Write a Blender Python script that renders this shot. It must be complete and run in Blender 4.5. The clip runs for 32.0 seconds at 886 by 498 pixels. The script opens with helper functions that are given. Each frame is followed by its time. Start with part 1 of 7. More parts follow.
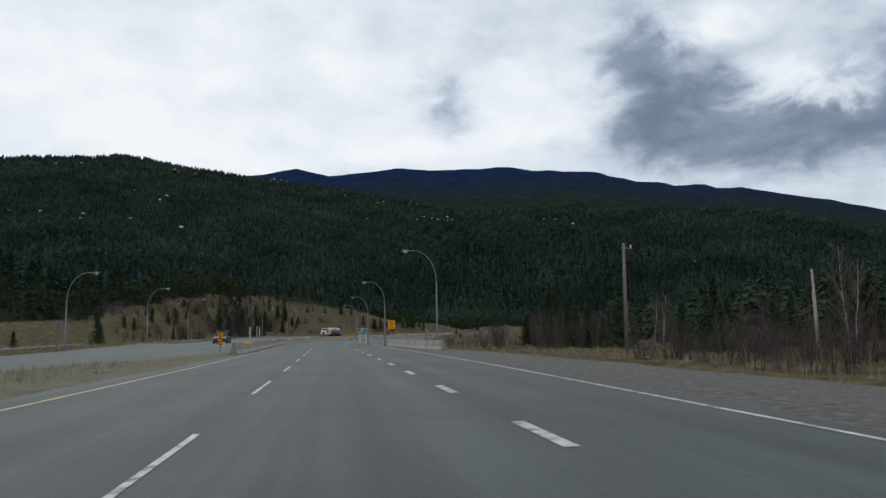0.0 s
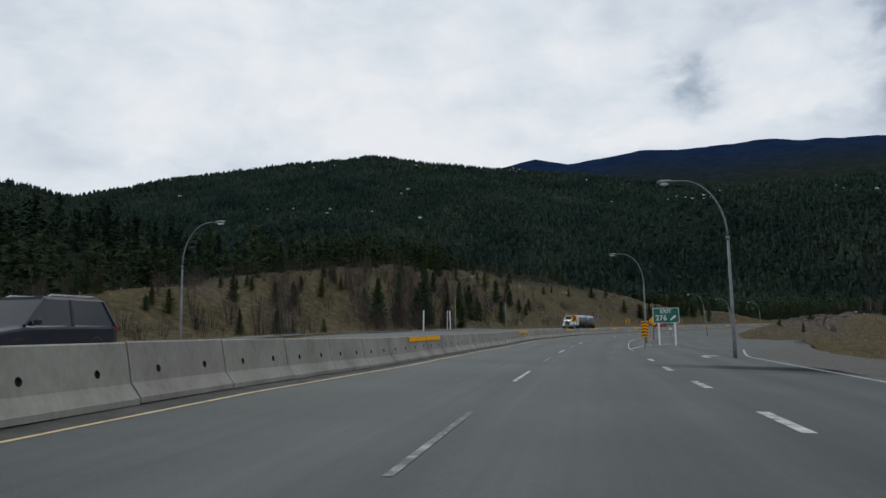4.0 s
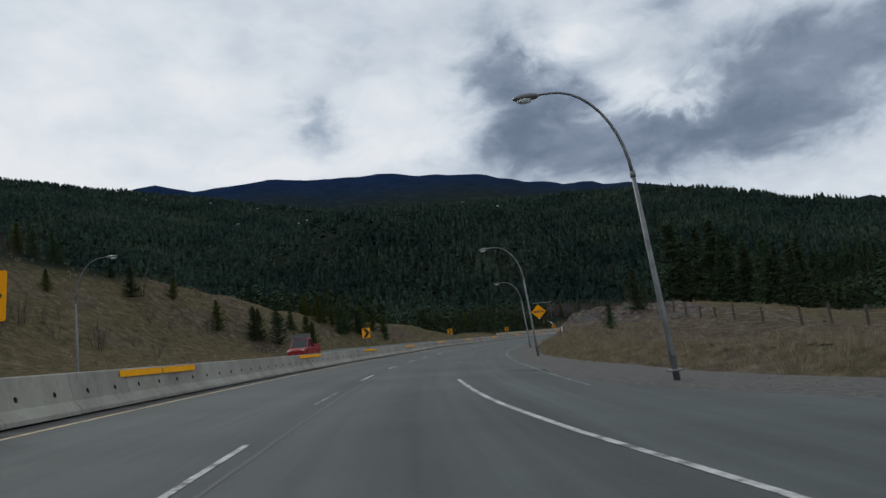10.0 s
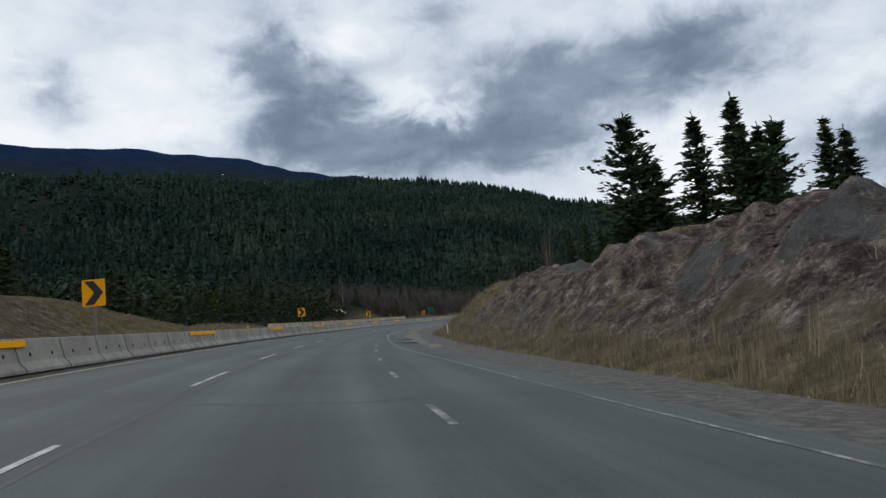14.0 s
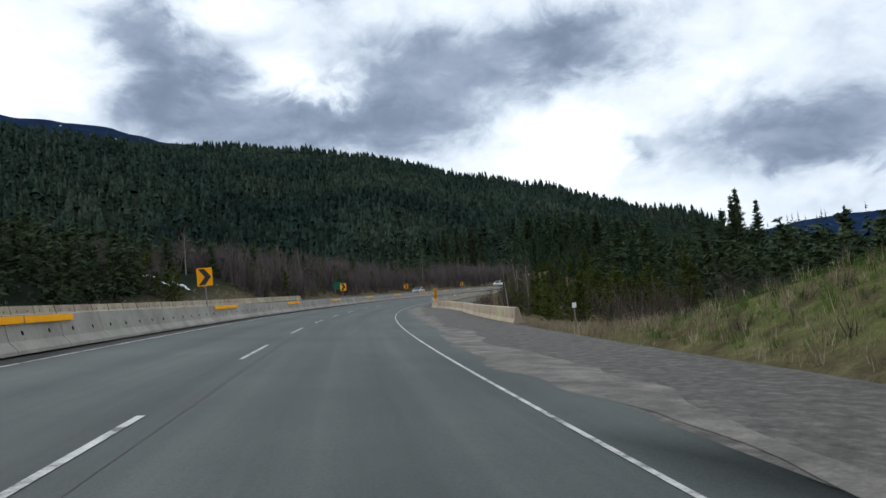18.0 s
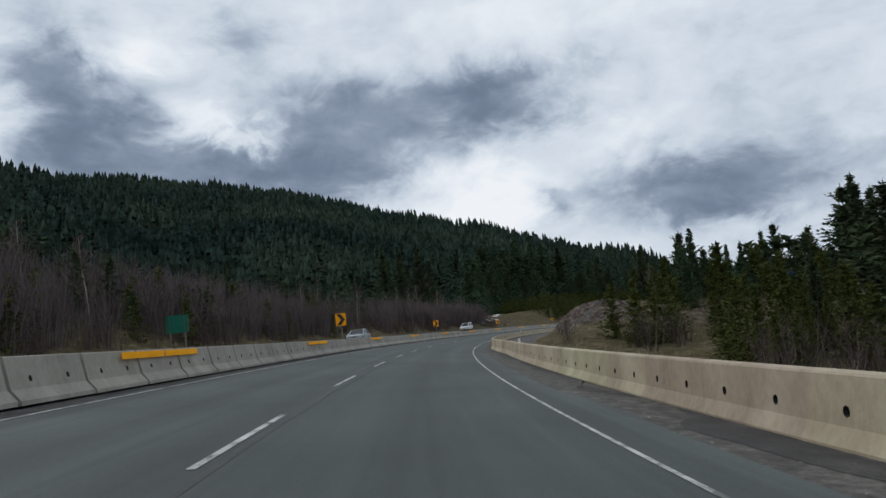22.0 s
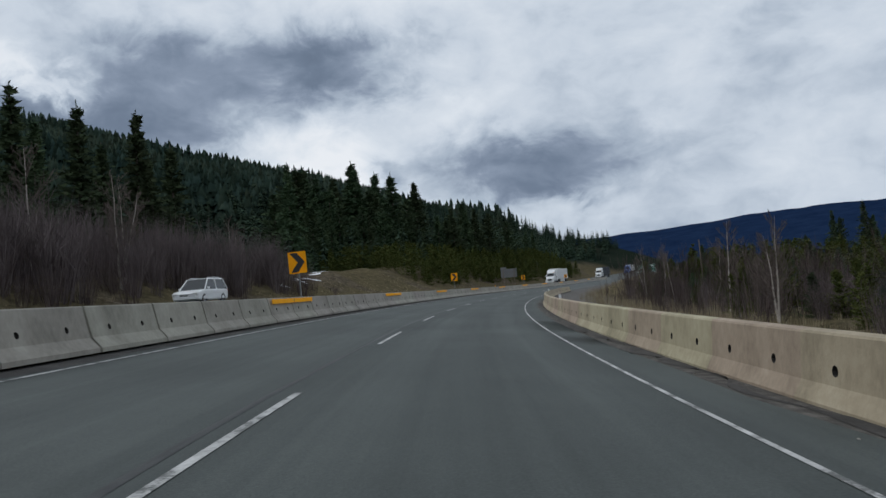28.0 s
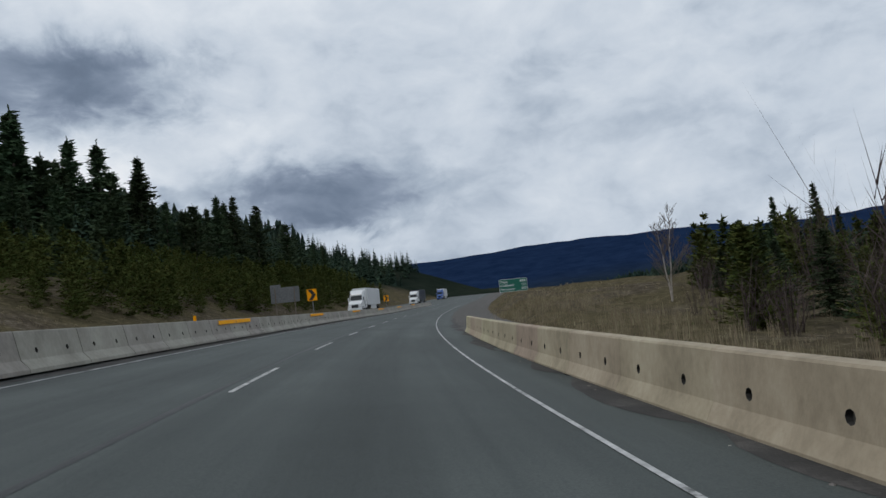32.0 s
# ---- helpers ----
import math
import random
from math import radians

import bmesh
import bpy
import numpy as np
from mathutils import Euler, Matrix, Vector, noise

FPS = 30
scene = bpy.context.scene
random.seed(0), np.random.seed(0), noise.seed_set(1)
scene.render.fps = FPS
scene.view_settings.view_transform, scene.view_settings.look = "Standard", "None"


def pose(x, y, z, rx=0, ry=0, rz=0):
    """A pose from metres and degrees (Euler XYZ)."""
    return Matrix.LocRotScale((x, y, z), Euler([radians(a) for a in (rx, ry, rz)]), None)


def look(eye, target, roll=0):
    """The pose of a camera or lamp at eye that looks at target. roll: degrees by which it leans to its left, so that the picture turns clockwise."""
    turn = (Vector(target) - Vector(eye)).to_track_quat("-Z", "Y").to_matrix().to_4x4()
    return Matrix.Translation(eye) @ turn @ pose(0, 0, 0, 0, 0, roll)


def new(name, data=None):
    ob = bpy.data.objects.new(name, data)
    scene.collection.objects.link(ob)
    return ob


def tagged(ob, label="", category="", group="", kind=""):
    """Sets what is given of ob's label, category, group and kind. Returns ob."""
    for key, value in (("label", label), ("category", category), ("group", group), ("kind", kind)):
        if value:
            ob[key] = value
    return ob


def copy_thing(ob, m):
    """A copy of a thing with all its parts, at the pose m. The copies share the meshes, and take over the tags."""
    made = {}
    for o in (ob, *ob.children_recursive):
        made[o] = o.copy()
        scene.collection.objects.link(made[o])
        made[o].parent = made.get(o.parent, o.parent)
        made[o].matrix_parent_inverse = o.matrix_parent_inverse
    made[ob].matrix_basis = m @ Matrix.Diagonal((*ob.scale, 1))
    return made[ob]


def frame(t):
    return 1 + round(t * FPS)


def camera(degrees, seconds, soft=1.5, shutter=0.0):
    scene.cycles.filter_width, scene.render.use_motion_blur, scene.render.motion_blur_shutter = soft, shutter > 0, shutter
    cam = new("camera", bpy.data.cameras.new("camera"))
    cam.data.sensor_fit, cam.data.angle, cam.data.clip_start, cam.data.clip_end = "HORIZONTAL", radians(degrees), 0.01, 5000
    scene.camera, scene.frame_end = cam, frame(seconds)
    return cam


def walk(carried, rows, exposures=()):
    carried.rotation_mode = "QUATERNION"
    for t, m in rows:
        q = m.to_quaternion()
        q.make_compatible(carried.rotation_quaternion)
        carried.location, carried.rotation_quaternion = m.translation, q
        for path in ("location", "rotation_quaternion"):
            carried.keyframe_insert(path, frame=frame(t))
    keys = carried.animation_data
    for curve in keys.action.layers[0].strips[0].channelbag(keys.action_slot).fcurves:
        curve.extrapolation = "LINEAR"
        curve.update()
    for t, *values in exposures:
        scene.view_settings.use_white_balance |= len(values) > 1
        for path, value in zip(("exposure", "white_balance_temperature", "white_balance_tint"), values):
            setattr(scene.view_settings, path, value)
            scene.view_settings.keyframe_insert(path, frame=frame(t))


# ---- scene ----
cam = camera(64.43, 32.0)
PATH = [
    (0, pose(0.000, 0.000, 1.100, 96.87, 1.05, -0.27)),
    (0.5, pose(-1.550, 10.362, 1.076, 97.21, 0.37, 5.92)),
    (1, pose(-3.140, 20.710, 1.056, 97.56, -0.63, 9.45)),
    (1.5, pose(-4.774, 31.042, 1.039, 96.05, -0.93, 11.08)),
    (2, pose(-6.445, 41.360, 1.025, 96.56, -1.23, 11.38)),
    (2.5, pose(-8.132, 51.668, 1.013, 95.85, 0.57, 12.47)),
    (3, pose(-9.827, 61.969, 1.003, 95.99, 0.64, 13.76)),
    (3.5, pose(-11.518, 72.267, 0.993, 96.30, 0.78, 16.59)),
    (4, pose(-13.174, 82.566, 0.983, 96.61, 0.93, 19.43)),
    (4.5, pose(-14.760, 92.872, 0.971, 96.75, 0.99, 20.72)),
    (5, pose(-16.242, 103.188, 0.956, 98.84, 1.95, 25.26)),
    (5.5, pose(-17.591, 113.517, 0.937, 101.55, 2.51, 25.99)),
    (6, pose(-18.777, 123.861, 0.914, 100.29, 3.14, 22.64)),
    (6.5, pose(-19.770, 134.218, 0.889, 99.48, 3.76, 16.69)),
    (7, pose(-20.534, 144.589, 0.862, 99.13, 4.26, 13.83)),
    (7.5, pose(-21.042, 154.969, 0.835, 99.36, 4.57, 11.36)),
    (8, pose(-21.281, 165.349, 0.807, 99.23, 6.52, 6.21)),
    (8.5, pose(-21.249, 175.722, 0.783, 97.76, 7.96, 3.57)),
    (9, pose(-20.937, 186.077, 0.762, 98.66, 5.20, 0.33)),
    (9.5, pose(-20.336, 196.405, 0.748, 98.69, 5.00, -3.47)),
    (10, pose(-19.443, 206.695, 0.739, 97.74, 5.80, -9.61)),
    (10.5, pose(-18.256, 216.936, 0.737, 97.39, 6.00, -11.91)),
    (11, pose(-16.768, 227.116, 0.742, 98.72, 5.12, -15.50)),
    (11.5, pose(-14.980, 237.223, 0.753, 99.16, 6.40, -16.85)),
    (12, pose(-12.900, 247.249, 0.770, 99.00, 7.40, -22.11)),
    (12.4, pose(-11.039, 255.209, 0.788, 99.20, 5.83, -23.87)),
    (13, pose(-7.934, 267.039, 0.818, 98.51, 5.61, -26.80)),
    (13.5, pose(-5.072, 276.793, 0.847, 97.61, 4.75, -29.93)),
    (14, pose(-1.968, 286.445, 0.878, 95.63, 5.01, -29.10)),
    (14.5, pose(1.377, 295.991, 0.910, 93.36, 3.78, -29.43)),
    (15, pose(4.957, 305.424, 0.940, 93.33, 3.81, -30.51)),
    (15.5, pose(8.766, 314.739, 0.968, 93.25, 3.88, -32.89)),
    (16, pose(12.797, 323.932, 0.993, 93.17, 3.95, -35.27)),
    (16.5, pose(17.042, 332.996, 1.015, 93.13, 3.98, -36.35)),
    (17, pose(21.493, 341.926, 1.031, 93.44, 4.42, -40.55)),
    (17.5, pose(26.142, 350.718, 1.042, 93.76, 4.85, -40.19)),
    (18, pose(30.979, 359.369, 1.048, 93.47, 4.92, -38.76)),
    (18.5, pose(35.987, 367.882, 1.049, 95.32, 4.67, -36.30)),
    (19, pose(41.145, 376.259, 1.044, 96.68, 5.15, -34.67)),
    (19.5, pose(46.445, 384.501, 1.034, 97.92, 4.51, -34.41)),
    (20, pose(51.899, 392.599, 1.021, 98.28, 4.21, -36.77)),
    (20.5, pose(57.534, 400.536, 1.006, 94.89, 2.62, -38.60)),
    (21, pose(63.374, 408.296, 0.993, 94.09, 2.67, -37.44)),
    (21.5, pose(69.428, 415.865, 0.981, 96.53, 5.10, -42.06)),
    (22, pose(75.689, 423.239, 0.973, 96.94, 5.39, -45.24)),
    (22.5, pose(82.141, 430.422, 0.967, 97.90, 6.22, -49.15)),
    (23, pose(88.771, 437.414, 0.964, 95.92, 6.48, -52.68)),
    (23.5, pose(95.571, 444.213, 0.965, 95.76, 6.76, -57.00)),
    (24, pose(102.536, 450.818, 0.968, 97.05, 6.97, -56.21)),
    (24.5, pose(109.660, 457.225, 0.972, 96.88, 7.31, -57.91)),
    (25, pose(116.938, 463.432, 0.976, 96.82, 7.21, -58.38)),
    (25.5, pose(124.365, 469.436, 0.979, 96.68, 7.00, -59.42)),
    (26, pose(131.936, 475.237, 0.980, 96.54, 6.79, -60.45)),
    (26.5, pose(139.644, 480.834, 0.979, 96.48, 6.69, -60.92)),
    (27, pose(147.485, 486.226, 0.974, 94.55, 7.45, -60.90)),
    (27.5, pose(155.453, 491.412, 0.966, 93.88, 5.39, -59.50)),
    (28, pose(163.546, 496.386, 0.954, 93.40, 4.86, -59.10)),
    (28.5, pose(171.758, 501.141, 0.938, 92.46, 5.62, -62.34)),
    (29, pose(180.086, 505.669, 0.917, 93.33, 6.64, -62.83)),
    (29.5, pose(188.526, 509.963, 0.892, 94.38, 6.42, -64.71)),
    (30, pose(197.070, 514.024, 0.862, 94.80, 5.86, -65.63)),
    (30.5, pose(206.094, 517.833, 0.828, 94.95, 6.32, -67.20)),
    (31, pose(215.222, 521.375, 0.789, 95.57, 5.91, -68.63)),
    (31.5, pose(223.752, 524.558, 0.745, 94.65, 6.43, -74.47)),
    (32, pose(232.386, 527.800, 0.697, 94.31, 5.76, -76.40)),
]
walk(cam, PATH, exposures=[(0, -0.05, 6150, 10), (5, -0.33, 6130, 10), (6.2, -0.46, 6030, 10), (8, -0.44, 6060, 10), (11, -0.15, 6150, 10), (14, -0.05, 6150, 10), (16.5, 0.32, 6150, 10), (18, 0.34, 6150, 10), (19.5, 0.05, 6150, 10), (24, -0.12, 6150, 10), (28, -0.18, 6080, 10), (32, -0.22, 6100, 10)])

# ---- light: broken overcast, the sun behind cloud ahead to the left ----
SUN_AZ, SUN_EL = radians(25), radians(42)          # azimuth measured from +y to the left
world = bpy.data.worlds.new("sky")
scene.world = world
world.use_nodes = True
NT_ = world.node_tree
for n in list(NT_.nodes):
    NT_.nodes.remove(n)


class Nodes:
    """Short hand for building a node tree."""

    def __init__(self, tree):
        self.t = tree

    def n(self, kind, **kw):
        node = self.t.nodes.new(kind)
        for k, v in kw.items():
            if k in node.inputs:
                node.inputs[k].default_value = v
            elif k == "op":
                node.operation = v
            elif k == "blend":
                node.blend_type = v
            elif k == "dt":
                node.data_type = v
            elif k == "dims":
                node.noise_dimensions = v
        return node

    def link(self, a, b):
        self.t.links.new(a, b)

    def math(self, op, a, b=None, clamp=False):
        node = self.t.nodes.new("ShaderNodeMath")
        node.operation, node.use_clamp = op, clamp
        for i, v in enumerate((a, b)):
            if v is None:
                continue
            if isinstance(v, (int, float)):
                node.inputs[i].default_value = v
            else:
                self.link(v, node.inputs[i])
        return node.outputs[0]

    def ramp(self, fac, stops):
        node = self.t.nodes.new("ShaderNodeValToRGB")
        el = node.color_ramp.elements
        while len(el) < len(stops):
            el.new(0.5)
        for e, (p, c) in zip(el, stops):
            e.position, e.color = p, (*c, 1) if len(c) == 3 else c
        self.link(fac, node.inputs[0])
        return node.outputs[0]

    def mix(self, fac, a, b, blend="MIX"):
        node = self.t.nodes.new("ShaderNodeMix")
        node.data_type, node.blend_type = "RGBA", blend
        for sock, v in ((node.inputs[0], fac), (node.inputs[6], a), (node.inputs[7], b)):
            if isinstance(v, (int, float)):
                sock.default_value = v
            elif isinstance(v, tuple):
                sock.default_value = (*v, 1) if len(v) == 3 else v
            else:
                self.link(v, sock)
        return node.outputs[2]

    def noise(self, vec, scale, detail=6, rough=0.55, dist=0.0):
        node = self.t.nodes.new("ShaderNodeTexNoise")
        node.inputs["Scale"].default_value = scale
        node.inputs["Detail"].default_value = detail
        node.inputs["Roughness"].default_value = rough
        node.inputs["Distortion"].default_value = dist
        if vec is not None:
            self.link(vec, node.inputs["Vector"])
        return node.outputs[0]


def az_el(az, el):
    """Unit vector at an azimuth (left of +y) and elevation in degrees."""
    a, e = radians(az), radians(el)
    return (-math.sin(a) * math.cos(e), math.cos(a) * math.cos(e), math.sin(e))


def build_sky():
    k = Nodes(NT_)
    out = k.n("ShaderNodeOutputWorld")
    bg = k.n("ShaderNodeBackground")
    sky = k.n("ShaderNodeTexSky")
    sky.sky_type, sky.sun_disc = "NISHITA", False
    sky.sun_elevation, sky.sun_rotation = SUN_EL, -SUN_AZ
    co = k.n("ShaderNodeTexCoord")
    sep = k.n("ShaderNodeSeparateXYZ")
    k.link(co.outputs["Generated"], sep.inputs[0])
    # clouds by direction, a little flattened, with a warp that curls their edges
    flat = k.n("ShaderNodeMapping")
    flat.inputs["Scale"].default_value = (1.0, 1.0, 1.7)
    k.link(co.outputs["Generated"], flat.inputs["Vector"])
    warp = k.n("ShaderNodeVectorMath", op="ADD")
    wn = k.n("ShaderNodeTexNoise", Scale=6.0, Detail=3.0)
    k.link(flat.outputs[0], wn.inputs["Vector"])
    ws = k.n("ShaderNodeVectorMath", op="SCALE")
    ws.inputs["Scale"].default_value = 0.10
    k.link(wn.outputs["Color"], ws.inputs[0])
    k.link(flat.outputs[0], warp.inputs[0])
    k.link(ws.outputs[0], warp.inputs[1])
    big = k.noise(warp.outputs[0], 4.2, 5, 0.5)
    fine = k.noise(warp.outputs[0], 11.0, 8, 0.56)
    # broad masses of bright and heavy cloud, by azimuth and elevation, their edges torn by the noise
    deg = 180 / math.pi
    tear = k.noise(warp.outputs[0], 9.0, 7, 0.6)
    tear2 = k.noise(warp.outputs[0], 12.0, 7, 0.6, 0.3)
    az = k.math("MULTIPLY", k.math("ARCTAN2", k.math("MULTIPLY", sep.outputs[0], -1.0), sep.outputs[1]), deg)
    az = k.math("ADD", az, k.math("MULTIPLY", k.math("SUBTRACT", tear, 0.5), 11.0))
    el = k.math("MULTIPLY", k.math("ARCSINE", sep.outputs[2]), deg)
    el = k.math("ADD", el, k.math("MULTIPLY", k.math("SUBTRACT", tear2, 0.5), 6.5))

    def mass(a, e, wa, we):
        wa, we = 1.22 * wa, 1.22 * we
        p = k.math("DIVIDE", k.math("SUBTRACT", az, a), wa)
        q = k.math("DIVIDE", k.math("SUBTRACT", el, e), we)
        r = k.math("ADD", k.math("MULTIPLY", p, p), k.math("MULTIPLY", q, q))
        return k.math("POWER", 2.718, k.math("MULTIPLY", r, -1.0))

    tone = k.math("ADD", k.math("MULTIPLY", big, 0.45), k.math("MULTIPLY", fine, 0.48))
    tone = k.math("ADD", tone, 0.285)
    for a, e, wa, we, amp in MASSES:
        tone = k.math("ADD", tone, k.math("MULTIPLY", mass(a, e, wa, we), amp))
    cloud = k.ramp(tone, [(0.10, (0.13, 0.165, 0.22)), (0.28, (0.19, 0.235, 0.305)), (0.42, (0.29, 0.34, 0.42)), (0.54, (0.46, 0.52, 0.59)), (0.68, (0.66, 0.71, 0.76)), (0.85, (0.82, 0.85, 0.87)), (1.0, (0.95, 0.95, 0.94))])
    blue = k.n("ShaderNodeMix", dt="RGBA", blend="MULTIPLY")
    blue.inputs[0].default_value = 1.0
    k.link(sky.outputs[0], blue.inputs[6])
    blue.inputs[7].default_value = (0.10, 0.10, 0.10, 1)
    cover = k.ramp(k.noise(warp.outputs[0], 3.1, 4, 0.5), [(0.22, (0.75, 0.75, 0.75)), (0.34, (1, 1, 1))])
    col = k.mix(cover, blue.outputs[2], cloud)
    k.link(col, bg.inputs["Color"])
    bg.inputs["Strength"].default_value = SKY_STRENGTH
    k.link(bg.outputs[0], out.inputs["Surface"])


# azimuth, elevation, half width and half height in degrees, brightening
MASSES = [(-32, 13.9, 14.5, 2.5, -0.44), (-41, 18.3, 10, 2.2, -0.34), (-53, 18.5, 5.5, 2.3, -0.28), (-16.3, 21.5, 3.5, 3.0, -0.34), (-17.8, 17.2, 3.6, 3.2, -0.30), (-21, 17.5, 2.8, 1.4, -0.16),
          (-0.6, 18.6, 1.7, 2.1, -0.34), (-4.9, 23.8, 1.5, 1.0, -0.12), (-30.6, 24.4, 2.5, 1.9, -0.24), (-66.5, 9.4, 8.3, 2.1, -0.36), (-55.5, 9.8, 1.4, 0.9, -0.24), (-68.3, 7.2, 2.2, 0.7, -0.2),
          (-83.5, 16.3, 4, 2.6, -0.10), (-50.6, 20.2, 8, 2.8, -0.10), (13.3, 19, 3, 1.8, -0.10), (-8.8, 15.7, 3.7, 1.9, 0.16), (4.8, 14.6, 3, 0.9, 0.18), (-30.1, 17.1, 3.2, 0.8, 0.30),
          (-22.8, 22.7, 2.8, 0.8, 0.22), (-49.2, 9.8, 5, 2.4, 0.34), (-47.5, 12.8, 4, 1.6, 0.18), (-59.5, 14.4, 4.6, 1.5, 0.14), (-26.5, 18.0, 3, 1.0, 0.20), (-9.5, 19.5, 2.8, 1.8, 0.10),
          (-21, 24.5, 5.5, 1.4, 0.10), (22, 12, 22, 9, 0.16), (30, 25, 20, 10, 0.14), (-92, 12, 20, 10, -0.10), (-60, 27, 30, 6, 0.06)]
SKY_STRENGTH = 1.0
build_sky()
sun = new("sun", bpy.data.lights.new("sun", "SUN"))
sun.data.energy, sun.data.angle, sun.data.color = 1.1, radians(16), (1.0, 0.96, 0.9)
sun.matrix_world = look((0, 0, 100), tuple(Vector((0, 0, 100)) - Vector(az_el(25, 42))))

# ---- materials ----
MATS = {}


def material(name, stops, scale=1.0, rough=0.8, bump=0.2, bscale=None, metal=0.0, detail=6, object_random=0.0, island_random=0.0, fine=None, spec=0.4, stretch=None):
    """Procedural surface: noise between colour stops at a real-world scale, a finer grain over it, bump from the grain."""
    m = bpy.data.materials.new(name)
    m.use_nodes = True
    k = Nodes(m.node_tree)
    b = m.node_tree.nodes["Principled BSDF"]
    b.inputs["Roughness"].default_value = rough
    b.inputs["Metallic"].default_value = metal
    b.inputs["Specular IOR Level"].default_value = spec
    geo = k.n("ShaderNodeNewGeometry")
    vec = geo.outputs["Position"]
    if stretch:
        mp = k.n("ShaderNodeMapping")
        mp.inputs["Scale"].default_value = stretch
        k.link(vec, mp.inputs["Vector"])
        vec = mp.outputs[0]
    f1 = k.noise(vec, scale, detail, 0.6)
    f2 = k.noise(vec, fine or scale * 11, 4, 0.6)
    f = k.math("ADD", k.math("MULTIPLY", f1, 0.7), k.math("MULTIPLY", f2, 0.3))
    col = k.ramp(f, stops)
    if object_random or island_random:
        if island_random:
            rnd = geo.outputs["Random Per Island"]
            amt = island_random
        else:
            rnd = k.n("ShaderNodeObjectInfo").outputs["Random"]
            amt = object_random
        v = k.math("ADD", k.math("MULTIPLY", rnd, 2 * amt), 1 - amt)
        hsv = k.n("ShaderNodeHueSaturation")
        k.link(v, hsv.inputs["Value"])
        k.link(k.math("ADD", k.math("MULTIPLY", rnd, 0.05), 0.475), hsv.inputs["Hue"])
        k.link(col, hsv.inputs["Color"])
        col = hsv.outputs[0]
    k.link(col, b.inputs["Base Color"])
    if bump:
        bp = k.n("ShaderNodeBump", Strength=bump, Distance=0.02)
        k.link(k.noise(vec, bscale or scale * 14, 4, 0.6), bp.inputs["Height"])
        k.link(bp.outputs[0], b.inputs["Normal"])
    MATS[name] = m
    return m


def plain(name, c, rough=0.5, metal=0.0, vary=0.12, scale=3.0, spec=0.5):
    lo, hi = [max(0, x * (1 - vary)) for x in c], [min(1, x * (1 + vary)) for x in c]
    return material(name, [(0.35, lo), (0.65, hi)], scale=scale, rough=rough, bump=0.05, metal=metal, spec=spec)


# ---- the road's own frame: station s along the drive, d metres to its left ----
HEADS = [(0, 8.44), (40, 9.24), (60, 9.35), (80, 9.1), (100, 8.13), (120, 6.55), (140, 4.33), (160, 1.56), (180, -1.36), (200, -4.47), (220, -7.69), (240, -11.03), (260, -14.16), (280, -17.1), (300, -20.02), (320, -22.91), (340, -25.74), (360, -28.5), (380, -31.04), (400, -33.36), (420, -36.27), (440, -39.74), (460, -43.03), (480, -46.2), (500, -49.35), (520, -52.49), (540, -55.58), (560, -58.67), (580, -61.9), (600, -65.19), (620, -68.6), (640, -71.2), (660, -73.6), (690, -76.6), (730, -79.0), (780, -81.0), (840, -82.0), (1000, -82.0)]
LEVELS = [(-200, 0.04), (0, 0.04), (40, -0.03), (80, -0.07), (120, -0.13), (160, -0.23), (200, -0.31), (240, -0.31), (280, -0.21), (320, -0.09), (360, -0.02), (400, -0.03), (440, -0.08), (470, -0.05), (500, -0.04), (530, -0.08), (560, -0.10), (600, -0.19), (638, -0.36), (680, -0.5), (740, -0.5), (820, 0.2), (1000, 3.0)]
BANKS = [(-200, -0.005), (50, 0.0), (105, 0.04), (137, 0.045), (168, 0.06), (196, 0.08), (640, 0.085), (700, 0.075), (800, 0.03), (1000, 0.0)]
LANE_LINE = [(-200, 1.5), (14, 1.52), (45, 1.46), (108, 1.37), (137, 1.3), (168, 1.36), (196, 1.83), (215, 2.1), (246, 2.35), (280, 2.5), (306, 2.55), (353, 2.15), (370, 1.95), (412, 2.1), (439, 2.02), (465, 1.75), (478, 1.65), (496, 1.7), (548, 1.82), (580, 1.7), (610, 1.62), (650, 2.05), (700, 2.0), (1000, 2.0)]
S0, S1 = -160.0, 980.0


def table(rows):
    xs, ys = zip(*rows)
    return lambda s: np.interp(s, xs, ys)


heading_deg, level, bank, lane_line = table([(-200, 8.4)] + HEADS), table(LEVELS), table(BANKS), table(LANE_LINE)
ST = np.arange(S0, S1 + 0.1, 0.5)
HD = np.radians(np.convolve(np.pad(heading_deg(ST), 20, mode="edge"), np.ones(41) / 41, "valid"))
_dx, _dy = -np.sin(HD) * 0.5, np.cos(HD) * 0.5
_i0 = int(round(-S0 / 0.5))
RX = np.cumsum(_dx) - _dx / 2
RY = np.cumsum(_dy) - _dy / 2
RX, RY = RX - RX[_i0], RY - RY[_i0]


def level_smooth():
    z = level(ST)
    return np.convolve(np.pad(z, 25, mode="edge"), np.ones(51) / 51, "valid")


RZ = level_smooth() - 0.05 * np.interp(ST, [94, 104, 128, 140], [0, 1, 1, 0]) - 0.03 * np.interp(ST, [180, 195, 285, 300], [0, 1, 1, 0])
BK = np.convolve(np.pad(bank(ST), 40, mode="edge"), np.ones(81) / 81, "valid") - 0.012 * np.interp(ST, [94, 104, 128, 140, 180, 195, 285, 300], [0, 1, 1, 0, 0, 1, 1, 0])
LL = np.convolve(np.pad(lane_line(ST), 20, mode="edge"), np.ones(41) / 41, "valid")


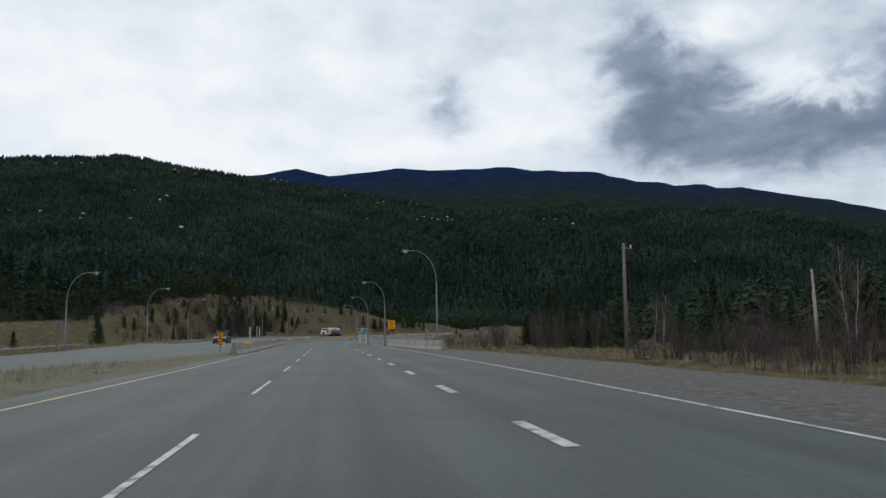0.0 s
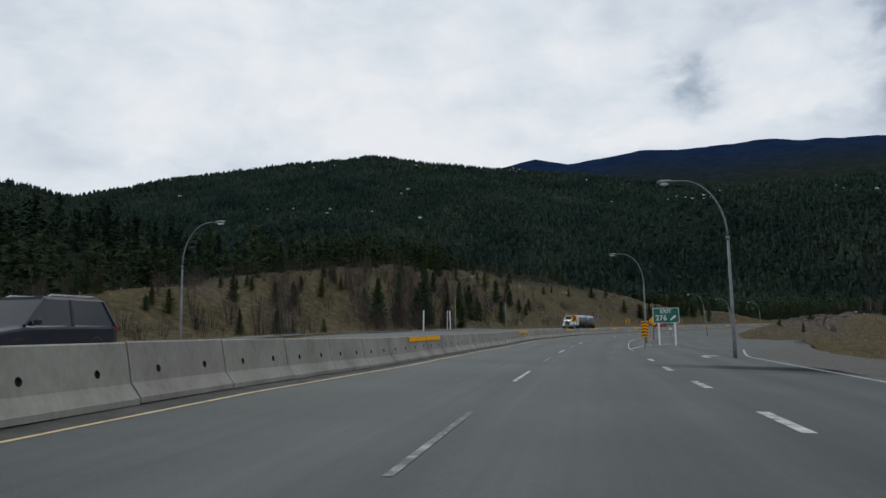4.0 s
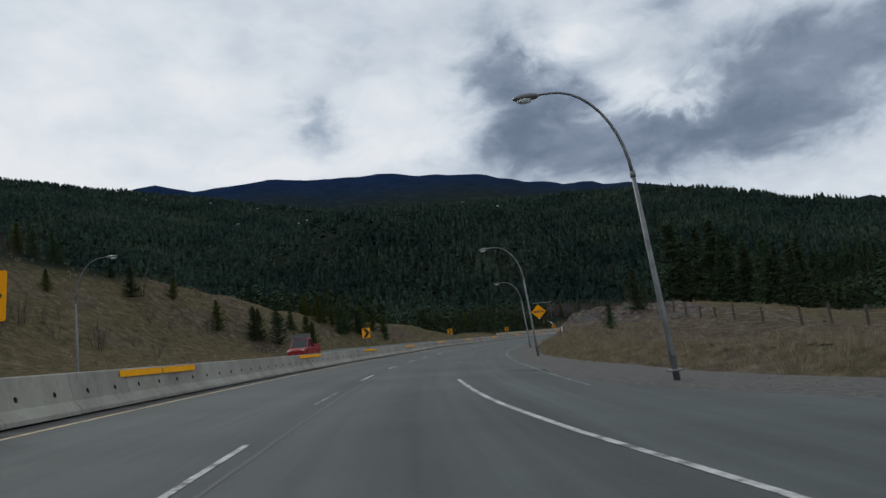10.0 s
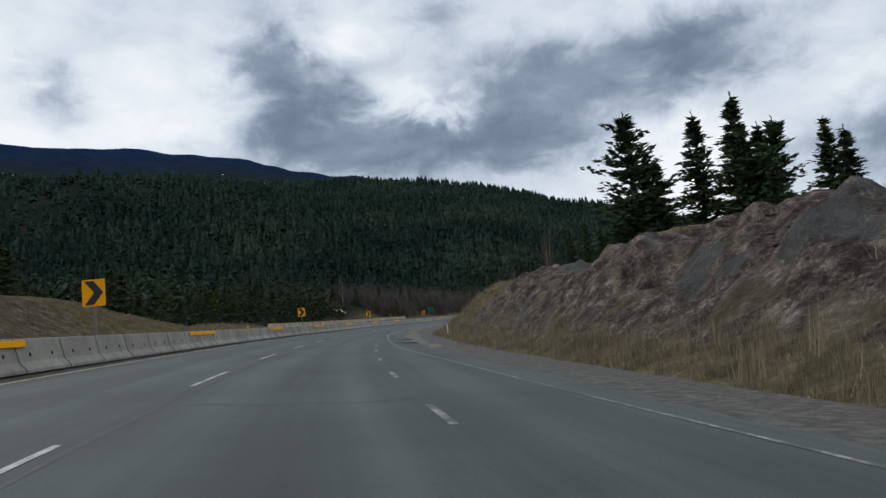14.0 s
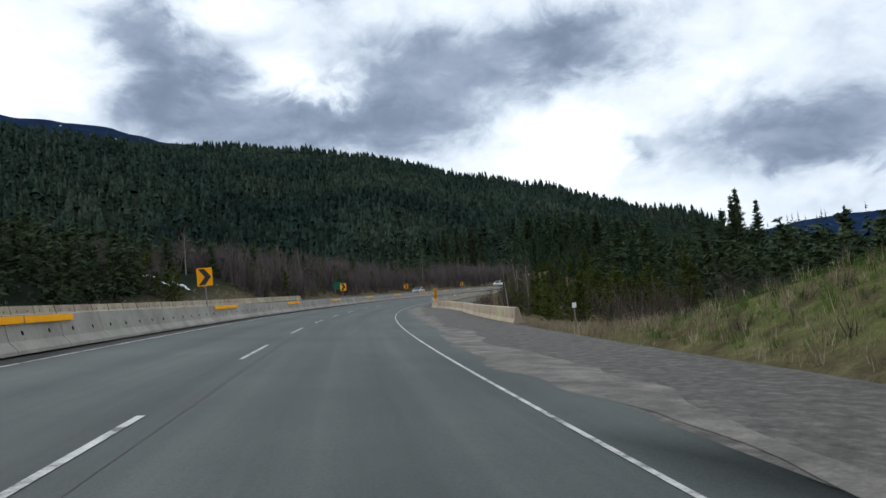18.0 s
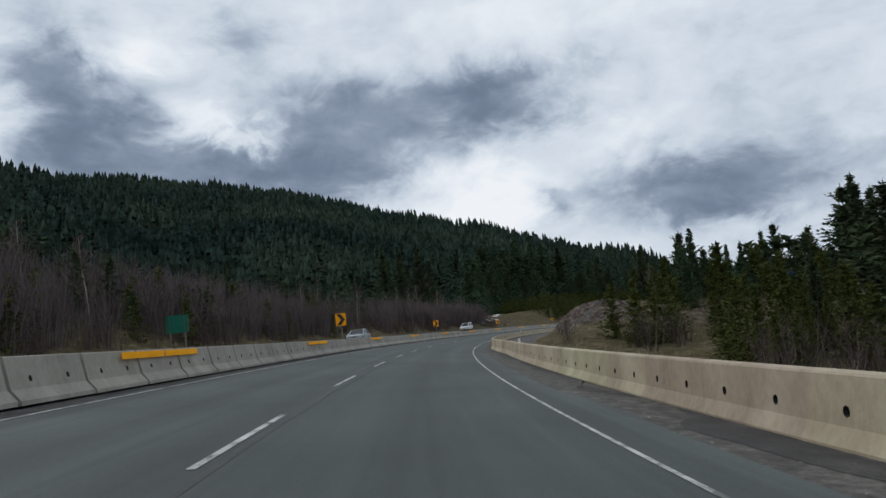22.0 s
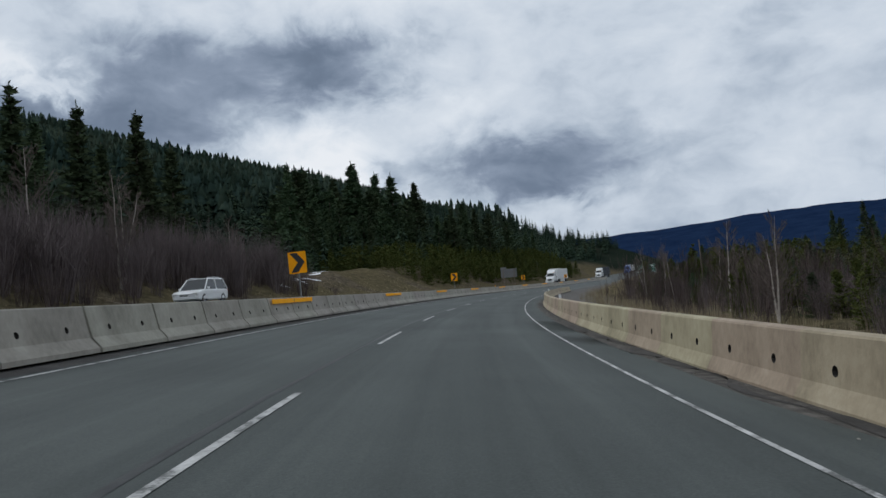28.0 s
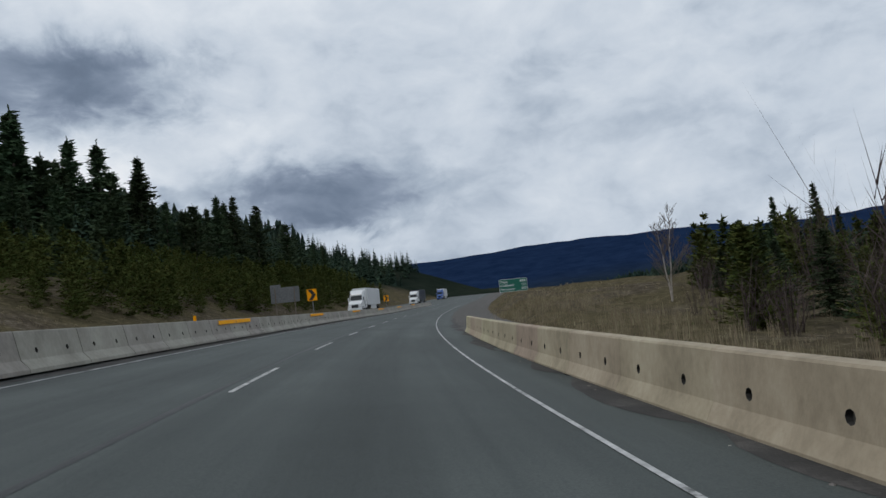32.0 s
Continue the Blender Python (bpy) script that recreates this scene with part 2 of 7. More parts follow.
def road_xyz(s, d, h=0.0):
    """World points at station s, offset d to the left, h above the paved sheet (arrays or numbers)."""
    s, d = np.asarray(s, float), np.asarray(d, float)
    x, y, hd = np.interp(s, ST, RX), np.interp(s, ST, RY), np.interp(s, ST, HD)
    z = np.interp(s, ST, RZ) + np.interp(s, ST, BK) * np.clip(d, -14, 21)
    return np.stack(np.broadcast_arrays(x - np.cos(hd) * d, y - np.sin(hd) * d, z + h), -1)


def road_pose(s, d, h=0.0, turn=0.0):
    """Pose with +y along the drive at (s, d)."""
    p = road_xyz(s, d, h)
    return pose(*p, 0, 0, math.degrees(np.interp(s, ST, HD)) + turn)


def line_d(s, u):
    """Offset of a line u metres to the left of the broken lane line."""
    return np.interp(s, ST, LL) + u


def to_road(x, y):
    """Station and offset of world points."""
    x, y = np.asarray(x, float).ravel(), np.asarray(y, float).ravel()
    s, d = np.empty_like(x), np.empty_like(x)
    px, py, ph, ps = RX[::4], RY[::4], HD[::4], ST[::4]
    for i in range(0, len(x), 4000):
        a, b = x[i:i + 4000, None] - px, y[i:i + 4000, None] - py
        j = (a * a + b * b).argmin(1)
        r = np.arange(len(j))
        a, b, h = a[r, j], b[r, j], ph[j]
        s[i:i + 4000] = ps[j] - a * np.sin(h) + b * np.cos(h)
        d[i:i + 4000] = -a * np.cos(h) - b * np.sin(h)
    return s, d


# ---- helpers for meshes ----
def mesh_object(name, verts, faces, mat, parent=None, smooth=False):
    me = bpy.data.meshes.new(name)
    me.from_pydata([tuple(v) for v in verts], [], [tuple(f) for f in faces])
    for m in mat if isinstance(mat, (list, tuple)) else [mat]:
        me.materials.append(m)
    if smooth:
        me.polygons.foreach_set("use_smooth", [True] * len(me.polygons))
    ob = new(name, me)
    if parent:
        ob.parent = parent
    return ob


def fast_mesh(name, verts, tris, mat, smooth=False):
    """A mesh of triangles from numpy arrays."""
    me = bpy.data.meshes.new(name)
    verts, tris = np.asarray(verts, np.float32), np.asarray(tris, np.int32)
    me.vertices.add(len(verts))
    me.vertices.foreach_set("co", verts.ravel())
    me.loops.add(tris.size)
    me.loops.foreach_set("vertex_index", tris.ravel())
    me.polygons.add(len(tris))
    me.polygons.foreach_set("loop_start", np.arange(0, tris.size, 3, dtype=np.int32))
    if smooth:
        me.polygons.foreach_set("use_smooth", np.ones(len(tris), bool))
    me.materials.append(mat)
    me.update(calc_edges=True)
    me.validate()
    return new(name, me)


def part(name, bm, mat, parent, label="", smooth=False):
    me = bpy.data.meshes.new(name)
    bm.to_mesh(me)
    bm.free()
    me.materials.append(mat)
    if smooth:
        me.polygons.foreach_set("use_smooth", [True] * len(me.polygons))
    ob = new(name, me)
    ob.parent = parent
    if label:
        ob["label"] = label
    return ob


def box_bm(sx, sy, sz, at=(0, 0, 0), bevel=0.0, bm=None, rot=None):
    bm = bm or bmesh.new()
    made = bmesh.ops.create_cube(bm, size=1.0, matrix=Matrix.Translation(at) @ (rot or Matrix()) @ Matrix.Diagonal((sx, sy, sz, 1)))
    if bevel:
        edges = {e for v in made["verts"] for e in v.link_edges}
        bmesh.ops.bevel(bm, geom=list(edges), offset=bevel, segments=2, affect="EDGES", profile=0.5)
    return bm


def tube_bm(points, radii, sides=8, bm=None, cap=True):
    """A tube along points with a radius at each."""
    bm = bm or bmesh.new()
    rings = []
    pts = [Vector(p) for p in points]
    for i, p in enumerate(pts):
        t = (pts[min(i + 1, len(pts) - 1)] - pts[max(i - 1, 0)]).normalized()
        a = t.orthogonal().normalized() if i == 0 else (ax - t * ax.dot(t)).normalized()
        ax = a
        b = t.cross(a)
        r = radii[i] if isinstance(radii, (list, tuple)) else radii
        rings.append([bm.verts.new(p + (a * math.cos(2 * math.pi * q / sides) + b * math.sin(2 * math.pi * q / sides)) * r) for q in range(sides)])
    for r0, r1 in zip(rings, rings[1:]):
        for q in range(sides):
            bm.faces.new((r0[q], r0[(q + 1) % sides], r1[(q + 1) % sides], r1[q]))
    if cap:
        bm.faces.new(rings[0][::-1])
        bm.faces.new(rings[-1])
    return bm


def poly_bm(outline, y0, y1, bm=None):
    """An outline of (x, z) pulled from y0 to y1."""
    bm = bm or bmesh.new()
    a = [bm.verts.new((x, y0, z)) for x, z in outline]
    b = [bm.verts.new((x, y1, z)) for x, z in outline]
    n = len(a)
    bm.faces.new(a)
    bm.faces.new(b[::-1])
    for i in range(n):
        bm.faces.new((a[i], b[i], b[(i + 1) % n], a[(i + 1) % n]))
    bmesh.ops.recalc_face_normals(bm, faces=bm.faces)
    return bm


def empty(name, m=None, **tags):
    ob = new(name)
    if m is not None:
        ob.matrix_world = m
    return tagged(ob, **tags)


# lattice noise for the lie of the land
_LAT = np.random.RandomState(4).rand(256, 256)


def lattice(x, y):
    xi, yi = np.floor(x).astype(int), np.floor(y).astype(int)
    u, v = x - xi, y - yi
    u, v = u * u * (3 - 2 * u), v * v * (3 - 2 * v)
    g = lambda a, b: _LAT[a % 256, b % 256]
    return (g(xi, yi) * (1 - u) + g(xi + 1, yi) * u) * (1 - v) + (g(xi, yi + 1) * (1 - u) + g(xi + 1, yi + 1) * u) * v - 0.5


def fbm(x, y, octaves=4):
    return sum(lattice(x * 2 ** o + 17 * o, y * 2 ** o + 31 * o) / 2 ** o for o in range(octaves))


def smooth01(t):
    t = np.clip(t, 0, 1)
    return t * t * (3 - 2 * t)


# ---- the lie of the land ----
def polar(base, rows):
    """Ridge points from (azimuth, distance, elevation in degrees) round a base point; trees stand on them."""
    return [(base[0] - math.sin(radians(a)) * r, base[1] + math.cos(radians(a)) * r, r * math.tan(radians(e)) + 1) for a, r, e in rows]


RIDGES = [  # ridge line, fall per metre to either side
    (polar((0, 0), [(45, 3300, 9.6), (30, 3400, 11.2), (20, 3450, 12.4), (14, 3500, 12.9), (11.5, 3500, 13.3), (9, 3450, 12.85), (6.2, 3400, 13.3), (3, 3350, 13.6), (0.6, 3350, 13.4), (-4, 3300, 13.3), (-9, 3250, 13.15), (-13, 3200, 12.5), (-17, 3150, 11.6), (-23, 3000, 10.8), (-28, 2900, 9.4), (-33, 2800, 8.0), (-45, 2600, 5.5)]), 0.40),
    (polar((-15, 95), [(60, 1500, 10.9), (54, 1600, 11.0), (48.3, 1750, 10.0), (43, 1850, 10.9), (38.7, 1900, 11.9), (34.3, 1950, 12.8), (30, 1980, 13.45), (25, 2000, 14.0), (20.4, 2000, 13.3), (14, 2000, 12.8), (9.3, 1950, 12.3), (3, 1800, 11.2), (-4, 1600, 10.4), (-12, 1350, 9.8), (-20, 1220, 9.9)]), 0.33),
    (polar((26, 351), [(-15.7, 1100, 11.6), (-20, 1050, 11.9), (-28, 1000, 12.1), (-33, 950, 11.3), (-37, 900, 9.9), (-42, 880, 8.6), (-46, 850, 7.7), (-51, 790, 5.9), (-55, 740, 4.7), (-58, 720, 3.5), (-63, 700, 2.2)]), 0.43),
    (polar((52, 392), [(4, 620, 13.6), (-4.7, 610, 14.1), (-8.2, 600, 14.2), (-12, 600, 13.6), (-16, 620, 13.1), (-20.2, 640, 12.1)]), 0.5),
    ([(250, 690, 15), (330, 665, 8), (400, 662, 18), (457, 659, 25), (507, 646, 25), (570, 620, 17), (640, 600, 8), (700, 588, 5)], 0.40),
    ([(-200, 60, 16), (-170, 160, 20), (-140, 250, 17), (-110, 330, 12)], 0.22),
    (polar((232, 528), [(-68, 4250, 3.2), (-74, 4200, 3.4), (-79, 4100, 3.6), (-84, 4000, 3.85), (-89, 3900, 3.85), (-95, 3800, 4.0), (-103, 3600, 3.4), (-112, 3400, 3.6), (-122, 3200, 4.2)]), 0.16),
]
LEFT_BANK = table([(-160, 1.0), (40, 1.2), (90, 2.0), (130, 3.4), (150, 5.0), (165, 7.6), (185, 10.0), (205, 12.6), (250, 15.2), (283, 15.0), (310, 6.8), (340, 4.9), (360, 4.4), (372, 3.0), (383, 1.2), (400, 1.5), (430, 3.6), (470, 5.4), (515, 5.4), (560, 3.6), (620, 2.6), (690, 4.5), (730, 8.0), (800, 9.0), (1000, 7.0)])
RIGHT_BANK = table([(-160, -0.6), (100, -0.6), (185, -0.5), (205, 0.2), (228, 0.6), (250, 0.7), (272, 1.5), (290, 2.9), (312, 3.7), (332, 3.6), (345, 3.4), (356, 4.3), (366, 5.0), (374, 4.6), (381, 2.3), (388, 0.5), (396, -0.5), (470, -0.6), (492, 0.4), (515, 3.0), (545, 3.8), (558, 1.4), (572, -0.2), (590, -0.6), (650, -0.8), (690, 1.0), (730, 2.2), (790, 1.0), (1000, 0.0)])
RIGHT_TOE = table([(-160, 10.0), (180, 16.0), (215, 17.0), (232, 12.5), (245, 10.6), (252, 8.8), (261, 7.2), (285, 6.5), (300, 6.7), (315, 5.9), (342, 5.5), (356, 4.9), (366, 5.2), (380, 6.0), (394, 6.4), (400, 7.2), (500, 7.0), (700, 7.0), (1000, 10.0)])


def ridge_height(x, y):
    best = np.full(x.shape, -50.0)
    for line, fall in RIDGES:
        for (ax, ay, az), (bx, by, bz) in zip(line, line[1:]):
            ux, uy = bx - ax, by - ay
            t = np.clip(((x - ax) * ux + (y - ay) * uy) / (ux * ux + uy * uy), 0, 1)
            dist = np.hypot(x - ax - t * ux, y - ay - t * uy)
            z = az + (bz - az) * t
            best = np.maximum(best, z - fall * np.sqrt(dist * dist + 400) + fall * 20)
    return best


def cut_bank(s, d):
    """Where the right-hand bank is bare, eroded earth, 0 to 1."""
    a = smooth01((s - 278) / 14) * smooth01((346 - s) / 14) * smooth01((-d - RIGHT_TOE(s) - 1.2) / 2.5) * smooth01((27 + d) / 5)
    b = smooth01((s - 503) / 6) * smooth01((540 - s) / 10) * smooth01((-d - 8.4) / 2) * smooth01((17.5 + d) / 4)
    return np.maximum(a, b)


def land(x, y, detail=True):
    """Height of the ground; also station and offset."""
    shape = np.shape(x)
    x, y = np.asarray(x, float).ravel(), np.asarray(y, float).ravel()
    s, d = to_road(x, y)
    base = np.interp(s, ST, RZ) + np.interp(s, ST, BK) * np.clip(d, -14, 21)
    lb, rb = LEFT_BANK(s), RIGHT_BANK(s)
    toe = RIGHT_TOE(s)
    up_l = lb * smooth01((d - np.interp(s, [140, 165, 185], [32.5, 27, 22])) / (5 + np.interp(s, [285, 312, 365, 400], [1.8, 1.0, 1.0, 1.8]) * np.abs(lb)))
    up_r = rb * smooth01((-d - toe) / (2 + 1.25 * np.abs(rb))) * (1 - 0.85 * np.maximum(smooth01((-d - 26) / 22) * smooth01((350 - s) / 20), smooth01((-d - 41) / 14)))
    z = base + up_l + up_r - 0.35 * smooth01((23 - d) / 2) * smooth01((d + toe + 1.0) / 2) * (1 - 0.85 * smooth01((d - 6.6) / 1.5) * smooth01((15 - d) / 2) * smooth01((40 - s) / 10))
    away = np.hypot(d, np.maximum(np.maximum(S0 - s, s - S1), 0))
    far = smooth01((away - 30) / 70)
    off = smooth01((np.maximum(d - np.interp(s, [140, 165, 185], [32.5, 28, 23]), -d - toe - 1)) / 10)
    z = z + off * fbm(x / 14, y / 14) * 1.1 + (off * fbm(x / 2.6, y / 2.6, 3) * 0.35 if detail else 0)
    z = z + cut_bank(s, d) * (fbm(x / 4.2 + 3, y / 4.2, 3) * np.where(s < 420, 1.3, 0.5) + fbm(x / 1.9, y / 1.9, 2) * 0.4)
    h = ridge_height(x, y) + fbm(x / 160, y / 160) * 11 * far
    z = z + far * np.maximum(0, h - z)
    return z.reshape(shape), s.reshape(shape), d.reshape(shape)


def graded(lo, hi, step, out_lo, out_hi, grow=1.065):
    mid = list(np.arange(lo, hi + step / 2, step))
    a, q = [lo], step
    while a[-1] > out_lo:
        q *= grow
        a.append(a[-1] - q)
    b, q = [hi], step
    while b[-1] < out_hi:
        q *= grow
        b.append(b[-1] + q)
    return np.array(a[:0:-1] + mid + b[1:])


def build_ground(mat):
    gx, gy = graded(-110, 400, 1.9, -4500, 5200, 1.06), graded(-40, 640, 1.9, -1200, 5000, 1.06)
    X, Y = np.meshgrid(gx, gy, indexing="ij")
    Z, _, _ = land(X, Y)
    v = np.stack([X, Y, Z], -1).reshape(-1, 3)
    n, m = len(gx), len(gy)
    i = (np.arange(n - 1)[:, None] * m + np.arange(m - 1)).ravel()
    t = np.concatenate([np.stack([i, i + m, i + m + 1], 1), np.stack([i, i + m + 1, i + 1], 1)])
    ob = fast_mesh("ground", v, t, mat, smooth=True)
    return tagged(ob, "dry grassy hills and dark forest floor round the highway", "ground", kind="structure")


def ribbon(name, s0, s1, edges, mat, step=2.0, h=0.0, kind="structure", label="", category="road", wobble=0.0, parent=None):
    """A strip of paving between offsets edges (functions of s or numbers), several across."""
    s = np.arange(s0, s1 + 1e-6, step)
    cols = []
    for i, e in enumerate(edges):
        d = e(s) if callable(e) else np.full(len(s), float(e))
        if wobble and i in (0, len(edges) - 1):
            d = d + wobble * fbm(s / 3.1 + 7 * i, s * 0 + i, 3)
        cols.append(road_xyz(s, d, h[i] if isinstance(h, (list, tuple)) else h))
    v = np.stack(cols, 1).reshape(-1, 3)
    n, m = len(s), len(edges)
    f = [(a * m + b, a * m + b + 1, (a + 1) * m + b + 1, (a + 1) * m + b) for a in range(n - 1) for b in range(m - 1)]
    ob = mesh_object(name, v, f, mat, parent, smooth=True)
    if not parent:
        tagged(ob, label, category, kind=kind)
    return ob

# ---- surfaces ----
def asphalt_material():
    """Worn asphalt: grain, broad patches, and streaks and polished wheel paths that run along the lanes."""
    m = bpy.data.materials.new("asphalt")
    m.use_nodes = True
    k = Nodes(m.node_tree)
    b = m.node_tree.nodes["Principled BSDF"]
    b.inputs["Roughness"].default_value = 0.8
    b.inputs["Specular IOR Level"].default_value = 0.35
    pos = k.n("ShaderNodeNewGeometry").outputs["Position"]
    at_s, at_u = k.n("ShaderNodeAttribute"), k.n("ShaderNodeAttribute")
    at_s.attribute_name, at_u.attribute_name = "along", "across"
    vec = k.n("ShaderNodeCombineXYZ")
    k.link(k.math("MULTIPLY", at_s.outputs["Fac"], 0.022), vec.inputs[0])
    k.link(at_u.outputs["Fac"], vec.inputs[1])
    streak = k.noise(vec.outputs[0], 1.3, 5, 0.6)
    thin = k.noise(vec.outputs[0], 5.0, 4, 0.6)
    track = k.math("COSINE", k.math("MULTIPLY", at_u.outputs["Fac"], 2 * math.pi / 1.85))
    grain, patch = k.noise(pos, 48, 3, 0.6), k.noise(pos, 0.22, 6, 0.6)
    f = k.math("ADD", k.math("MULTIPLY", grain, 0.30), k.math("MULTIPLY", patch, 0.28))
    f = k.math("ADD", f, k.math("MULTIPLY", streak, 0.30))
    f = k.math("ADD", f, k.math("MULTIPLY", thin, 0.12))
    f = k.math("ADD", f, k.math("MULTIPLY", track, -0.022))
    k.link(k.ramp(f, [(0.36, (0.029, 0.035, 0.033)), (0.5, (0.054, 0.063, 0.060)), (0.64, (0.089, 0.101, 0.095))]), b.inputs["Base Color"])
    bp = k.n("ShaderNodeBump", Strength=0.35, Distance=0.015)
    k.link(k.noise(pos, 60, 3, 0.6), bp.inputs["Height"])
    k.link(bp.outputs[0], b.inputs["Normal"])
    return m


ASPHALT = asphalt_material()
TAR = material("tar_sealant", [(0.35, (0.016, 0.017, 0.017)), (0.65, (0.04, 0.042, 0.041))], scale=3, rough=0.6, bump=0.1)
GRIT = material("grit", [(0.3, (0.024, 0.023, 0.022)), (0.5, (0.048, 0.045, 0.042)), (0.72, (0.11, 0.102, 0.094))], scale=1.5, rough=0.95, bump=0.8, bscale=25, fine=30)
DUST = material("pale_grit", [(0.36, (0.060, 0.058, 0.053)), (0.5, (0.115, 0.108, 0.096)), (0.68, (0.21, 0.195, 0.17))], scale=1.6, rough=0.95, bump=0.8, bscale=25, fine=22)
GRAVEL = material("gravel", [(0.34, (0.036, 0.033, 0.030)), (0.5, (0.075, 0.069, 0.062)), (0.66, (0.15, 0.138, 0.125))], scale=5.0, rough=0.95, bump=1.0, bscale=30, fine=38)
PAINT = material("road_paint", [(0.40, (0.10, 0.105, 0.10)), (0.49, (0.36, 0.36, 0.35)), (0.68, (0.58, 0.58, 0.565))], scale=3.0, rough=0.7, bump=0.1, fine=26)
FADED = material("faded_road_paint", [(0.47, (0.075, 0.08, 0.077)), (0.56, (0.20, 0.205, 0.20)), (0.7, (0.42, 0.42, 0.41))], scale=3.0, rough=0.75, bump=0.1, fine=30)
YELLOW_PAINT = material("yellow_road_paint", [(0.38, (0.25, 0.21, 0.14)), (0.5, (0.52, 0.40, 0.20)), (0.7, (0.6, 0.48, 0.26))], scale=2.0, rough=0.7, bump=0.1, fine=26)
CONCRETE = material("concrete", [(0.3, (0.17, 0.16, 0.138)), (0.5, (0.27, 0.255, 0.222)), (0.7, (0.36, 0.345, 0.30))], scale=0.9, rough=0.9, bump=0.25, bscale=30, object_random=0.045, stretch=(1.1, 1.1, 0.7))
TAN_CONCRETE = material("tan_concrete", [(0.3, (0.19, 0.16, 0.11)), (0.5, (0.32, 0.27, 0.19)), (0.7, (0.43, 0.375, 0.275))], scale=0.9, rough=0.9, bump=0.25, bscale=30, object_random=0.045, stretch=(1.1, 1.1, 0.7))
# shade inside the barrier's pockets, given as a near-black colour
HOLE = plain("shadowed_hole", (0.03, 0.028, 0.025), 0.9)
STEEL = material("galvanised_steel", [(0.35, (0.13, 0.135, 0.135)), (0.65, (0.23, 0.235, 0.235))], scale=4, rough=0.55, metal=0.4, bump=0.05)
ORANGE = material("orange_reflective", [(0.3, (0.88, 0.36, 0.003)), (0.6, (1.0, 0.45, 0.005))], scale=2, rough=0.6, bump=0.03, spec=0.1)
SIGN_YELLOW = material("yellow_sign_sheeting", [(0.3, (0.86, 0.34, 0.002)), (0.7, (0.96, 0.40, 0.004))], scale=2, rough=0.6, bump=0.02, spec=0.1)
SIGN_BLACK = plain("black_sign_sheeting", (0.012, 0.012, 0.013), 0.5)
SIGN_GREEN = plain("green_sign_sheeting", (0.004, 0.13, 0.085), 0.45)
SIGN_WHITE = plain("white_sign_sheeting", (0.75, 0.76, 0.76), 0.45, vary=0.05)
WOOD = material("weathered_wood", [(0.3, (0.11, 0.085, 0.065)), (0.7, (0.24, 0.20, 0.16))], scale=3, rough=0.9, bump=0.4, stretch=(6, 6, 0.6))
BARK = material("bark", [(0.3, (0.05, 0.04, 0.032)), (0.7, (0.13, 0.105, 0.085))], scale=4, rough=0.95, bump=0.5, stretch=(3, 3, 0.7))
PALE_BARK = material("pale_bark", [(0.3, (0.20, 0.175, 0.15)), (0.7, (0.42, 0.38, 0.34))], scale=5, rough=0.9, bump=0.3)
NEEDLES = material("conifer_needles", [(0.3, (0.032, 0.050, 0.032)), (0.5, (0.056, 0.080, 0.044)), (0.7, (0.088, 0.115, 0.056))], scale=0.7, spec=0.0, rough=0.8, bump=0.0, object_random=0.25, fine=9)
YOUNG_NEEDLES = material("young_pine_needles", [(0.3, (0.034, 0.046, 0.016)), (0.5, (0.072, 0.086, 0.026)), (0.7, (0.118, 0.124, 0.040))], scale=0.7, spec=0.0, rough=0.8, bump=0.0, island_random=0.3, fine=9)
FAR_FOREST = material("far_forest_needles", [(0.34, (0.009, 0.018, 0.016)), (0.5, (0.021, 0.034, 0.026)), (0.62, (0.036, 0.048, 0.033)), (0.72, (0.060, 0.064, 0.044))], scale=0.011, spec=0.0, rough=0.9, bump=0.0, island_random=0.45, fine=0.3)
MID_FOREST = material("near_forest_needles", [(0.34, (0.020, 0.034, 0.026)), (0.5, (0.036, 0.056, 0.038)), (0.62, (0.054, 0.072, 0.042)), (0.72, (0.075, 0.078, 0.05))], scale=0.03, spec=0.0, rough=0.9, bump=0.0, island_random=0.4, fine=0.4)
DRY_GRASS = material("dry_grass", [(0.3, (0.15, 0.124, 0.080)), (0.5, (0.255, 0.212, 0.140)), (0.7, (0.38, 0.325, 0.225))], scale=1.1, spec=0.0, rough=0.95, bump=0.0, island_random=0.25)
GREEN_GRASS = material("green_grass", [(0.3, (0.045, 0.085, 0.018)), (0.7, (0.095, 0.15, 0.035))], scale=1.1, spec=0.0, rough=0.95, bump=0.0, island_random=0.25)
TWIGS = material("bare_brush_twigs", [(0.3, (0.050, 0.038, 0.036)), (0.7, (0.125, 0.100, 0.092))], scale=2, spec=0.0, rough=0.95, bump=0.0, island_random=0.3)
SNOW = material("old_snow", [(0.3, (0.62, 0.64, 0.68)), (0.7, (0.86, 0.87, 0.9))], scale=1.4, rough=0.8, bump=0.3, bscale=8)


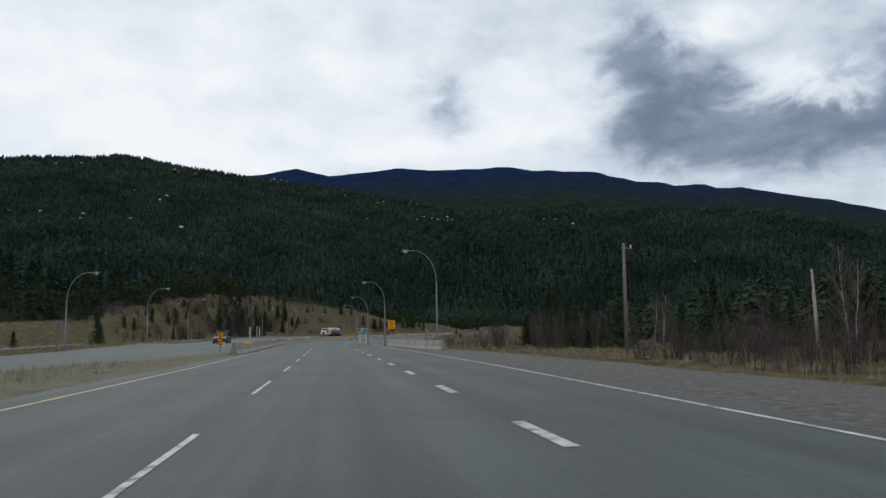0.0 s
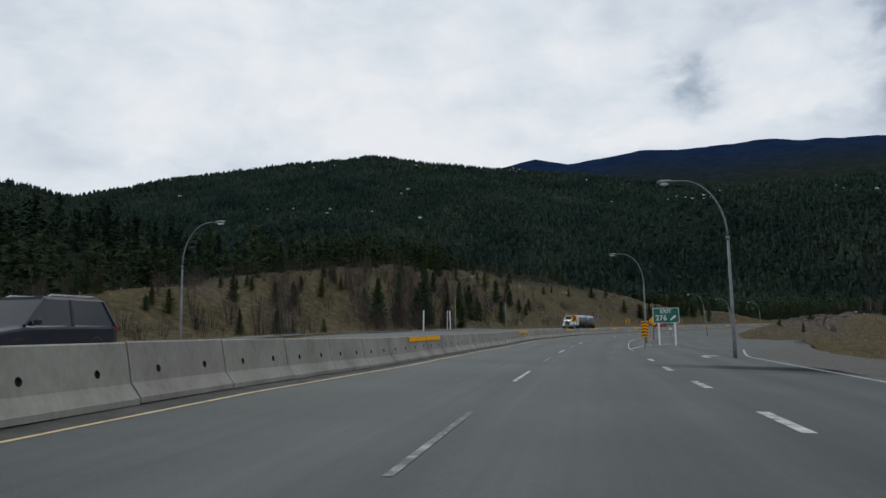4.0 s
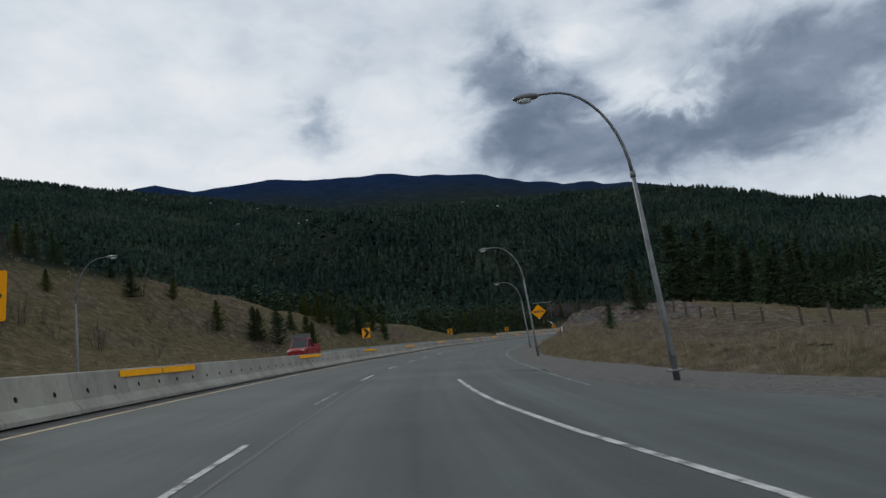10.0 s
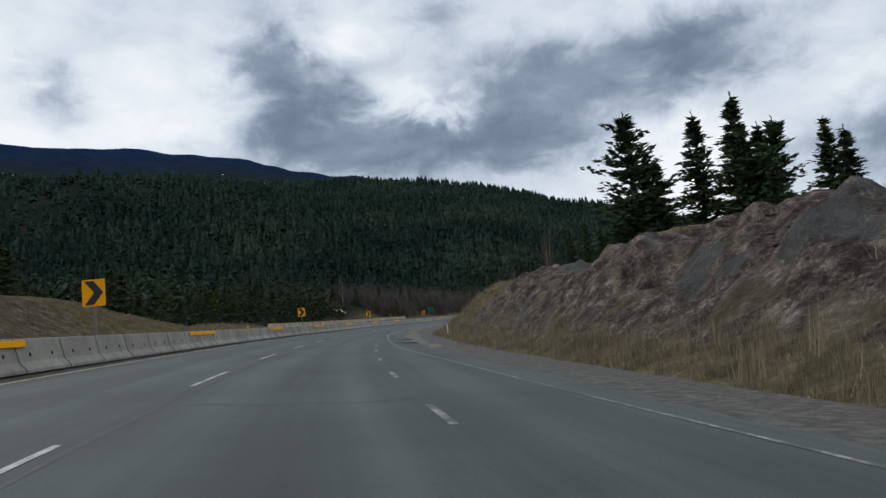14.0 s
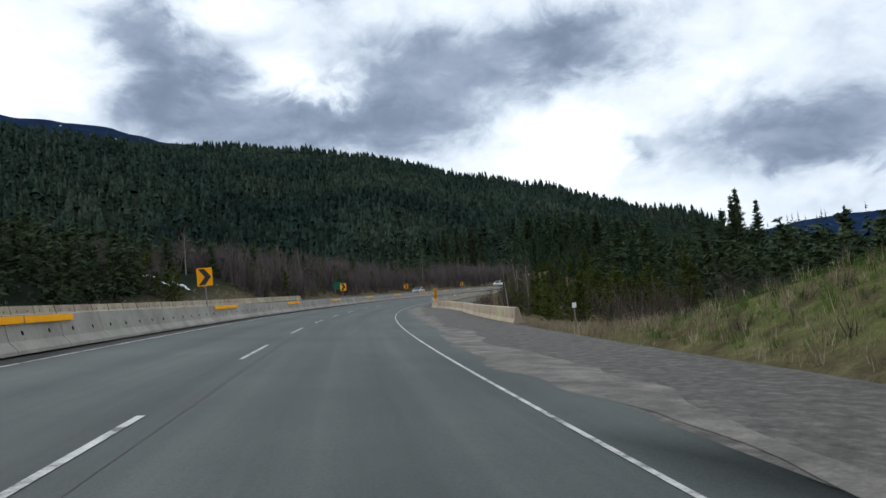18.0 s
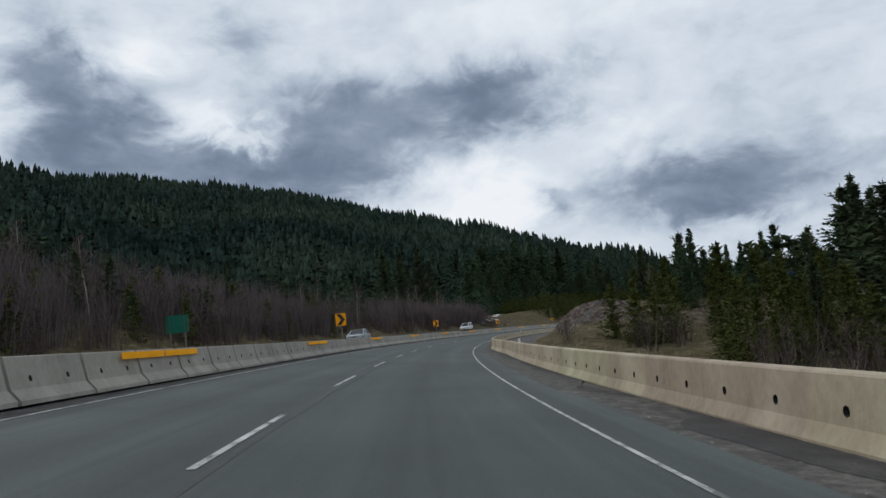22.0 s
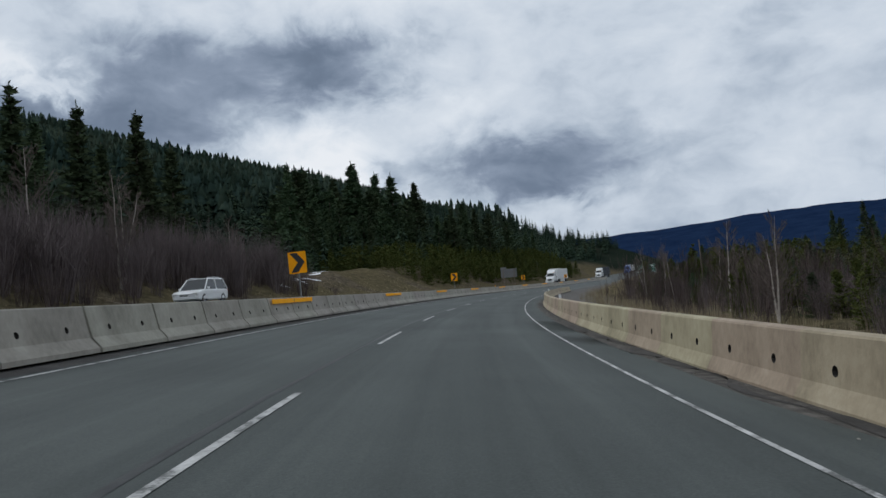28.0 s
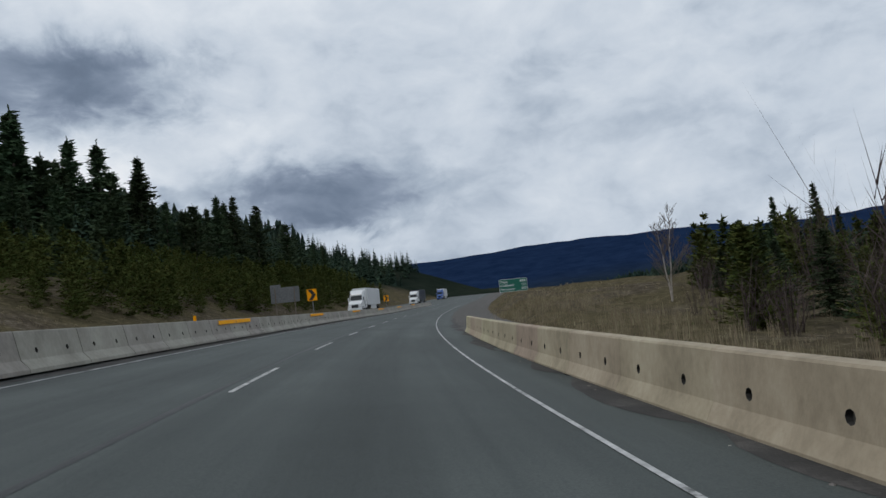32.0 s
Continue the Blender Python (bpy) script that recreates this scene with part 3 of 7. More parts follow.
def ground_material():
    """Dry grass near the road, bare soil where it is steep, dark forest floor up the hills, distant haze painted in as
    blue on the far ridges.
    """
    m = bpy.data.materials.new("hillside")
    m.use_nodes = True
    k = Nodes(m.node_tree)
    b = m.node_tree.nodes["Principled BSDF"]
    b.inputs["Roughness"].default_value = 0.95
    b.inputs["Specular IOR Level"].default_value = 0.0
    geo = k.n("ShaderNodeNewGeometry")
    pos = geo.outputs["Position"]
    n1, n2, n3 = k.noise(pos, 0.09, 6), k.noise(pos, 1.1, 6, 0.65), k.noise(pos, 6.0, 4, 0.7)
    grass = k.ramp(k.math("ADD", k.math("MULTIPLY", n2, 0.6), k.math("MULTIPLY", n3, 0.4)), [(0.32, (0.040, 0.035, 0.021)), (0.5, (0.092, 0.078, 0.046)), (0.68, (0.18, 0.152, 0.09))])
    soil = k.ramp(k.math("ADD", k.math("MULTIPLY", n2, 0.65), k.math("MULTIPLY", n3, 0.35)), [(0.34, (0.034, 0.027, 0.024)), (0.5, (0.082, 0.066, 0.058)), (0.58, (0.135, 0.114, 0.102)), (0.68, (0.30, 0.275, 0.25))])
    sep = k.n("ShaderNodeSeparateXYZ")
    k.link(geo.outputs["Normal"], sep.inputs[0])
    steep = k.math("MULTIPLY", k.math("SUBTRACT", 0.80, sep.outputs[2]), 6.0, True)
    bare = k.math("MULTIPLY", k.math("ADD", k.math("MULTIPLY", steep, 0.75), k.ramp(n1, [(0.5, (0, 0, 0)), (0.62, (0.6, 0.6, 0.6))])), k.ramp(n3, [(0.3, (0.4, 0.4, 0.4)), (0.6, (1, 1, 1))]), True)
    at4 = k.n("ShaderNodeAttribute")
    at4.attribute_name = "cut"
    bare = k.math("MAXIMUM", bare, k.math("MULTIPLY", at4.outputs["Fac"], k.ramp(n2, [(0.42, (0.55, 0.55, 0.55)), (0.55, (1, 1, 1))])))
    near = k.mix(bare, grass, soil)
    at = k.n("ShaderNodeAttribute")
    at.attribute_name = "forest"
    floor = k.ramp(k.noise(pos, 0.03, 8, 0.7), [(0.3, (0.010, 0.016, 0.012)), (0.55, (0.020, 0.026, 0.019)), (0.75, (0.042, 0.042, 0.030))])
    at2 = k.n("ShaderNodeAttribute")
    at2.attribute_name = "green"
    lush = k.ramp(n3, [(0.3, (0.05, 0.075, 0.02)), (0.7, (0.13, 0.16, 0.045))])
    near = k.mix(k.math("MULTIPLY", at2.outputs["Fac"], k.ramp(n2, [(0.38, (0, 0, 0)), (0.55, (1, 1, 1))])), near, lush)
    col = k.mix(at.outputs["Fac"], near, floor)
    # haze of distance, mixed into the far ridges' colour as blue
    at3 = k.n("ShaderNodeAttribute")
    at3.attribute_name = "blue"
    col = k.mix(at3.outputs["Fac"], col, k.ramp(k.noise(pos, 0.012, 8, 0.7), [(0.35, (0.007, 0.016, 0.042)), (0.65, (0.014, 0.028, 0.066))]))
    k.link(col, b.inputs["Base Color"])
    bp = k.n("ShaderNodeBump", Strength=1.0, Distance=0.22)
    k.link(k.math("ADD", n2, k.math("MULTIPLY", n3, 0.5)), bp.inputs["Height"])
    k.link(bp.outputs[0], b.inputs["Normal"])
    return m


def forest_share(x, y, s, d):
    """How thickly the hills are wooded at a place, 0 to 1."""
    rim_l = np.interp(s, [-160, 60, 110, 160, 210, 260, 300, 340, 370, 420, 560, 620, 660, 690, 720, 1000], [95, 85, 62, 46, 50, 46, 38, 30, 25, 24, 24, 34, 46, 40, 31, 30]) + 9 * fbm(x / 30, y / 30)
    rim_r = np.interp(s, [-160, 0, 60, 150, 210, 300, 330, 370, 395, 410, 480, 500, 560, 590, 640, 680, 760, 1000], [40, 50, 60, 60, 58, 50, 42, 26, 20, 14, 12, 26, 26, 16, 14, 30, 34, 25]) + 8 * fbm(x / 25 + 9, y / 25)
    share = np.where(d > 0, smooth01((d - rim_l) / 8), smooth01((-d - rim_r) / 8))
    return np.maximum(share, smooth01((s - 930) / 40) * smooth01((np.abs(d) - 24) / 6) + smooth01((s - 985) / 20))


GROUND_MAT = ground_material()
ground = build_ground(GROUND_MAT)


def paint_ground():
    me = ground.data
    co = np.empty(len(me.vertices) * 3, np.float32)
    me.vertices.foreach_get("co", co)
    co = co.reshape(-1, 3).astype(float)
    s, d = to_road(co[:, 0], co[:, 1])
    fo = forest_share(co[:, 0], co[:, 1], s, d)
    # distance from the drive, which weights the painted haze below
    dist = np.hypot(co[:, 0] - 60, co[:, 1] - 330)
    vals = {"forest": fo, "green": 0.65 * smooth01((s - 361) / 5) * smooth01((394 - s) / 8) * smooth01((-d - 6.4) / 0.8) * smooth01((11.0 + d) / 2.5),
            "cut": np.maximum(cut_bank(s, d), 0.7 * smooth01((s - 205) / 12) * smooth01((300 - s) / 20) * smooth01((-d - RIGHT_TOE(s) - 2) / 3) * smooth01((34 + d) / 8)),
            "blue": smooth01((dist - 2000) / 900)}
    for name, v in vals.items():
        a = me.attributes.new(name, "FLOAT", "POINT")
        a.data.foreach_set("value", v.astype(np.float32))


paint_ground()

# ---- eroded banks: gullied, ledged earth with a finer surface than the land round it ----
def eroded_material():
    m = bpy.data.materials.new("eroded_earth")
    m.use_nodes = True
    k = Nodes(m.node_tree)
    b = m.node_tree.nodes["Principled BSDF"]
    b.inputs["Roughness"].default_value = 0.95
    b.inputs["Specular IOR Level"].default_value = 0.1
    pos = k.n("ShaderNodeNewGeometry").outputs["Position"]
    n1, n2, n3 = k.noise(pos, 0.28, 5, 0.6), k.noise(pos, 1.7, 6, 0.65), k.noise(pos, 9.0, 5, 0.7)
    earth = k.ramp(k.math("ADD", k.math("MULTIPLY", n2, 0.6), k.math("MULTIPLY", n3, 0.4)), [(0.38, (0.018, 0.014, 0.012)), (0.46, (0.050, 0.038, 0.032)), (0.535, (0.100, 0.080, 0.070)), (0.58, (0.17, 0.14, 0.12)), (0.65, (0.30, 0.26, 0.225))])
    clay = k.ramp(k.math("ADD", k.math("MULTIPLY", n2, 0.5), k.math("MULTIPLY", n3, 0.5)), [(0.38, (0.052, 0.052, 0.050)), (0.62, (0.105, 0.102, 0.096))])
    tan = k.ramp(n3, [(0.35, (0.085, 0.070, 0.042)), (0.65, (0.19, 0.16, 0.10))])
    col = k.mix(k.ramp(n1, [(0.555, (0, 0, 0)), (0.60, (1, 1, 1))]), earth, clay)
    col = k.mix(k.ramp(k.noise(pos, 0.7, 5, 0.6), [(0.55, (0, 0, 0)), (0.64, (0.8, 0.8, 0.8))]), col, tan)
    k.link(col, b.inputs["Base Color"])
    bp = k.n("ShaderNodeBump", Strength=1.0, Distance=0.16)
    k.link(k.math("ADD", n2, k.math("MULTIPLY", n3, 0.6)), bp.inputs["Height"])
    k.link(bp.outputs[0], b.inputs["Normal"])
    return m


ERODED = eroded_material()


def eroded_bank(s0, s1, d0, d1, step, label):
    S, D = np.meshgrid(np.arange(s0, s1, step), np.arange(d0, d1, step), indexing="ij")
    p = road_xyz(S, D)
    x, y = p[..., 0], p[..., 1]
    z, _, _ = land(x, y)
    share = cut_bank(S, D)
    ledge = 1 - 2.2 * np.abs(fbm((S + 0.9 * D) / 2.6, (D - 0.5 * S) / 5.5, 3))
    gully = fbm(S / 1.7, D / 4.5, 3)
    z = z + share * (0.30 * ledge + 0.45 * gully + 0.46 * fbm(x / 0.9, y / 0.9, 3)) - 0.4 * smooth01((0.22 - share) / 0.2) + 0.02
    n, m = S.shape
    i = (np.arange(n - 1)[:, None] * m + np.arange(m - 1)).ravel()
    t = np.concatenate([np.stack([i, i + m, i + m + 1], 1), np.stack([i, i + m + 1, i + 1], 1)])
    return tagged(fast_mesh("eroded_bank", np.stack([x, y, z], -1).reshape(-1, 3), t[:, ::-1], ERODED), label, "bank", kind="structure")


eroded_bank(278, 347, -29, -6, 0.3, "bare eroded earth bank with gullies and pale ledges")
eroded_bank(503, 551, -24, -9, 0.3, "bare eroded earth bank with pale crumbling streaks")

# ---- carriageways and shoulders ----
side_u = table([(399, -8.85), (425, -8.85), (433, -8.0), (440, -6.2), (450, -5.8), (486, -5.8), (498, -5.2), (1000, -5.2)])
exit_edge = table([(-160, -5.9), (0, -5.9), (60, -6.3), (100, -7.2), (118, -7.9), (128, -9.5), (140, -13), (168, -19), (200, -21), (210, -16), (217, -9.0), (224, -5.6), (232, -4.2), (240, -5.0), (275, -5.0), (300, -4.4), (320, -4.1), (356, -3.3), (371, -2.7), (388, -2.65), (400, -2.95), (440, -2.7), (520, -2.9), (700, -2.9), (1000, -2.9)])
median_edge = table([(-160, 6.3), (45, 6.3), (1000, 6.3)])
opp_in = table([(-160, 14.6), (0, 14.4), (25, 12.6), (45, 9.4), (60, 6.3), (1000, 6.3)])
opp_out = table([(-160, 25.0), (0, 24.6), (60, 23.0), (100, 22.0), (180, 21.0), (1000, 20.5)])
road = ribbon("road", S0, S1, [exit_edge, lambda s: np.minimum(np.maximum(exit_edge(s) + 0.1, -13.9), -1.7), lambda s: s * 0 - 1.6, lambda s: s * 0 + 1.0, median_edge], ASPHALT, label="grey worn asphalt highway lanes curving to the right", wobble=0.3)
road_far = ribbon("road", S0, S1, [opp_in, lambda s: s * 0 + 16.5, opp_out], ASPHALT, label="grey asphalt oncoming lanes behind the concrete barrier", h=-0.004)


def draped(name, s0, s1, edges, mat, h, label, category):
    """A strip that follows the lie of the land."""
    ob = ribbon(name, s0, s1, edges, mat, step=1.0, label=label, category=category)
    co = np.array([v.co[:] for v in ob.data.vertices])
    z, _, _ = land(co[:, 0], co[:, 1])
    ob.data.vertices.foreach_set("co", np.stack([co[:, 0], co[:, 1], np.maximum(z, co[:, 2]) + h], -1).astype(np.float32).ravel())
    return ob


ramp_mid = table([(60, 32.5), (90, 30.5), (120, 28.2), (150, 24.8), (178, 20.0)])
ramp = draped("side_road", 60, 178, [lambda s, q=q: ramp_mid(s) + q for q in (2.0, 1.0, 0.0, -1.0, -2.0)], ASPHALT, 0.06, "narrow asphalt ramp joining the oncoming lanes", "road")


def mark_lanes(ob):
    """Stores station and offset from the lane line on the paving."""
    co = np.array([v.co[:] for v in ob.data.vertices])
    s, d = to_road(co[:, 0], co[:, 1])
    for name, v in (("along", s), ("across", d - np.interp(s, ST, LL))):
        ob.data.attributes.new(name, "FLOAT", "POINT").data.foreach_set("value", v.astype(np.float32))


mark_lanes(road)
mark_lanes(road_far)
mark_lanes(ramp)
ribbon("shoulder_right", S0, S1, [lambda s: -RIGHT_TOE(s) - 2.6, lambda s: np.minimum(exit_edge(s) - 1.2, -6.4), lambda s: exit_edge(s) + 1.2], GRAVEL, h=[-0.5, 0.02, -0.012], label="dirty gravel shoulder beside the asphalt", category="shoulder", wobble=0.5)
ribbon("shoulder_left", S0, S1, [lambda s: opp_out(s) - 1.0, lambda s: opp_out(s) + 1.5, lambda s: opp_out(s) + 3.6], GRAVEL, h=[-0.014, -0.06, -0.55], label="gravel shoulder of the oncoming lanes", category="shoulder", wobble=0.4)
ribbon("debris_left", 52, 800, [lambda s: line_d(s, 3.80), lambda s: line_d(s, 4.35)], GRIT, h=[0.003, 0.006], step=1.0, label="dark grit swept against the median barrier", category="grit", wobble=0.35)
ribbon("debris_right", 400, 700, [lambda s: side_u(s) + line_d(s, 0.2), lambda s: (side_u(s) * 0.55 - 2.05) + line_d(s, 0.0)], GRIT, h=[0.006, 0.003], step=0.5, label="grit and dust swept against the roadside barrier", category="grit", wobble=0.8)
ribbon("gore_gravel", 128, 213, [lambda s: line_d(s, np.interp(s, [128, 140, 160, 177, 185, 192, 203, 206.5, 209, 215, 219], [-4.3, -5.0, -5.5, -5.6, -6.8, -9.0, -10.0, -6.9, -6.0, -5.5, -4.9])), lambda s: line_d(s, np.interp(s, [128, 140, 176, 196, 212, 219], [-4.0, -4.5, -4.4, -4.9, -5.0, -4.6]))], GRAVEL, h=[0.008, 0.0025], step=1.0, label="gravelly island between the lanes and the ramps", category="gravel", wobble=0.7)
ribbon("pale_grit", 134, 206, [lambda s: line_d(s, np.interp(s, [134, 176, 196, 216], [-5.1, -5.0, -5.6, -5.6])), lambda s: line_d(s, np.interp(s, [134, 176, 196, 216], [-4.2, -4.1, -4.55, -4.9]))], DUST, h=[0.016, 0.003], step=0.5, label="pale dusty grit along the ragged edge of the asphalt", category="grit", wobble=0.55)
ribbon("pale_grit", 322, 440, [lambda s: exit_edge(s) - 0.75, lambda s: exit_edge(s) + 0.25], DUST, h=[0.015, 0.002], step=0.5, label="pale dusty grit along the ragged edge of the asphalt", category="grit", wobble=0.8)


def marking(name, s0, s1, u, w, mat, label, h=0.006):
    mid = u if callable(u) else (lambda s: s * 0 + u)
    return ribbon(name, s0, s1, [lambda s: line_d(s, mid(s) - w / 2), lambda s: line_d(s, mid(s) + w / 2)], mat, step=min(2.0, s1 - s0) if s1 - s0 < 8 else 2.0, h=h, label=label, category="road marking")


marking("edge_line_left", S0, 330, 3.68, 0.08, YELLOW_PAINT, "worn yellow painted edge line beside the median")
marking("edge_line_left", 330.5, S1, 3.68, 0.075, PAINT, "worn pale painted edge line beside the median")
marking("edge_line_right", 122, 209, lambda s: np.interp(s, [122, 127, 141, 157, 186, 196, 214], [-3.55, -3.43, -3.44, -3.26, -3.2, -3.4, -3.5]), 0.068, PAINT, "white painted edge line on the asphalt")
marking("edge_line_right", 211, 232.5, lambda s: np.interp(s, [211, 213.5, 217, 220.7, 224, 232], [-4.6, -4.39, -3.95, -3.62, -3.43, -3.2]), 0.12, PAINT, "white painted line of the merging lane")
marking("edge_line_right", 348, S1, lambda s: np.interp(s, [348, 440, 480], [-3.72, -3.72, -3.80]), 0.058, PAINT, "white painted edge line on the asphalt")
marking("edge_line_outer", 226, 348, lambda s: np.interp(s, [226, 240, 295, 303, 311, 323, 348], [-6.3, -6.6, -6.36, -6.14, -5.8, -4.8, -3.9]), 0.08, FADED, "faded white line at the outer edge of the merging lane")
marking("edge_line_outer", S0, 132, lambda s: np.interp(s, [-160, 0, 22, 62, 117, 132], [-6.4, -6.5, -7.0, -7.25, -8.2, -10.5]), 0.10, PAINT, "worn white line at the outer edge")
marking("gore_line", 127, 150, lambda s: np.interp(s, [127, 138, 150], [-3.5, -5.0, -7.6]), 0.16, PAINT, "white line along the ramp's side of the gore")
dash_at = table([(-17, -150.0), (0, 14.1), (4, 50.3), (11, 117.3), (13, 135.9), (15, 154.7), (17, 174.1), (19, 193.3), (23, 232.4), (24, 242.9), (25, 253.3), (26, 262.4), (27, 273.0), (28, 282.8), (30, 303.3), (36, 362.8), (38, 383.4), (40, 402.8), (41, 412.8), (42, 422.7), (43, 434.3), (44, 444.6), (49, 492.3), (50, 503.6), (55, 555.7), (57, 577.0), (60, 607.5), (62, 629.5), (64, 648.6), (95, 960.0)])
for i in range(-16, 95):
    a = float(dash_at(i))
    marking("lane_dash", a, a + (4.9 if a < 125 else 4.3), 0.0, 0.08, PAINT if i % 2 or a > 230 or a < 60 else FADED, "worn white lane dash painted on asphalt")["group"] = "lane dashes"
for i in range(-3, 18):
    a = float(np.interp(i, [-3, 0, 2, 5, 8, 9, 17], [-19.5, 0.0, 12.9, 32.1, 54.6, 61.4, 110.0]))
    marking("exit_lane_dash", a, a + 2.8, -3.72, 0.17, PAINT, "broad white exit lane dash on asphalt")["group"] = "exit lane dashes"
for i in range(13):
    a = 249.6 + 6.85 * i
    marking("merge_lane_dash", a, a + 2.6, lambda s: np.interp(s, [270, 296], [-3.35, -3.75]), 0.11, FADED, "faded white merge dash on asphalt")["group"] = "merge lane dashes"


for a, b, u in [(150, 262, -0.28), (262, 338, -0.22), (338, 395, -0.30), (395, 470, -0.2), (470, 560, 0.24), (560, 720, 0.22)]:
    ribbon("tar_seam", a, b, [lambda s: line_d(s, u - 0.035) + 0.05 * fbm(s / 6, s * 0, 3), lambda s: line_d(s, u + 0.035) + 0.05 * fbm(s / 6, s * 0, 3)], TAR, step=1.0, h=0.003, label="dark tar seam along the joint of the lanes", category="road seam", wobble=0.05)
for s, d0, d1 in [(300, -3.5, 3.0), (421, -3.0, 5.0), (538, -3.0, 2.5), (612, -3.1, 5.0)]:
    n = np.linspace(d0, d1, 24)
    w = 1.2 * fbm(n / 2.1, n * 0 + s, 3)
    v = np.concatenate([road_xyz(s + w, n, 0.0032), road_xyz(s + w + 0.025, n, 0.0032)])
    tagged(mesh_object("tar_crack", v, [(i, i + 1, i + 25, i + 24) for i in range(23)], TAR), "thin sealed crack across the asphalt", "road seam", "sealed cracks", "structure")


def lane_arrow(s, d):
    """A turn arrow painted in the exit lane."""
    pts = [(-0.1, -1.6), (0.1, -1.6), (0.1, 0.2), (0.55, 0.9), (0.85, 0.7), (0.75, 1.6), (0.0, 1.25), (0.3, 1.05), (-0.1, 0.4)]
    v = [road_xyz(s + y, d - x, 0.008) for x, y in pts]
    tagged(mesh_object("lane_arrow", v, [tuple(range(len(v)))[::-1]], PAINT), "white turn arrow painted on the exit lane", "road marking", kind="structure")


lane_arrow(73.7, -4.1)
lane_arrow(116.0, -4.9)
ribbon("median_grass", S0, 64, [lambda s: s * 0 + 6.1, lambda s: 0.5 * (6.2 + opp_in(s)), lambda s: opp_in(s) + 0.2], material("verge_turf", [(0.3, (0.035, 0.036, 0.016)), (0.5, (0.075, 0.07, 0.035)), (0.7, (0.14, 0.12, 0.065))], scale=1.3, rough=0.95, bump=0.8, bscale=9), h=[0.0, 0.10, 0.0], step=1.0, label="strip of dull green and brown grass in the median", category="grass verge", wobble=0.4)

# ---- concrete barrier ----
def barrier_mesh(height=0.81, wide=0.60, top=0.17, length=2.486, both=True):
    """One cast unit along y, with two pockets in each face."""
    bm = bmesh.new()
    half, th, kz = wide / 2, top / 2, 0.33 * height
    kx = th + 0.075
    prof = [(half, 0.0), (half, 0.075), (kx, kz), (th, height - 0.02), (th - 0.02, height)]
    ys = (-length / 2, length / 2)
    V = lambda x, y, z: bm.verts.new((x, y, z))
    for sx in (1, -1):
        rows = [[V(sx * x, y, z) for y in ys] for x, z in prof]
        for i in (0, 1, 3):
            bm.faces.new((rows[i][0], rows[i][1], rows[i + 1][1], rows[i + 1][0]))
        # upper face, two cells with an eight-sided pocket
        (x0, z0), (x1, z1) = prof[2], prof[3]
        at = lambda y, t: (sx * (x0 + (x1 - x0) * t), y, z0 + (z1 - z0) * t)
        for cy, (ya, yb) in ((-0.62, (ys[0], 0.0)), (0.62, (0.0, ys[1]))):
            outer = [V(*at(y, t)) for y, t in ((ya, 0), (cy, 0), (yb, 0), (yb, .45), (yb, 1), (cy, 1), (ya, 1), (ya, .45))]
            ring, deep = [], []
            for q in range(8):
                a = math.radians(225 + 45 * q)
                y, t = cy + 0.055 * math.cos(a), 0.30 + 0.055 / (z1 - z0) * math.sin(a)
                p = at(y, t)
                ring.append(V(*p))
                deep.append(V(p[0] - sx * 0.05, p[1], p[2]))
            for q in range(8):
                n = (q + 1) % 8
                bm.faces.new((outer[q], outer[n], ring[n], ring[q]))
                bm.faces.new((ring[q], ring[n], deep[n], deep[q])).material_index = 1
            bm.faces.new(deep).material_index = 1
    full = prof + [(-x, z) for x, z in prof[::-1]]
    for y in ys:
        bm.faces.new([V(x, y, z) for x, z in full])
    a, b = prof[-1]
    bm.faces.new((V(a, ys[0], b), V(a, ys[1], b), V(-a, ys[1], b), V(-a, ys[0], b)))
    bmesh.ops.remove_doubles(bm, verts=bm.verts, dist=0.0005)
    bmesh.ops.recalc_face_normals(bm, faces=bm.faces)
    me = bpy.data.meshes.new("barrier_unit")
    bm.to_mesh(me)
    bm.free()
    me.materials.append(CONCRETE)
    me.materials.append(HOLE)
    return me


MEDIAN_UNIT, SIDE_UNIT = barrier_mesh(), barrier_mesh(0.70, 0.52, 0.16)
GREY_UNIT = SIDE_UNIT.copy()
SIDE_UNIT.materials[0] = TAN_CONCRETE
BARRIER_U = 4.55


def barrier_run(name, s0, s1, offset, mesh, label, flare=None):
    top = empty(name, label=label, category="barrier")
    n = int((s1 - s0) / 2.5)
    for i in range(n):
        s = s0 + 2.5 * (i + 0.5)
        d = offset(s)
        ob = new("barrier_unit", mesh)
        slope = math.degrees(math.atan(np.interp(s + 1, ST, RZ) - np.interp(s, ST, RZ)))
        turn = math.degrees(math.atan(-(offset(s + 1) - offset(s - 1)) / 2)) if flare else 0
        ob.matrix_world = road_pose(s, d, 0.0, -turn + random.uniform(-0.07, 0.07)) @ pose(0, 0, 0, slope, math.degrees(math.atan(-np.interp(s, ST, BK))) + random.uniform(-0.1, 0.1), 0)
        ob.parent = top
    return top


median_barrier = barrier_run("median_barrier", 47, 802, lambda s: line_d(s, BARRIER_U), MEDIAN_UNIT, "long weathered concrete median barrier of cast units")
right_d = table([(0, -9.0), (50, -8.2), (56, -7.7), (110, -8.6)])
barrier_run("roadside_barrier", 50, 100, right_d, GREY_UNIT, "grey concrete roadside barrier beside the exit lane", True)
barrier_run("roadside_barrier", 400, 670, lambda s: float(side_u(s) + line_d(s, 0.0)), SIDE_UNIT, "pale tan concrete barrier beside the edge line", True)
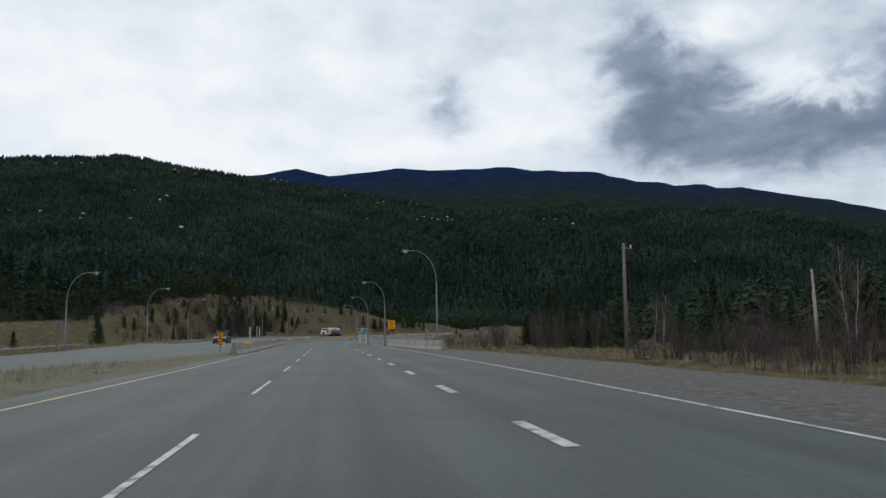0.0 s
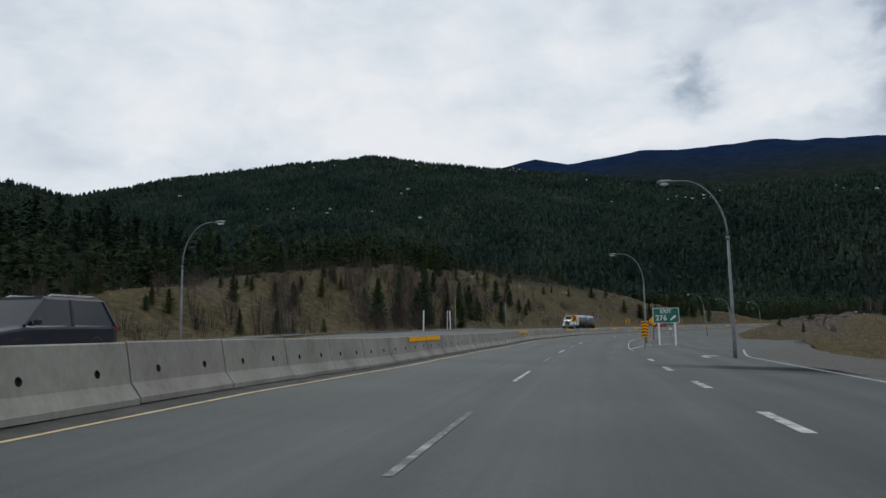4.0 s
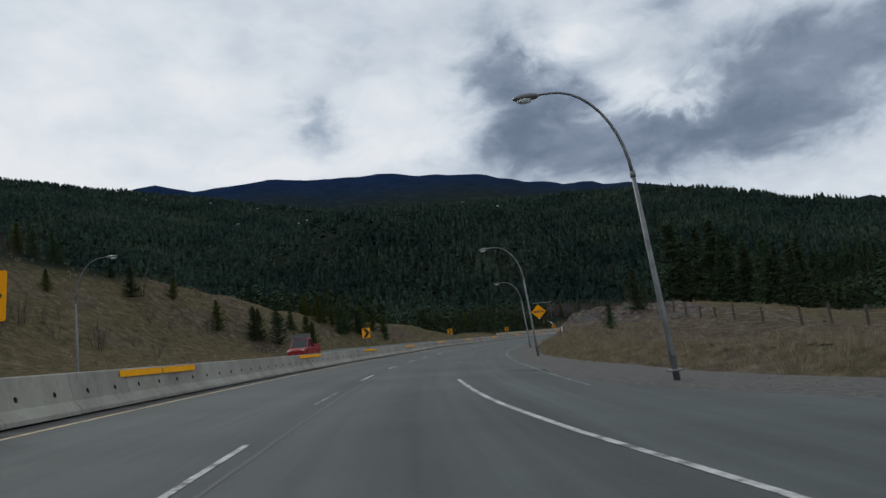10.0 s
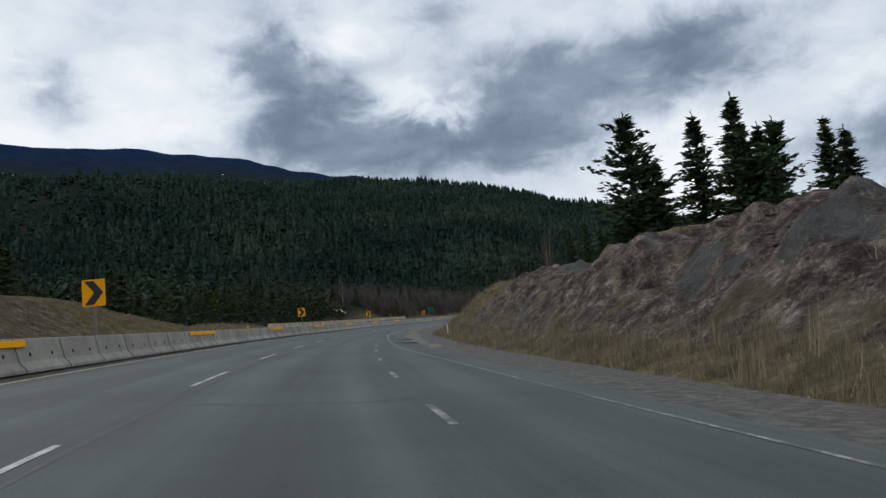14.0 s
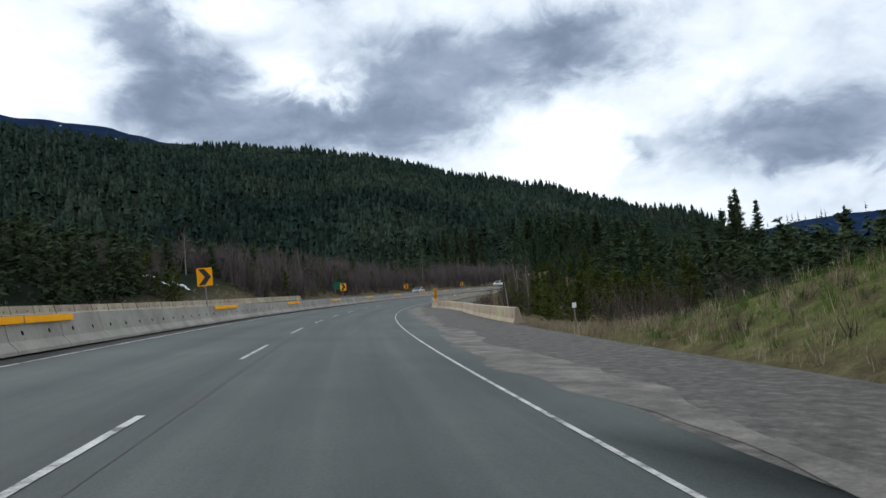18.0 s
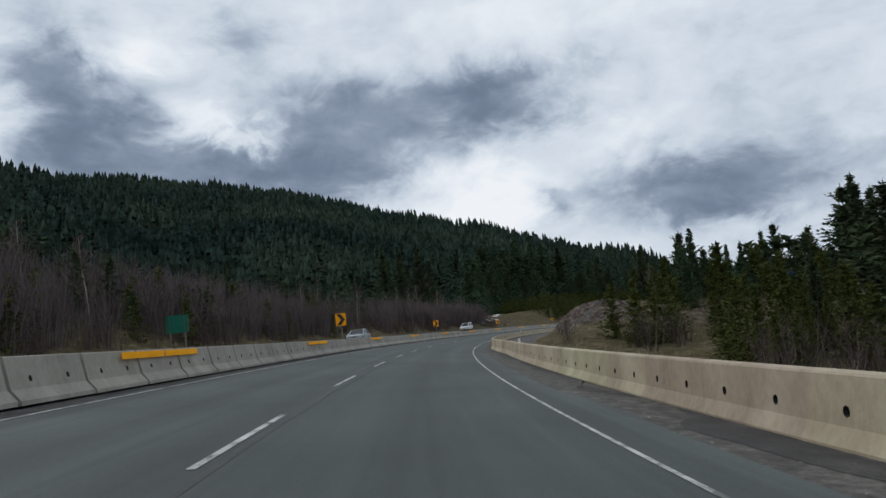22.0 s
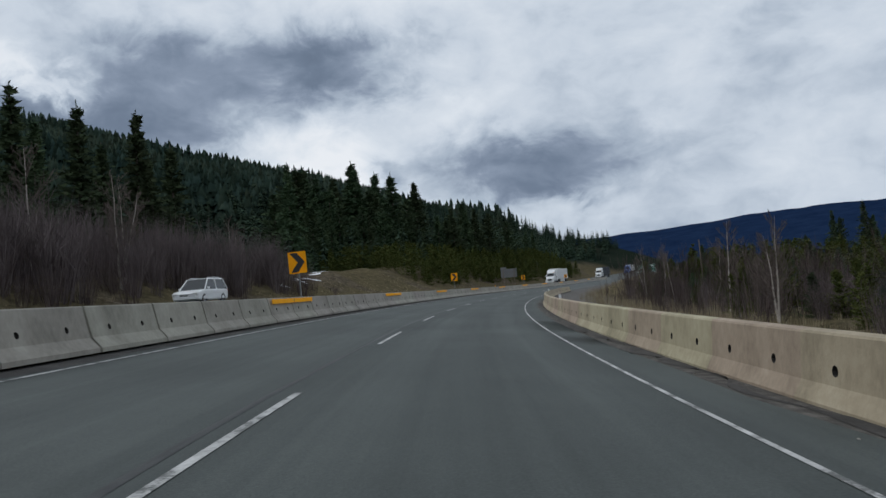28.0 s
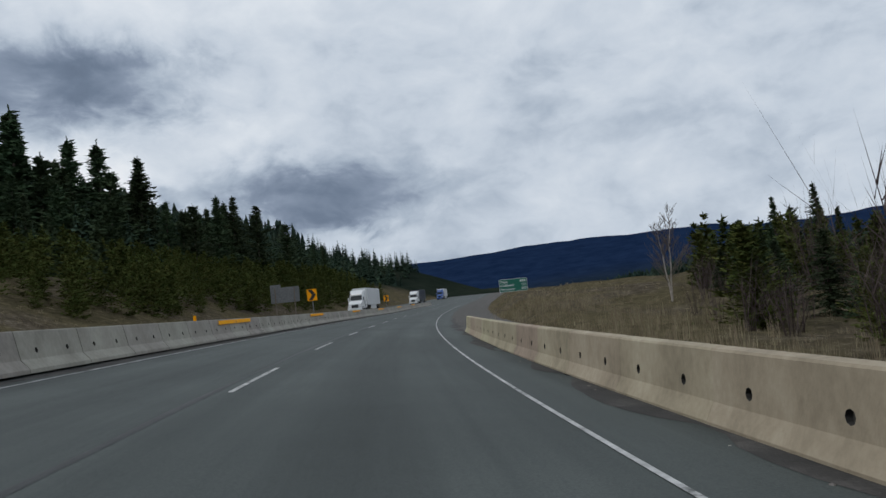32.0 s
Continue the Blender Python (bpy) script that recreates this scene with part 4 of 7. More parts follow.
barrier_run("roadside_barrier", 395, 480, lambda s: 20.6, SIDE_UNIT, "concrete barrier on the far side of the oncoming lanes")

# ---- orange strips and chevron signs on the median barrier ----
CHEVRONS = [173.0, 219.4, 264.6, 312.1, 356.9, 401.9, 450.5, 493.8, 541.4, 588.4, 635.5, 687.5, 735.0]


def strip_mesh():
    bm = bmesh.new()
    for side in (1, -1):
        for k in (0, 1):
            box_bm(0.012, 2.42, 0.15, (side * 0.118, -1.25 + 2.5 * k, 0.70), 0.004, bm, Matrix.Rotation(radians(-4 * side), 4, "Y"))
    me = bpy.data.meshes.new("orange_strip")
    bm.to_mesh(me)
    bm.free()
    me.materials.append(ORANGE)
    return me


STRIP = strip_mesh()
for c in [54.6, 82.0, 109.3, 138.7] + [float(np.interp(i, [0, 1, 2, 3, 5, 7, 11, 31], [168.8, 188.6, 207.8, 226.6, 265.4, 305.0, 385.2, 789.0])) for i in range(31)]:
    ob = new("orange_strip", STRIP)
    ob.matrix_world = road_pose(c, line_d(c, BARRIER_U))
    tagged(ob, "long orange reflective strips fixed along the concrete barrier", "reflector strip", "orange strips")


def flat_sign(outline, thick, mat, parent, name="panel", at=(0, 0, 0), label=""):
    """A sheet with an (x, z) outline that faces -y."""
    bm = poly_bm([(x + at[0], z + at[2]) for x, z in outline], at[1], at[1] + thick)
    return part(name, bm, mat, parent, label)


def rounded(w, h, r=0.04, n=4):
    pts = []
    for cx, cz, a0 in ((w / 2 - r, h / 2 - r, 0), (-w / 2 + r, h / 2 - r, 90), (-w / 2 + r, -h / 2 + r, 180), (w / 2 - r, -h / 2 + r, 270)):
        pts += [(cx + r * math.cos(radians(a0 + 90 * i / n)), cz + r * math.sin(radians(a0 + 90 * i / n))) for i in range(n + 1)]
    return pts


def chevron_sign():
    ob = empty("chevron_sign", label="yellow sign with a black chevron on the barrier", category="road sign", group="chevron signs")
    part("post", box_bm(0.05, 0.05, 1.15, (0, 0.05, 0.575), 0.006), STEEL, ob)
    flat_sign(rounded(0.68, 0.80), 0.008, SIGN_YELLOW, ob, at=(0, 0, 1.30))
    a = [(-0.27, 0.36), (0.0, 0.36), (0.28, 0.0), (0.0, -0.36), (-0.27, -0.36), (0.01, 0.0)]
    flat_sign(a, 0.004, SIGN_BLACK, ob, "chevron", (0, -0.005, 1.30))
    return ob


first = chevron_sign()
for i, c in enumerate(CHEVRONS):
    m = road_pose(c, line_d(c, BARRIER_U), 0.78, random.uniform(-6, 2)) @ pose(0, 0, 0, random.uniform(-2, 2), random.uniform(-2, 2), 0)
    if i == 0:
        first.matrix_world = m
    else:
        copy_thing(first, m)


# ---- street lamps ----
def ground_z(s, d):
    p = road_xyz(s, d)
    z, _, _ = land(np.array([p[0]]), np.array([p[1]]))
    return float(p[0]), float(p[1]), float(z[0])


def street_lamp(m, foot=0.0):
    """A lamp whose head is 7.3 m over its origin; the pole starts foot metres below."""
    ob = empty("street_lamp", m, label="tall galvanised street lamp with a curved arm", category="street lamp", group="street lamps")
    part("base_plate", box_bm(0.36, 0.36, 0.05, (0, 0, 0.025 - foot), 0.01), STEEL, ob)
    part("pole", tube_bm([(0, 0, -0.25 - foot), (0, 0, 0.5), (0, 0, 4.75)], [0.085, 0.080, 0.056], 10), STEEL, ob, smooth=True)
    part("hand_hole", box_bm(0.09, 0.02, 0.22, (0, -0.080, 0.5 - foot), 0.005), STEEL, ob)
    part("collar", tube_bm([(0, 0, 4.67), (0, 0, 4.83)], 0.075, 10), STEEL, ob, smooth=True)
    arc = [(-1.75 * (1 - math.cos(radians(q))), 0, 4.75 + 2.57 * math.sin(radians(q))) for q in range(0, 91, 9)]
    part("arm", tube_bm(arc + [(-2.15, 0, 7.33)], [0.052 - 0.002 * i for i in range(len(arc) + 1)], 8), STEEL, ob, smooth=True)
    bm = bmesh.new()
    bmesh.ops.create_uvsphere(bm, u_segments=12, v_segments=8, radius=1, matrix=Matrix.Translation((-2.4, 0, 7.31)) @ Matrix.Diagonal((0.38, 0.16, 0.10, 1)))
    part("lamp_head", bm, STEEL, ob, smooth=True)
    bm = bmesh.new()
    bmesh.ops.create_uvsphere(bm, u_segments=10, v_segments=6, radius=1, matrix=Matrix.Translation((-2.46, 0, 7.24)) @ Matrix.Diagonal((0.22, 0.13, 0.10, 1)))
    part("lens", bm, SIGN_WHITE, ob, "pale glass lens", smooth=True)
    return ob


# station, offset, height of the head over the road's middle
LAMPS = [(55.7, -8.6, 7.79), (84.1, -6.8, 7.45), (115.0, -6.0, 7.4), (145.2, -3.5, 7.4), (226.4, -6.4, 7.6), (258.1, -6.1, 7.6), (291.0, -5.8, 7.5)]
LEFT_LAMPS = [(69.5, 23.6), (96, 23.0), (120.5, 23.4), (174.5, 22.2), (197, 22.2), (224, 22.2), (250.5, 22.2)]


for s, d, head in LAMPS:
    x, y, z = ground_z(s, d)
    top = float(road_xyz(s, 0.0)[2]) + head - 7.31
    foot = top - max(z, float(road_xyz(s, d)[2]) - (0.12 if s < 200 else -0.25))
    street_lamp(pose(x, y, top, 0, 0, math.degrees(np.interp(s, ST, HD))) @ pose(0, 0, 0, 0, 0 if s < 200 else -4.2, 0), foot)
for s, d in LEFT_LAMPS:
    x, y, z = ground_z(s, d)
    top = float(road_xyz(s, 21.0)[2]) - 0.25
    street_lamp(pose(x, y, top, 0, 0, math.degrees(np.interp(s, ST, HD)) + 180), top - z)

# ---- woods on the hills ----
RNG = np.random.RandomState(11)


def frond_tree(whorls, per, seed, spread=0.17, bare=0.08, droop=0.35, width=0.30, shape=0.85, split=1):
    """Unit-height conifer crown of drooping fronds: vertices and triangles."""
    r = np.random.RandomState(seed)
    v, t = [], []
    for k in range(whorls):
        q = k / whorls
        z = bare + (1 - bare) * q ** 0.95
        rad = spread * max(0.05, (1 - q) ** shape) * (0.45 + 0.55 * min(1, (q + 0.06) * 9))
        off = r.rand() * 6.283
        for b in range(per):
            if r.rand() < 0.08:
                continue
            a = off + 6.283 * (b + r.uniform(-0.3, 0.3)) / per
            ln = rad * r.uniform(0.6, 1.25)
            z0 = z + r.uniform(-0.5, 0.5) / whorls
            for sp in range(split):
                a2 = a + (sp - (split - 1) / 2) * 0.34
                l2 = ln * (1 - 0.22 * abs(sp - (split - 1) / 2))
                ca, sa = math.cos(a2), math.sin(a2)
                w = width * l2
                dz = -droop * l2 * r.uniform(0.4, 1.3) + 0.05 * l2
                i = len(v)
                v += [(0, 0, z0 + 0.16 * ln), (ca * l2 * 0.6 - sa * w, sa * l2 * 0.6 + ca * w, z0 + dz * 0.75), (ca * l2, sa * l2, z0 + dz * 0.7), (ca * l2 * 0.6 + sa * w, sa * l2 * 0.6 - ca * w, z0 + dz * 0.75)]
                t += [(i, i + 1, i + 2), (i, i + 2, i + 3)]
    i = len(v)
    v += [(0.006, 0, 0.9), (-0.004, 0.006, 0.9), (-0.004, -0.006, 0.9), (0, 0, 1.02)]
    t += [(i, i + 1, i + 3), (i + 1, i + 2, i + 3), (i + 2, i, i + 3)]
    return np.array(v), np.array(t)


def trunk_add(kv, kt, r=0.012, h=0.95):
    """Adds a three-sided trunk to a joined tree."""
    i = len(kv)
    ring = [(r * math.cos(a), r * math.sin(a), 0.0) for a in (0, 2.09, 4.19)]
    kv = np.concatenate([kv, np.array(ring + [(0, 0, h)])])
    kt = np.concatenate([kt, np.array([(i, i + 1, i + 3), (i + 1, i + 2, i + 3), (i + 2, i, i + 3)])])
    return kv, kt


def scatter(name, spots, heights, kinds, mat, label, category="forest", fat=(0.85, 1.25)):
    """Joins many trees into one mesh."""
    V, T, base = [], [], 0
    pick = RNG.randint(0, len(kinds), len(spots))
    for q, (kv, kt) in enumerate(kinds):
        sel = np.where(pick == q)[0]
        if not len(sel):
            continue
        a = RNG.rand(len(sel)) * 6.283
        h = heights[sel]
        wide = h * RNG.uniform(*fat, len(sel))
        lean = RNG.normal(0, 0.02, (2, len(sel)))
        x = kv[None, :, 0] * np.cos(a)[:, None] - kv[None, :, 1] * np.sin(a)[:, None]
        y = kv[None, :, 0] * np.sin(a)[:, None] + kv[None, :, 1] * np.cos(a)[:, None]
        zz = kv[None, :, 2] * h[:, None]
        p = np.stack([spots[sel, 0:1] + x * wide[:, None] + zz * lean[0][:, None], spots[sel, 1:2] + y * wide[:, None] + zz * lean[1][:, None], spots[sel, 2:3] + zz - 0.04 * h[:, None]], -1)
        T.append((kt[None] + (np.arange(len(sel)) * len(kv))[:, None, None]).reshape(-1, 3) + base)
        V.append(p.reshape(-1, 3))
        base += len(sel) * len(kv)
    ob = fast_mesh(name, np.concatenate(V), np.concatenate(T), mat)
    return tagged(ob, label, category, kind="stuff")


def spots_in(n, x0, x1, y0, y1, keep):
    """Random places with the ground's height where keep(x, y, z, s, d) allows."""
    x, y = RNG.uniform(x0, x1, n), RNG.uniform(y0, y1, n)
    z, s, d = land(x, y, False)
    k = keep(x, y, z, s, d)
    return np.stack([x, y, z], 1)[k]


def spots_sd(n, s0, s1, d0, d1, keep=None):
    """Random places by station and offset."""
    s, d = RNG.uniform(s0, s1, n), RNG.uniform(d0, d1, n)
    p = road_xyz(s, d)
    z, _, _ = land(p[:, 0], p[:, 1])
    k = np.ones(n, bool) if keep is None else keep(p[:, 0], p[:, 1], s, d)
    return np.stack([p[:, 0], p[:, 1], z], 1)[k]


def wild(s, d):
    """Off the open grassy field by the last bend."""
    return (s < 645) | (-d > 0.37 * (s - 634))


def cone_tree(tiers, sides, seed, spread, ragged=0.3, tip=1.0):
    """Unit-height conifer of stacked ragged skirts, for woods seen from afar."""
    r = np.random.RandomState(seed)
    v, t = [], []
    for k in range(tiers):
        q = k / tiers
        z0 = 0.04 + 0.90 * q
        z1 = min(tip, z0 + 1.75 / tiers)
        rad = spread * (1 - q) ** 0.8 + 0.02
        i = len(v)
        off = r.rand() * 6.283
        for b in range(sides):
            a = off + 6.283 * (b + r.uniform(-0.2, 0.2)) / sides
            rr = rad * (1 + ragged * (r.uniform(-1, 0.6) if sides < 8 else (0.5 if b % 2 else -0.9) * r.uniform(0.6, 1.2)))
            v.append((math.cos(a) * rr, math.sin(a) * rr, z0 + r.uniform(-0.35, 0.35) / tiers))
        v.append((r.uniform(-0.01, 0.01), r.uniform(-0.01, 0.01), tip if k == tiers - 1 else z1))
        t += [(i + b, i + (b + 1) % sides, i + sides) for b in range(sides)]
    return np.array(v), np.array(t)


def spray_tree(seed, whorls, per, spread, bare, rise, shape, leaf, ragged=0.35, sprays=7):
    """Unit-height crown of branches hung with small needle sprays; lobes and gaps make its outline uneven."""
    r = np.random.RandomState(seed)
    lobe = r.uniform(1 - ragged, 1 + ragged, (7, 9))
    v, t = [], []

    def spray(c, d, size):
        side = np.cross(d, r.normal(0, 1, 3))
        side /= np.linalg.norm(side) + 1e-9
        up = np.cross(side, d)
        i = len(v)
        tip = c + d * size
        v.extend([c - d * size * 0.5, c + side * size * 0.30 + up * size * 0.1, tip, c - side * size * 0.30 + up * size * 0.1])
        t.extend([(i, i + 1, i + 2), (i, i + 2, i + 3)])

    for k in range(whorls):
        q = (k + r.uniform(-0.4, 0.4)) / whorls
        z = bare + (0.97 - bare) * min(max(q, 0), 1)
        rad = spread * max(0.07, (1 - min(max(q, 0), 1)) ** shape) * (0.5 + 0.5 * min(1, (q + 0.1) * 7))
        off = r.rand() * 6.283
        for b in range(per):
            if r.rand() < 0.12:
                continue
            a = off + 6.283 * (b + r.uniform(-0.35, 0.35)) / per
            zb = min(0.985, z + r.uniform(-0.75, 0.75) / whorls)
            ln = rad * lobe[int(a * 7 / 6.283) % 7, min(int(abs(q) * 9), 8)] * r.uniform(0.75, 1.15)
            dirn = np.array([math.cos(a), math.sin(a), rise + 0.5 * q + r.uniform(-0.15, 0.15)])
            dirn /= np.linalg.norm(dirn)
            n = max(3, int(sprays * (0.4 + ln / spread)))
            for j in range(n):
                f = (j + 0.7) / n
                c = np.array([0, 0, zb]) + dirn * ln * f + np.array([0, 0, -0.10 * ln * f * f * (1 if rise <= 0 else -1)])
                for w in (-1, 1):
                    d2 = dirn * 0.75 + np.array([-math.sin(a), math.cos(a), 0]) * w * r.uniform(0.3, 1.0) + np.array([0, 0, r.uniform(-0.35, 0.35)])
                    spray(c + r.normal(0, 0.25 * leaf, 3), d2 / np.linalg.norm(d2), leaf * r.uniform(0.7, 1.3) * (1.1 - 0.35 * f))
    for j in range(8):
        spray(np.array([0, 0, 0.92 + 0.011 * j]), np.array([r.uniform(-0.6, 0.6), r.uniform(-0.6, 0.6), 1.0]) / 1.2, leaf * 0.5)
    return np.array(v), np.array(t)


LOW = [cone_tree(3, 6, 100 + i, 0.22) for i in range(7)]
TINY = [cone_tree(2, 4, 130 + i, 0.24) for i in range(6)]
MID = [trunk_add(*frond_tree(11, 6, 20 + i, 0.21 + 0.012 * (i % 4), 0.06, 0.55, 0.42, 0.8)) for i in range(8)]


def wood(x, y, s, d, share=1.0):
    return RNG.rand(len(x)) < forest_share(x, y, s, d) * share


far_spots = np.concatenate([
    spots_in(34000, -900, 1000, 450, 1500, lambda x, y, z, s, d: (np.abs(d) > 140) & (y > 0.4 * x + 380)),
    spots_in(11000, -1500, -100, 100, 1500, lambda x, y, z, s, d: d > 140),
    spots_in(6000, 350, 1200, 380, 900, lambda x, y, z, s, d: (np.abs(d) > 140)),
    spots_in(9000, 0, 760, 60, 560, lambda x, y, z, s, d: d < -128),
])
near_slope = np.concatenate([spots_in(15000, -300, 700, 300, 1000, lambda x, y, z, s, d: (d > 120) & (d < 420)), spots_in(1500, 500, 900, 480, 760, lambda x, y, z, s, d: (d > 120) & (d < 300))])
scatter("slope_forest", near_slope, RNG.uniform(8, 17, len(near_slope)), [cone_tree(5, 7, 150 + i, 0.17, 0.4) for i in range(8)], FAR_FOREST, "dense dark conifer forest on the slope above the highway", fat=(0.8, 1.2))
ridge_spots = spots_in(20000, -1600, 500, 1300, 2350, lambda x, y, z, s, d: z > 60)
scatter("ridge_forest", ridge_spots, RNG.uniform(8, 16, len(ridge_spots)), TINY, FAR_FOREST, "dark conifer forest along the crest of the ridge", fat=(1.0, 1.6))
scatter("far_forest", far_spots, RNG.uniform(5, 13, len(far_spots)), LOW, FAR_FOREST, "dense dark conifer forest covering the distant mountainsides", fat=(0.9, 1.5))
mid_spots = np.concatenate([
    spots_in(25000, -260, 760, 60, 800, lambda x, y, z, s, d: (d > 24) & (d < 145) & wood(x, y, s, d, 0.95) & (d > np.where(s > 320, 46, 75))),
    spots_in(5200, -60, 560, 240, 560, lambda x, y, z, s, d: (d < -62) & (d > -130) & wood(x, y, s, d, 0.8) & (s < 560)),
    spots_in(2200, 0, 240, 20, 260, lambda x, y, z, s, d: (d < -30) & (d > -170) & wood(x, y, s, d, 0.9)),
])
_ms, _md = to_road(mid_spots[:, 0], mid_spots[:, 1])
close = (_ms < 330) & (np.abs(_md) < 112) & (_md > 0)
edge_spots, mid_spots = mid_spots[close][::2], mid_spots[~close]
scatter("hillside_trees", edge_spots, RNG.uniform(4.5, 10.5, len(edge_spots)), [spray_tree(40 + i, 16, 6, 0.20, 0.08, 0.02, 0.85, 0.06, 0.45, 4) for i in range(6)], MID_FOREST, "open stand of conifers above the grassy slope", fat=(0.85, 1.2))
scatter("near_forest", mid_spots, RNG.uniform(5.5, 13, len(mid_spots)), MID, MID_FOREST, "dark conifer forest on the slopes beside the highway", fat=(0.85, 1.25))


young_spots = np.concatenate([
    spots_sd(1050, 690, 865, 26, 56, lambda x, y, s, d: (RNG.rand(len(s)) < 0.9)),
    spots_sd(520, 405, 560, 24, 52, lambda x, y, s, d: (fbm(x / 12, y / 12) > -0.02) & ((d > 36) | (s < 452) | (s > 470))),
    spots_sd(300, 640, 740, -46, -20, lambda x, y, s, d: (fbm(x / 14, y / 14) > -0.02) & wild(s, d)),
])
scatter("young_pines", young_spots, RNG.uniform(2.6, 5.8, len(young_spots)), [spray_tree(60 + i, 11, 6, 0.27, 0.03, 0.12, 0.85, 0.058, 0.35, 3) for i in range(6)], YOUNG_NEEDLES, "thick stand of yellow-green young pines beside the road", fat=(0.9, 1.4))


woods = np.concatenate([
    spots_sd(300, 140, 238, 45, 74, lambda x, y, s, d: fbm(x / 10, y / 10) > -0.02),
    spots_sd(900, 330, 720, 24.5, 50, lambda x, y, s, d: wood(x, y, s, d, 1.0) & ((s < 636) | (s > 705)) & ((d > 36) | (s < 448) | (s > 472))),
    spots_sd(560, 300, 560, -66, -24, lambda x, y, s, d: wood(x, y, s, d, 0.85) & (d < -24 - 0.5 * np.maximum(0, 400 - s))),
])
roadside = np.concatenate([spots_sd(120, 418, 500, -26, -11, lambda x, y, s, d: (d < -12 - 4 * fbm(x / 9, y / 9))), spots_sd(60, 588, 660, -30, -13, lambda x, y, s, d: wild(s, d) & (fbm(x / 11, y / 11) > -0.05))])
scatter("roadside_pines", roadside, RNG.uniform(2.0, 4.4, len(roadside)), [spray_tree(90 + i, 15, 8, 0.26, 0.03, 0.2, 0.75, 0.042, 0.35, 6) for i in range(4)], YOUNG_NEEDLES, "bushy olive-green young pines behind the roadside barrier", fat=(0.9, 1.3))
scatter("roadside_woods", woods, RNG.uniform(3.0, 7.0, len(woods)), [spray_tree(80 + i, 9, 6, 0.24, 0.04, -0.05, 0.8, 0.085, 0.35, 3) for i in range(5)], NEEDLES, "close stand of dark conifers on the slope above the oncoming lanes")


# ---- single conifers near the road ----
def conifer(kind, seed, mat, label):
    """A tree of unit height with a trunk and a crown of needle sprays."""
    ob = empty({"fir": "fir_tree", "pine": "pine_tree"}.get(kind, "young_pine"), label=label, category="tree", group={"fir": "firs", "pine": "tall pines"}.get(kind, "young pines"))
    r = random.Random(seed)
    pts = [(r.uniform(-0.006, 0.006) * (i > 0), r.uniform(-0.006, 0.006) * (i > 0), q) for i, q in enumerate((-0.03, 0.1, 0.35, 0.65, 0.97))]
    part("trunk", tube_bm(pts, [0.017, 0.014, 0.011, 0.007, 0.002], 7), BARK, ob, smooth=True)
    if kind == "fir":
        v, t = spray_tree(seed, 28, 10, 0.215, 0.04, -0.14, 1.0, 0.030, 0.34, 8)
    elif kind == "pine":
        v, t = spray_tree(seed, 19, 9, 0.25, 0.12, 0.05, 0.72, 0.034, 0.55, 10)
    else:
        v, t = spray_tree(seed, 20, 11, 0.28, 0.02, 0.22, 0.75, 0.034, 0.38, 9)
    cr = fast_mesh("crown", v, t, mat)
    cr.parent = ob
    return ob


FIRS = [conifer("fir", 300 + i, NEEDLES, "dark green fir standing on the slope") for i in range(4)]
PINES = [conifer("pine", 320 + i, NEEDLES, "tall dark pine with an open layered crown") for i in range(3)]
SHORT = [conifer("young", 340 + i, NEEDLES, "small bushy pine on the dry grass slope") for i in range(3)]
OLIVE = [conifer("young", 360 + i, YOUNG_NEEDLES, "olive-green young pine behind the concrete barrier") for i in range(3)]
used = set()


def plant(pool, x, y, h, wide=1.0, sink=0.02):
    z, _, _ = land(np.array([x]), np.array([y]))
    ob = random.choice(pool)
    m = pose(x, y, float(z[0]) - sink * h, random.uniform(-1.5, 1.5), random.uniform(-1.5, 1.5), random.uniform(0, 360)) @ Matrix.Diagonal((h * wide, h * wide, h, 1))
    if ob.name not in used:
        used.add(ob.name)
        ob.matrix_world = m
        return ob
    keep = ob.scale.copy()
    ob.scale = (1, 1, 1)
    c = copy_thing(ob, m)
    ob.scale = keep
    return c


def plant_sd(pool, s, d, h, wide=1.0):
    p = road_xyz(s, d)
    return plant(pool, float(p[0]), float(p[1]), h, wide)


def plant_top(pool, x, y, top, wide=1.0):
    """Plants a tree whose tip reaches the height top."""
    z, _, _ = land(np.array([x]), np.array([y]))
    return plant(pool, x, y, max(3.0, top - float(z[0])), wide)


for x, y, top in [(333.9, 626.8, 43.5), (359.9, 630.9, 43.1), (365.1, 625.2, 39.6), (355.3, 633.6, 43.4), (423.3, 639.6, 38.4), (331.7, 624.7, 41), (327, 630, 38), (349, 632, 37), (370, 630, 36), (417, 641, 36), (429, 642, 35), (346, 628, 35), (338, 634, 36)] + [(203.4, 570.9, 27.2), (212.6, 574.1, 27.5), (222.8, 577.4, 28.8), (230.8, 580.1, 26.4), (268.2, 592.8, 29.4), (207, 573, 24), (217, 576, 24), (226, 579, 23)]:
    plant_top(FIRS, x, y, top, 1.0 if y < 600 else 1.4)
for x, y, top in [(307.5, 626.0, 38.1), (312.3, 628.4, 39.2), (312.6, 624.0, 35.7), (313.3, 620.5, 32.3), (323.5, 624.4, 32.9), (311.2, 615.6, 28.7), (287.9, 616.3, 27.9), (293.9, 617.9, 30.5), (333.3, 620.9, 33.7), (335.9, 609.5, 29.8),
                  (353.8, 600.0, 25.9), (359.5, 600.0, 26.5), (365.9, 598.6, 24.8), (343.2, 598.3, 22.8), (395.7, 606.0, 25.1), (340.8, 602.3, 23.8), (299, 614, 26), (305, 618, 30), (320, 614, 27), (327, 612, 26), (348, 604, 23)]:
    plant_top(FIRS + PINES, x, y, top, 1.3)
